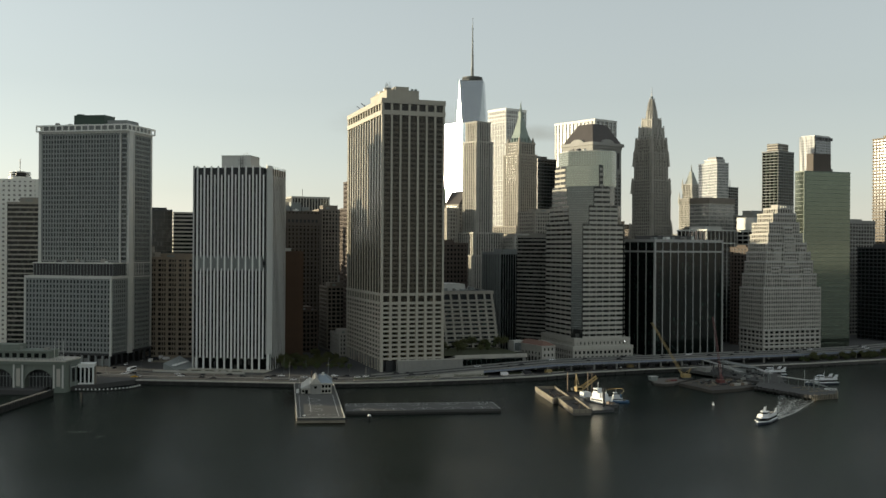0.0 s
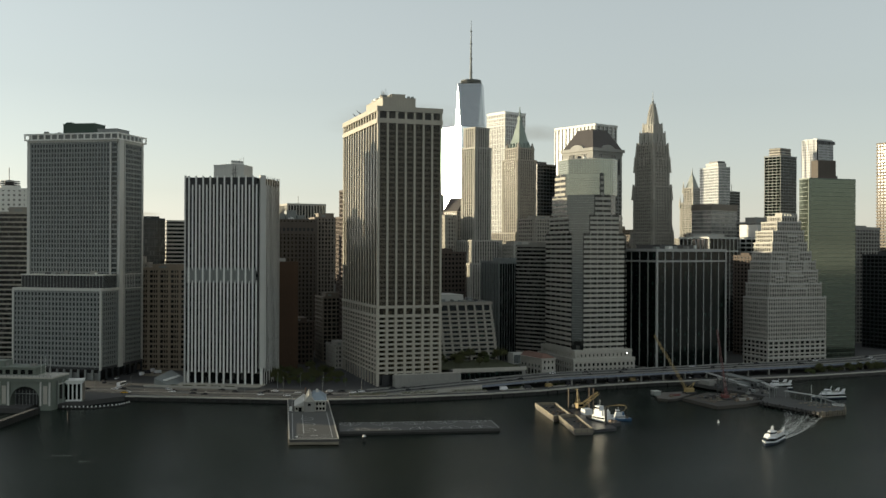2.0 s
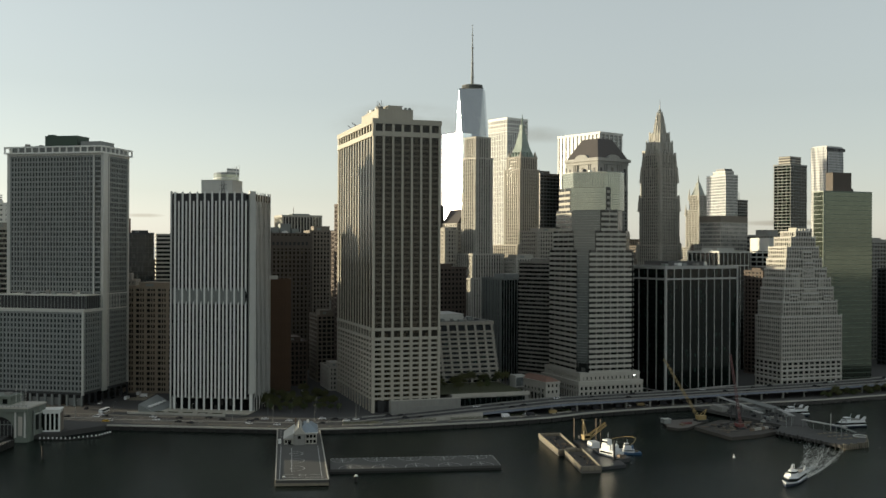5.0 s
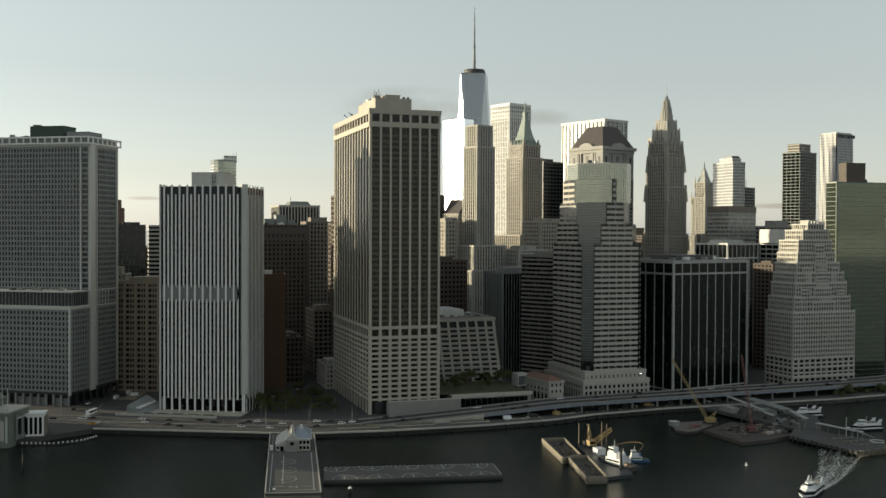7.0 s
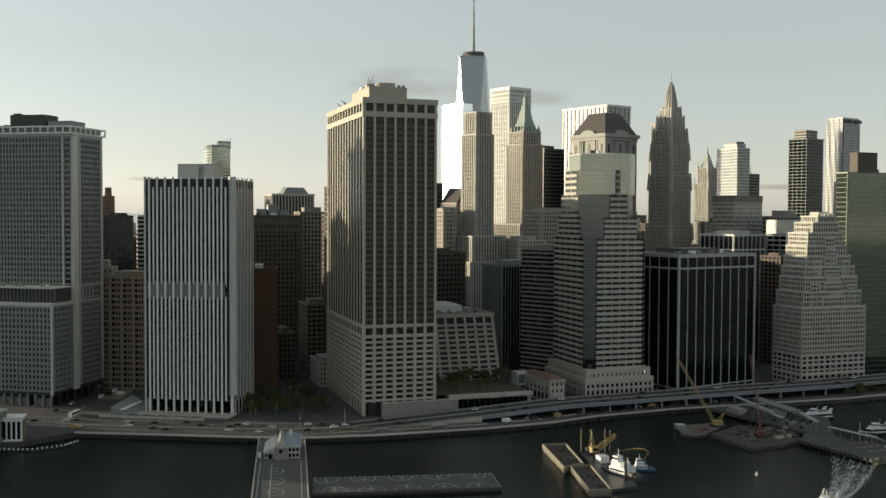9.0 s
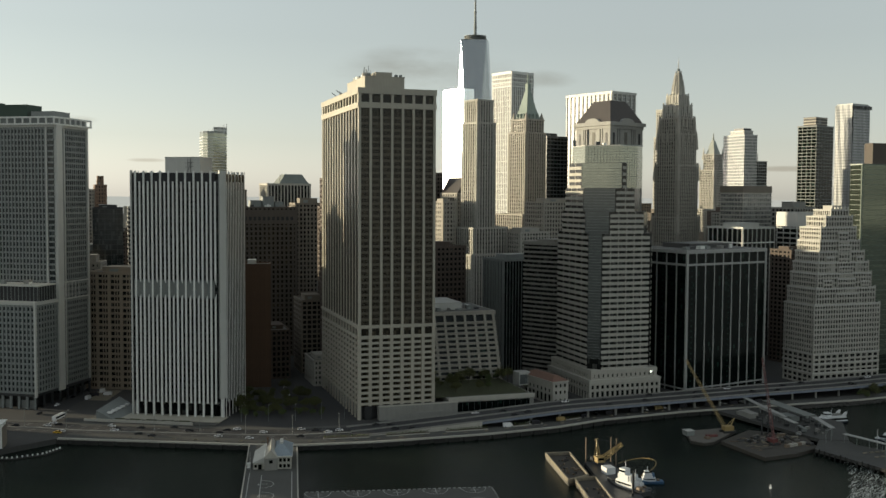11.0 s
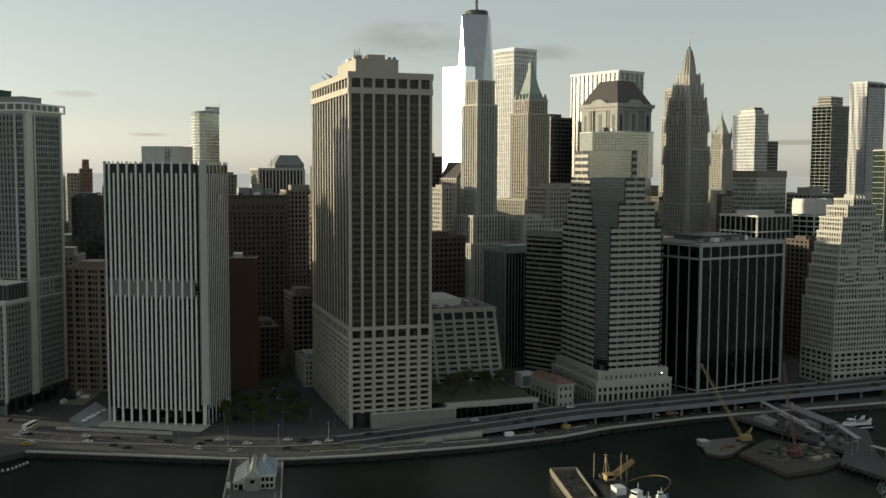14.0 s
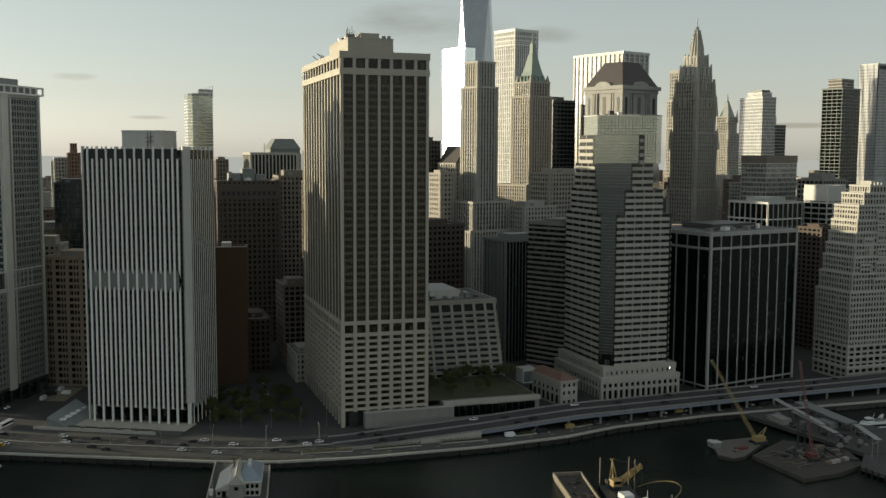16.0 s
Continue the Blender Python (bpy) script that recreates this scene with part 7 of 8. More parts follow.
def ferry(x, y, a, label):
    b = thing("ferry_boat", *river(x, y), 0, a + TURNED, label, "ferry", "passenger ferries")
    b.matrix_basis = b.matrix_basis @ Matrix.Diagonal((0.95, 0.92, 0.8, 1.0))
    L = 26.0
    under("hull", hull_mesh("hull", L, 8.4, 1.9, 0.4, "boat_white", 0.8), b)
    under("boot_stripe", hull_mesh("boot_stripe", L + 0.1, 8.75, 1.45, 0.4, "navy", 0.4), b)
    v0 = [(-L / 2 + 1, -3.9), (L / 2 - 7, -3.9), (L / 2 - 2.5, 0), (L / 2 - 7, 3.9), (-L / 2 + 1, 3.9)]
    v1 = [(-L / 2 + 1, -3.7), (L / 2 - 10, -3.7), (L / 2 - 6.5, 0), (L / 2 - 10, 3.7), (-L / 2 + 1, 3.7)]
    cabin = prism("main_cabin", b, v0, 1.9, 4.7, "boat_white", v1)
    band = prism("window_band", b, grown(v0, 0.07), 2.5, 4.0, "g_black", grown([(p[0] * 0.65 + q[0] * 0.35, p[1] * 0.65 + q[1] * 0.35) for p, q in zip(v0, v1)], 0.07))
    nest(band, cabin)
    prism("upper_deck", b, [(-L / 2 + 1.5, -3.6), (L / 2 - 10.5, -3.6), (L / 2 - 9, 0), (L / 2 - 10.5, 3.6), (-L / 2 + 1.5, 3.6)], 4.7, 5.7, "boat_white")
    bridge = prism("wheelhouse", b, [(-1.5, -2.6), (3.2, -2.2), (4.4, 0), (3.2, 2.2), (-1.5, 2.6)], 5.7, 8.0, "boat_white", [(-1.5, -2.3), (2.0, -1.9), (2.8, 0), (2.0, 1.9), (-1.5, 2.3)])
    panes = prism("wheelhouse_glass", b, [(-1.0, -2.58), (3.15, -2.15), (4.2, 0), (3.15, 2.15), (-1.0, 2.58)], 6.6, 7.4, "g_black", [(-1.0, -2.52), (2.75, -2.05), (3.6, 0), (2.75, 2.05), (-1.0, 2.52)])
    nest(panes, bridge)
    rod("mast", b, (-2.2, 0, 7.8), (-3.4, 0, 11), 0.2, "boat_white", 6, 0.1)
    for s in (-1, 1):
        prism("stern_fin", b, rect(-L / 2 + 1.5, -L / 2 + 5, s * 3.4 - 0.3, s * 3.4 + 0.3), 5.6, 8.6, "boat_white", rect(-L / 2 + 0.4, -L / 2 + 2.4, s * 3.4 - 0.2, s * 3.4 + 0.2))
    for i in range(6):
        box("deck_bench", b, -10 + i * 1.6, -9.3 + i * 1.6, -3, 3, 5.7, 6.3, "conc_grey")
    return b


ferry(474, 654, 178, "white passenger ferry with dark windows moored at the pier")
ferry(481, 605, 176, "white and blue passenger ferry moored at the pier end")
HEAD = math.degrees(math.atan2(-18.0, -23.0))
ferry(345, 480, HEAD, "white passenger ferry under way with a foaming wake")


def foam():
    m, n, l, p = mat_base("foam")
    p.inputs["Base Color"].default_value = (0.42, 0.44, 0.43, 1)
    p.inputs["Roughness"].default_value = 0.7
    M["foam"] = m
    w = thing("wake", *river(0, 0), 0, TURNED, "streaky white wake fanning out behind the ferry", "wake", kind="stuff")
    rr = random.Random(9)
    v, f = [], []
    d = Vector((math.cos(radians(HEAD)), math.sin(radians(HEAD)), 0))
    s = Vector((-d.y, d.x, 0))
    lanes = [rr.uniform(-1, 1) for _ in range(9)] + [-0.95, 0.95, 0.9]
    for i in range(3400):
        u = rr.random() ** 1.15 * 108
        half = 3.2 + u * 0.085
        off = half * (rr.choice(lanes) + rr.gauss(0, 0.09) if rr.random() < 0.45 else rr.uniform(-1, 1))
        if rr.random() < u / 150:
            continue
        bend = s * (u * u * 0.0011)
        c = Vector((345, 480, 0.02)) - d * (9 + u) + s * off - bend
        c.z = 0.03 + rr.random() * 0.05 + (0.25 * rr.random() if u < 20 else 0)
        long, wide = rr.uniform(0.6, 3.8), rr.uniform(0.03, 0.11)
        t = rr.gauss(0, 0.12)
        ax = d * math.cos(t) + s * math.sin(t)
        sx = Vector((-ax.y, ax.x, 0))
        n0 = len(v)
        for p, q in ((-1, -0.2), (-0.3, -1), (0.6, -0.7), (1, 0.3), (0.2, 1), (-0.7, 0.6)):
            w2 = c + ax * long * p * rr.uniform(0.7, 1.1) + sx * wide * q * rr.uniform(0.6, 1.2)
            v.append((w2.x, w2.y, c.z))
        f.append(tuple(range(n0, n0 + 6)))
    # thin stray streaks near the shore and pier
    for (x0, y0, x1, y1) in ((445, 540, 520, 556), (-8, 535, -3, 534), (-20, 552, -12, 551)):
        for k in range(26):
            u = rr.random()
            r = rr.uniform(0.06, 0.2)
            x, y = x0 + (x1 - x0) * u + rr.gauss(0, 1.2), y0 + (y1 - y0) * u + rr.gauss(0, 0.6)
            n0 = len(v)
            v += [(x - r * 2, y - r, 0.03), (x + r * 2, y - r * 0.6, 0.03), (x + r * 1.6, y + r * 0.7, 0.03), (x - r, y + r, 0.03)]
            f.append((n0, n0 + 1, n0 + 2, n0 + 3))
    under("foam_patches", mesh_from("foam_patches", v, f, "foam"), w)


foam()


def hopper_barge(quad, label, load):
    b = thing("barge", *river(0, 0), 0, TURNED, label, "barge", "work barges")
    prism("hull", b, quad, -0.8, 2.0, "barge")
    for i in range(4):
        p, q = quad[i], quad[(i + 1) % 4]
        a = math.degrees(math.atan2(q[1] - p[1], q[0] - p[0]))
        l = math.hypot(q[0] - p[0], q[1] - p[1])
        under("coaming", box_data(l, 0.7, 2.3, "wood_lit", "coaming"), b, ((p[0] + q[0]) / 2, (p[1] + q[1]) / 2, 1.4), a)
        n = max(2, int(l / 3.2))
        for k in range(n + 1):
            u = k / n
            under("coaming_rib", box_data(0.3, 1.0, 2.0, "barge", "coaming_rib"), b, (p[0] + (q[0] - p[0]) * u, p[1] + (q[1] - p[1]) * u, 1.2), a)
    prism("hold_floor", b, grown(quad, -0.5), 2.0, 2.03, "deck_steel")
    rr = random.Random(int(quad[0][0]))
    cx, cy = sum(p[0] for p in quad) / 4, sum(p[1] for p in quad) / 4
    for i in range(load):
        u, w = rr.uniform(-0.36, 0.36), rr.uniform(-0.3, 0.3)
        ex, ey = (quad[1][0] - quad[0][0], quad[1][1] - quad[0][1]), (quad[3][0] - quad[0][0], quad[3][1] - quad[0][1])
        s = rr.uniform(0.6, 1.9)
        o = under("scrap_piece", box_data(round(s, 1), 0.7, 0.8, "steel_rust" if i % 3 else "dark_metal", "scrap_piece"), b, (cx + ex[0] * u + ey[0] * w, cy + ex[1] * u + ey[1] * w, 2.0), rr.uniform(0, 180))


hopper_barge([(258.5, 572), (271.5, 577), (281, 620), (268, 622)], "open timber-sided hopper barge with scrap aboard", 26)
hopper_barge([(252, 529), (262.5, 527.5), (273.5, 573), (262.5, 573.5)], "empty timber-sided hopper barge lying alongside", 12)


def lattice(parent, p, q, w, n, mat, r=0.14):
    """A four-legged lattice boom from p to q, as chords and diagonals."""
    p, q = Vector(p), Vector(q)
    rot = (q - p).to_track_quat("Z", "Y")
    def at(u, i, j):
        s = w * (1 - 0.35 * u)
        return p + (q - p) * u + rot @ Vector((s * (i - 0.5), s * (j - 0.5), 0))
    boom = rod("boom", parent, at(0, 0, 0), at(1, 0, 0), r, mat, 4)
    parent = boom
    for i, j in ((0, 1), (1, 0), (1, 1)):
        rod("boom_chord", parent, at(0, i, j), at(1, i, j), r, mat, 4)
    for k in range(n):
        u0, u1 = k / n, (k + 1) / n
        rod("boom_brace", parent, at(u0, 0, 0), at(u1, 1, 0), r * 0.6, mat, 4)
        rod("boom_brace", parent, at(u0, 0, 1), at(u1, 1, 1), r * 0.6, mat, 4)
        rod("boom_brace", parent, at(u0, 0, 0), at(u1, 0, 1), r * 0.6, mat, 4)
        rod("boom_brace", parent, at(u0, 1, 0), at(u1, 1, 1), r * 0.6, mat, 4)


def dredger():
    b = thing("crane_barge", *river(0, 0), 0, TURNED, "black deck barge carrying a yellow dredging crane", "crane barge")
    q = [(266, 533), (281, 535), (297, 601), (283, 606)]
    prism("hull", b, q, -0.8, 1.5, "dark_metal")
    prism("deck", b, grown(q, -0.4), 1.5, 1.6, "dark_metal")
    for x, y in ((279, 545), (281.5, 549)):
        rod("spud", b, (x, y, -3), (x, y, 12), 0.5, "black", 6)
    box("deck_house", b, 283, 288, 580, 586, 1.6, 5.0, "boat_white")
    box("deck_winch", b, 279, 283, 566, 571, 1.6, 3.4, "dark_metal")
    box("turntable", b, 287.0, 290.6, 598, 601.6, 1.6, 3.0, "dark_metal")
    cab = box("crane_cab", b, 286.4, 290.8, 597, 602, 3.0, 5.8, "yellow")
    nest(box("cab_window", b, 286.9, 290.3, 596.94, 597.02, 4.2, 5.4, "g_black"), cab)
    box("counterweight", b, 285.6, 287.2, 601.2, 604.0, 3.0, 4.8, "dark_metal")
    # tapering lattice boom and the raking gallows frame that holds it
    lattice(b, (289.5, 598, 4.6), (300.0, 596, 12.4), 2.4, 7, "yellow", 0.2)
    for x in (287.4, 289.6):
        rod("gallows_leg", b, (x, 600, 5.2), (288.4, 602.6, 14.2), 0.2, "yellow", 5)
        rod("gallows_leg", b, (x, 603.4, 3.4), (288.4, 602.6, 14.2), 0.16, "yellow", 5)
    rod("gallows_head", b, (287.4, 602.6, 14.2), (289.4, 602.6, 14.2), 0.26, "yellow", 6)
    rod("boom_stay", b, (288.4, 602.6, 14.2), (300, 596, 12.4), 0.1, "dark_metal", 4)
    rod("hoist_rope", b, (300, 596, 12.4), (300, 596, 3.0), 0.08, "dark_metal", 4)
    for k in range(5):
        rod("deck_drum", b, (281 + k * 1.2, 560 - k * 3.0, 2.2), (282.4 + k * 1.2, 560 - k * 3.0, 2.2), 0.6, "steel_rust", 8)
    for x, y in ((283, 604), (296, 601), (297, 597)):
        rod("spud", b, (x, y, -3), (x, y, 15), 0.35, "steel_rust", 6)
    v = []
    for i in range(14):
        t = math.pi * i / 13
        v.append((300 + 14 * math.sin(t), 588 - 12 * math.cos(t), 1.0 + 4 * math.sin(t)))
    for p, r in zip(v, v[1:]):
        rod("hose", b, p, r, 0.15, "yellow", 5)
    return b


def tug(x, y, a, s, blue, label):
    b = thing("tugboat", *river(x, y), 0, a + TURNED, label, "tugboat", "tugboats")
    L = 20 * s
    under("hull", hull_mesh("hull", L, 6.5 * s, 1.8 * s, 0.35, "boat_blue" if blue else "dark_metal", 1.0), b)
    box("deck_house", b, -L * 0.22, L * 0.22, -2.1 * s, 2.1 * s, 1.8 * s, 4.4 * s, "boat_white")
    box("upper_house", b, -L * 0.1, L * 0.18, -1.8 * s, 1.8 * s, 4.4 * s, 6.6 * s, "boat_white")
    bridge = box("wheelhouse", b, 0, L * 0.16, -1.5 * s, 1.5 * s, 6.6 * s, 8.8 * s, "boat_white")
    nest(box("wheelhouse_glass", b, 0.02, L * 0.16 + 0.05, -1.55 * s, 1.55 * s, 7.4 * s, 8.2 * s, "g_black"), bridge)
    box("house_windows", b, -L * 0.2, L * 0.2, -2.14 * s, 2.14 * s, 2.8 * s, 3.5 * s, "g_black")
    for k in (-1, 1):
        rod("funnel", b, (-L * 0.16, k * 1.3 * s, 4.4 * s), (-L * 0.16, k * 1.3 * s, 7.2 * s), 0.5 * s, "boat_blue" if blue else "boat_white", 8)
    rod("mast", b, (L * 0.05, 0, 8.8 * s), (L * 0.05, 0, 12 * s), 0.12, "boat_white", 5)
    box("tow_winch", b, -L * 0.38, -L * 0.28, -1 * s, 1 * s, 1.8 * s, 3.0 * s, "steel_rust")


dredger()
tug(283, 558, 108, 1.2, False, "white pushing tug alongside the dredging barge")
tug(289, 560, 112, 0.75, False, "small white tug lashed to the dredging barge")
tug(299, 566, 165, 0.72, True, "small white and blue tug near the barges")


def crane_barges():
    b = thing("crane_barge", *river(0, 0), 0, TURNED, "low barge carrying a long yellow lattice crane", "crane barge")
    q = [(361.5, 630), (366, 623), (373, 624), (402, 645.5), (396, 653), (371, 652)]
    prism("hull", b, q, -0.8, 1.5, "deck_steel")
    prism("deck", b, grown(q, -0.5), 1.5, 1.8, "barge")
    box("deck_house", b, 365, 370, 640, 645, 1.8, 4.6, "alu_grey")
    box("deck_house_roof", b, 364.7, 370.3, 639.7, 645.3, 4.6, 4.8, "alu_pale")
    box("container", b, 375, 382, 634, 636.4, 1.8, 3.0, "red")
    box("container", b, 368, 370.5, 647, 650, 1.8, 3.6, "white")
    box("fuel_tank", b, 372, 374.5, 630, 633, 1.8, 3.0, "steel_rust")
    box("crane_cab", b, 391, 397, 640.5, 644.5, 3.0, 5.6, "yellow")
    box("crawler", b, 390, 398, 639.6, 641, 1.8, 3.0, "dark_metal")
    box("crawler", b, 390, 398, 644.2, 645.6, 1.8, 3.0, "dark_metal")
    lattice(b, (392, 642.5, 4.6), (384, 674, 40.5), 1.5, 14, "yellow", 0.13)
    rod("gantry", b, (396, 642.5, 5.4), (399, 643.5, 9.6), 0.35, "yellow", 5)
    rod("gantry", b, (392.5, 642.5, 5.4), (399, 643.5, 9.6), 0.2, "yellow", 5)
    rod("boom_stay", b, (399, 643.5, 9.6), (384, 674, 40.5), 0.07, "dark_metal", 4)
    rod("hoist_rope", b, (384, 674, 40.5), (384, 674, 8), 0.07, "dark_metal", 4)
    e = thing("work_barge", *river(0, 0), 0, TURNED, "broad flat work barge with a red crane and stacked gear", "work barge")
    q = [(377.5, 624), (379.6, 585.3), (402, 588), (422, 596), (431, 620), (409, 643)]
    prism("hull", e, q, -0.8, 1.9, "deck_steel")
    prism("deck", e, grown(q, -0.6), 1.9, 2.0, "deck_steel")
    rr = random.Random(14)
    for i in range(64):
        x = rr.uniform(391, 423)
        y = rr.uniform(614 - (x - 391) * 0.45, min(630, 618 + (x - 391)))
        w, d, h = rr.uniform(0.8, 5), rr.uniform(0.5, 2.2), rr.uniform(0.3, 1.5)
        box("deck_gear", e, x - w / 2, x + w / 2, y - d / 2, y + d / 2, 2.0, 2.0 + h, rr.choice(["dark_metal", "wood_lit", "deck_steel", "dark_metal", "barge", "steel_rust", "deck_steel"]), rz=rr.uniform(0, 90))
    for i in range(5):
        box("white_tank", e, 403.5 + 3.2 * i, 405.9 + 3.2 * i, 599.5 + i * 0.8, 601.6 + i * 0.8, 2.0, 3.6, "limestone_pale" if i % 3 else "steel_rust")
    box("crane_cab", e, 400, 403.6, 607.6, 612.4, 3.2, 5.2, "red")
    for x in (399.6, 404):
        for y0, y1 in ((605.5, 609.5), (614.5, 610.5)):
            rod("gantry_leg", e, (x, y0, 2.6), (402, y1, 9.0), 0.16, "red", 5)
    rod("gantry_head", e, (401.4, 609, 9.0), (402.6, 611, 9.0), 0.3, "red", 5)
    box("crawler", e, 398.5, 404.5, 606, 607.4, 2.0, 3.2, "dark_metal")
    box("crawler", e, 398.5, 404.5, 612.6, 614, 2.0, 3.2, "dark_metal")
    lattice(e, (402, 609, 5), (411, 634, 47), 1.3, 16, "red", 0.1)
    rod("boom_stay", e, (400, 608, 7), (411, 634, 47), 0.06, "dark_metal", 4)
    for i in range(46):
        x, y = rr.uniform(384, 418), rr.uniform(598, 626)
        l, a = rr.uniform(2, 8), rr.uniform(0, 3.14)
        rod("deck_pipe", e, (x, y, 2.2 + 0.1 * (i % 4)), (x + l * math.cos(a), min(628, y + l * 0.4 * math.sin(a)), 2.2 + 0.1 * (i % 4)), rr.uniform(0.12, 0.3), rr.choice(["dark_metal", "steel_rust", "wood_lit", "barge"]), 5)
    for x, y in ((409, 630), (411, 633), (413, 630), (416, 634), (418, 632)):
        rod("steel_pile_post", e, (x, y, -2), (x, y, 13), 0.4, "dark_metal", 6)


crane_barges()


def ferry_pier():
    b = thing("ferry_pier", *river(0, 0), 0, TURNED, "grey ferry pier with long white canopies", "pier")
    q = [(418, 690), (432, 607), (446, 600), (474, 640), (466, 690)]
    prism("deck", b, q, 1.2, 3.2, "pier_deck")
    f = [(415, 590), (424, 541), (445, 544), (459, 562), (443, 592), (446, 601), (432, 608)]
    prism("deck", b, f, 1.2, 3.0, "pier_deck")
    for i in range(15):
        u = i / 14
        for p, r in (((414.5, 590), (423.5, 541)), ((424, 540.6), (445, 543.6)), ((445.6, 544), (459.5, 562))):
            x, y = p[0] + (r[0] - p[0]) * u, p[1] + (r[1] - p[1]) * u
            # sunlight on the end posts is put into their paler timber colour
            rod("fender_post", b, (x, y, -3), (x + 0.1 * (i % 3 - 1), y, 2.7 + 0.35 * ((i * 7) % 4)), 0.34 + 0.05 * (i % 3), "wood_lit" if p[0] > 420 else "wood_dark", 6)
    def canopy(p, r, w, h=4.5):
        a = math.degrees(math.atan2(r[1] - p[1], r[0] - p[0]))
        l = math.hypot(r[0] - p[0], r[1] - p[1])
        c = ((p[0] + r[0]) / 2, (p[1] + r[1]) / 2)
        under("canopy", box_data(round(l, 1), w, 0.35, "panel_grey" if w > 5 else "rib_grey", "canopy"), b, (*c, 3.2 + h), a)
        n = max(2, int(l / 7))
        for i in range(n + 1):
            u = i / n
            x, y = p[0] + (r[0] - p[0]) * u, p[1] + (r[1] - p[1]) * u
            rod("canopy_post", b, (x, y, 3.0), (x, y, 3.2 + h), 0.14, "alu_grey", 5)
    canopy((446, 702), (436, 645), 3.2)
    canopy((455, 690), (452, 642), 8.0, 4.8)
    canopy((440, 676), (434, 632), 3.0, 3.6)
    canopy((453, 640), (444, 612), 3.2)
    canopy((441, 598), (448, 566), 3.2)
    box("ticket_booth", b, 444, 450, 650, 662, 3.2, 6.2, "alu_grey")
    box("ticket_booth", b, 424, 430, 664, 676, 3.2, 6.4, "conc_grey")
    rr = random.Random(4)
    for i in range(34):
        x, y = rr.uniform(424, 460), rr.uniform(616, 686)
        w, d, h = rr.uniform(1, 3), rr.uniform(1, 3), rr.uniform(0.8, 2.2)
        box("pier_kit", b, x - w / 2, x + w / 2, y - d / 2, y + d / 2, 3.2, 3.2 + h, rr.choice(["alu_grey", "conc_grey", "dark_metal", "dark_metal"]))
    ring = [(452 + 4.2 * math.cos(t * 0.5), 558 + 4.2 * math.sin(t * 0.5), 3.9) for t in range(0, 11)]
    for p, r in zip(ring, ring[1:]):
        rod("curved_rail", b, p, r, 0.22, "white", 5)
    rod("lamp_mast", b, (448, 580, 3), (448, 580, 14), 0.2, "alu_pale")
    for x, y in ((436, 560), (452, 575), (430, 600)):
        rod("gallows_post", b, (x, y, 3), (x, y, 10), 0.22, "alu_grey")
        rod("gallows_post", b, (x + 6, y + 3, 3), (x + 6, y + 3, 10), 0.22, "alu_grey")
        rod("gallows_beam", b, (x - 0.3, y, 10), (x + 6.3, y + 3, 10), 0.26, "alu_grey")
    for i in range(12):
        box("bench", b, 434 + (i % 4) * 4, 436.4 + (i % 4) * 4, 556 + (i // 4) * 9, 556.7 + (i // 4) * 9, 3.0, 3.6, "wood_lit")
    rod("gangway", b, (459, 570, 3.4), (468, 600, 2.6), 0.5, "alu_grey", 4)


ferry_pier()
for x, y in ((352, 541.5),):
    bo = thing("buoy", *river(x, y), 0, 0, "small white channel buoy floating in the river", "buoy", "buoys")
    rod("float", bo, (0, 0, -0.4), (0, 0, 0.5), 0.8, "boat_white", 10, 0.6)
    rod("topmark", bo, (0, 0, 0.6), (0, 0, 1.9), 0.35, "boat_white", 6, 0.15)


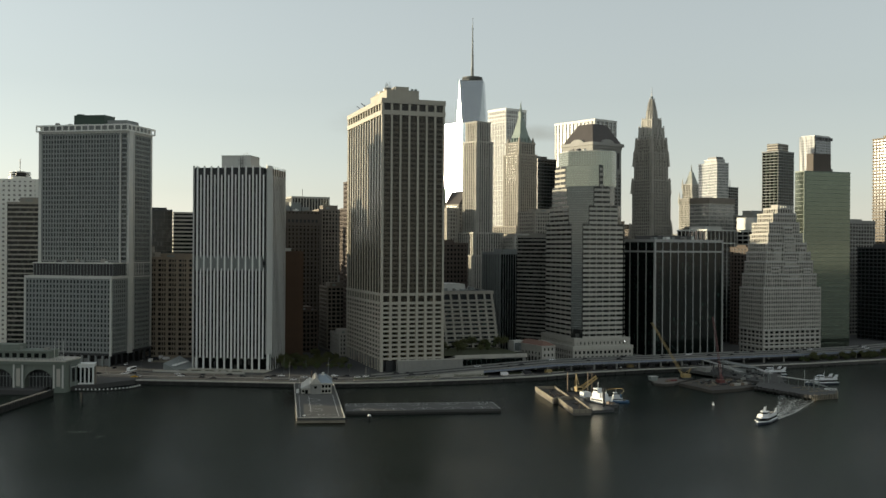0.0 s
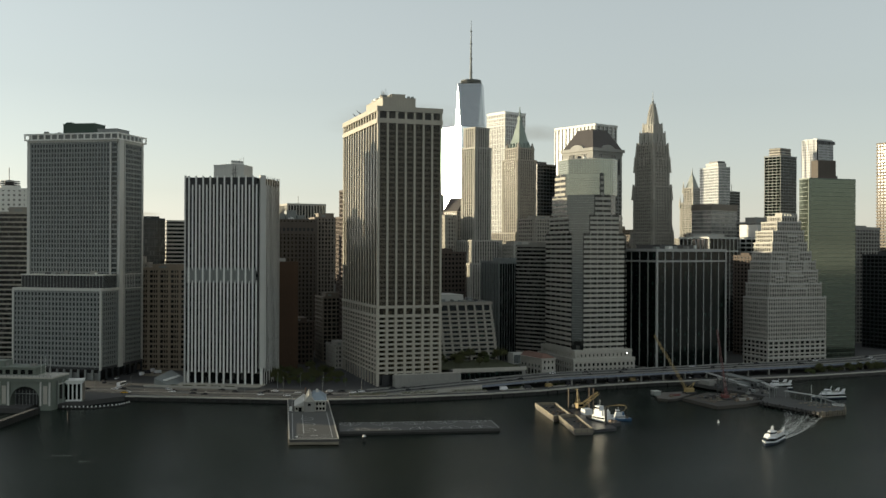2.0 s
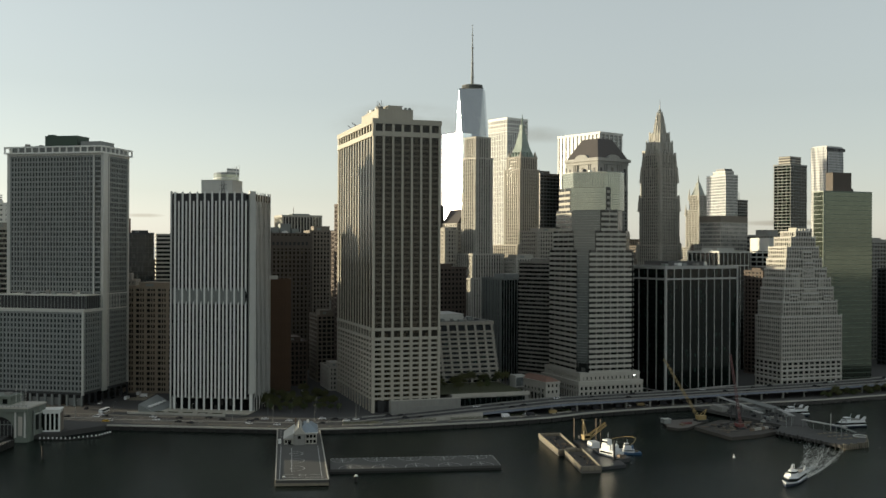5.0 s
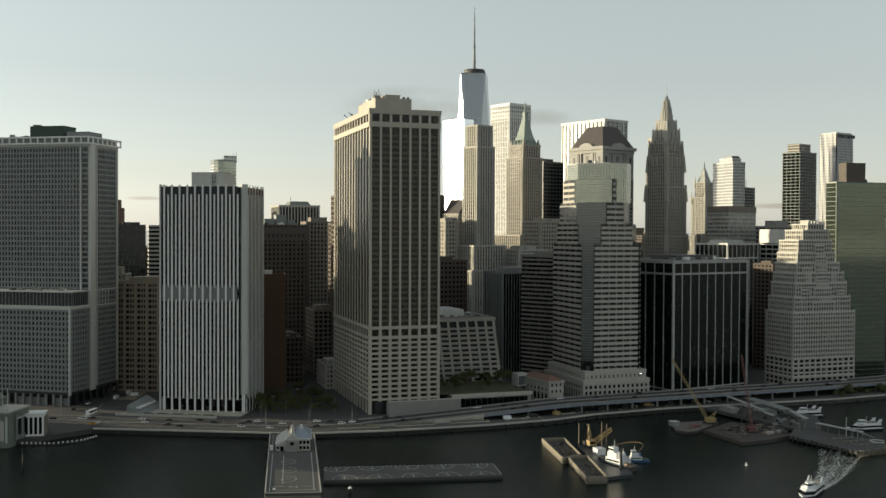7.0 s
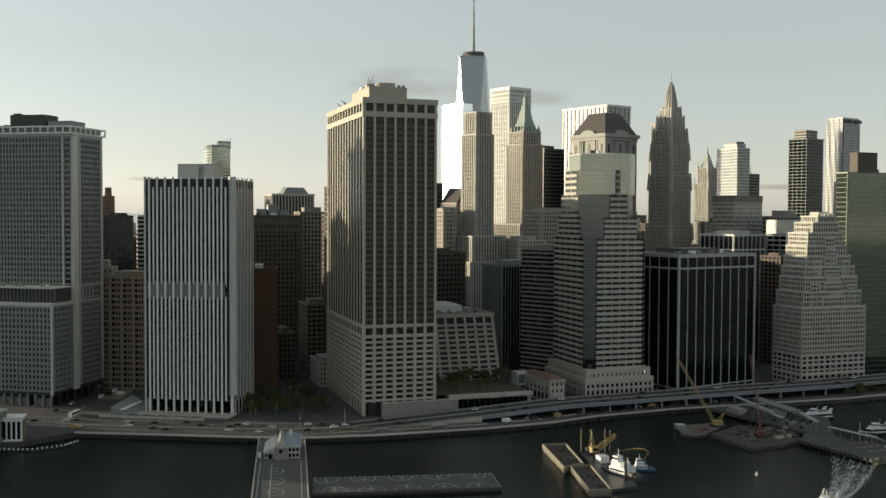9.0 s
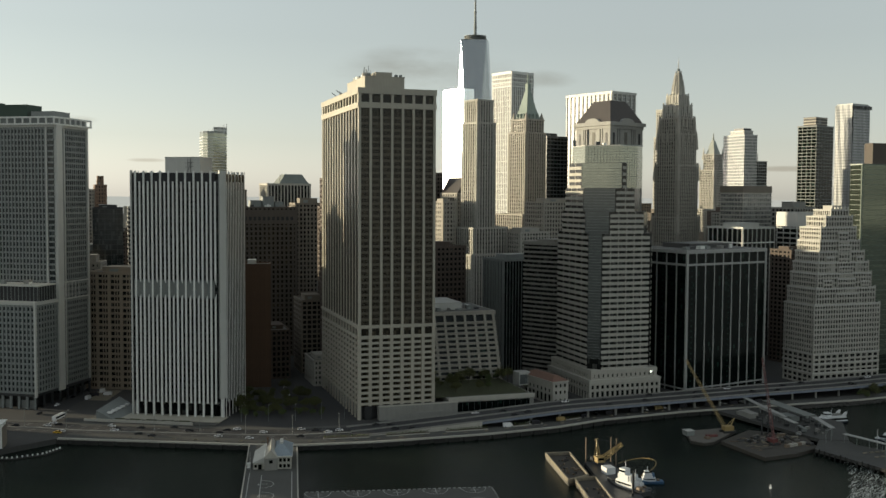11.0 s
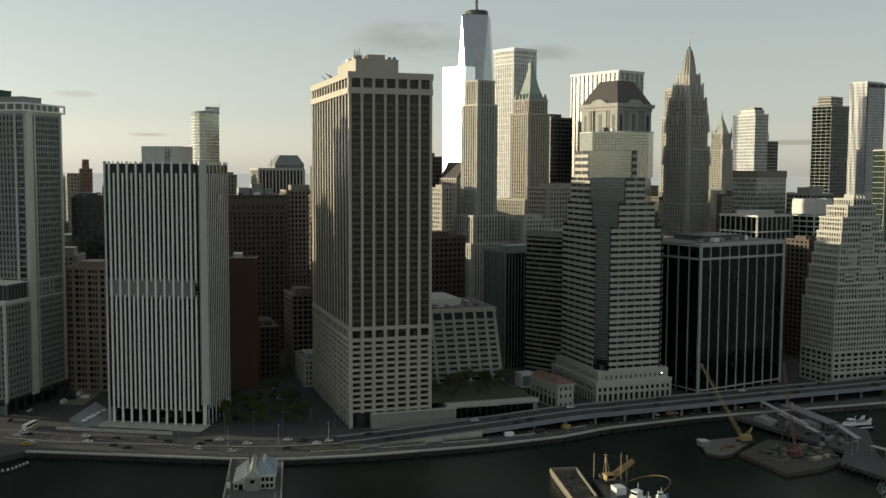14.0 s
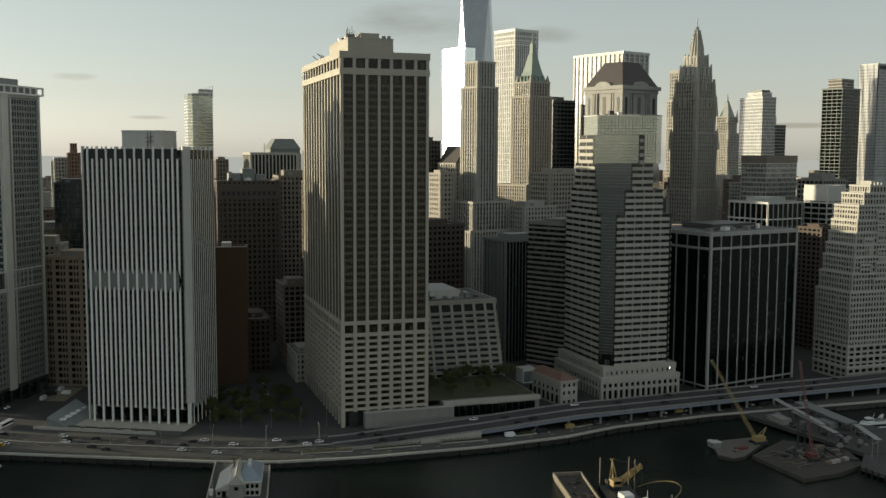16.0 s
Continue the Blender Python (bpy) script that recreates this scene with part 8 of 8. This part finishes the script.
# ---- lower city between and behind ----
def infill():
    rr = random.Random(77)
    walls = ["brick_tan", "brick_brown", "limestone", "conc_grey", "brick_red", "precast", "limestone_pale", "brick_dark"]
    names = {"brick_tan": "tan brick", "brick_brown": "brown brick", "limestone": "grey limestone", "conc_grey": "grey concrete", "brick_red": "red-brown brick", "precast": "tan concrete", "limestone_pale": "pale limestone", "brick_dark": "dark brick"}
    spots = [(225, 950, 64), (250, 1000, 72), (112, 935, 52), (150, 1050, 80), (90, 1000, 66), (300, 1000, 70), (320, 1060, 96), (260, 1090, 90), (100, 1100, 98), (420, 900, 60), (455, 930, 78),
             # (510, 870) is made this tall to shade the dark brick block beyond
             (490, 930, 92), (510, 870, 94), (660, 930, 62), (690, 960, 110), (740, 980, 100), (800, 1060, 112), (850, 1010, 96), (700, 1080, 120), (640, 1090, 128), (660, 1180, 118), (760, 1180, 120), (20, 935, 58), (-10, 980, 84), (60, 1180, 100),
             (130, 1220, 92), (220, 1240, 104), (300, 1220, 118), (390, 1230, 122), (440, 1300, 128), (560, 1260, 112), (720, 1330, 128), (940, 1130, 110), (-60, 1100, 96), (0, 1180, 96), (620, 820, 52), (660, 850, 66), (662, 800, 28)]
    # unseen blocks west of the view, added to keep low sun off the heliport
    spots += [(-262, 846, 46), (-262, 882, 46), (-335, 880, 56)]
    for x, y, h in spots:
        w, d = rr.uniform(22, 34), rr.uniform(22, 34)
        wall = rr.choice(walls)
        b = thing("midrise_building", x, y, GROUND_Z, rr.choice((0, 10, 19, 19)), names[wall] + " midrise block with regular punched windows", "building")
        nx, ny = max(4, round(w / 3.6)), max(4, round(d / 3.6))
        block(b, 0, w, 0, d, 0, h, "g_warm", wall, nx, ny, round(h / 3.8), 1.7, 0.35, 1.8, 0.3, 1.0, faces="fl", far=True)
        if rr.random() < 0.7:
            plant_room(b, w * 0.25, w * 0.6, d * 0.3, d * 0.7, h + 0.12, h + rr.uniform(3, 6), wall)
    far = thing("far_city", 0, 0, GROUND_Z, 0, "hazy crowd of low far city blocks", "buildings", kind="stuff")
    for mat in ("limestone", "brick_tan", "conc_grey"):
        v, f = [], []
        for i in range(760):
            x, y = rr.uniform(-1600, 2600), rr.uniform(1420, 4300)
            w, d, h = rr.uniform(15, 45), rr.uniform(15, 45), rr.uniform(14, 74) * (1.3 if rr.random() < 0.15 else 1)
            n0 = len(v)
            v += [(x, y, 0), (x + w, y, 0), (x + w, y + d, 0), (x, y + d, 0), (x, y, h), (x + w, y, h), (x + w, y + d, h), (x, y + d, h)]
            f += [tuple(n0 + k for k in q) for q in ((4, 5, 6, 7), (0, 1, 5, 4), (1, 2, 6, 5), (2, 3, 7, 6), (3, 0, 4, 7))]
        under("blocks", mesh_from("blocks", v, f, mat), far)


infill()
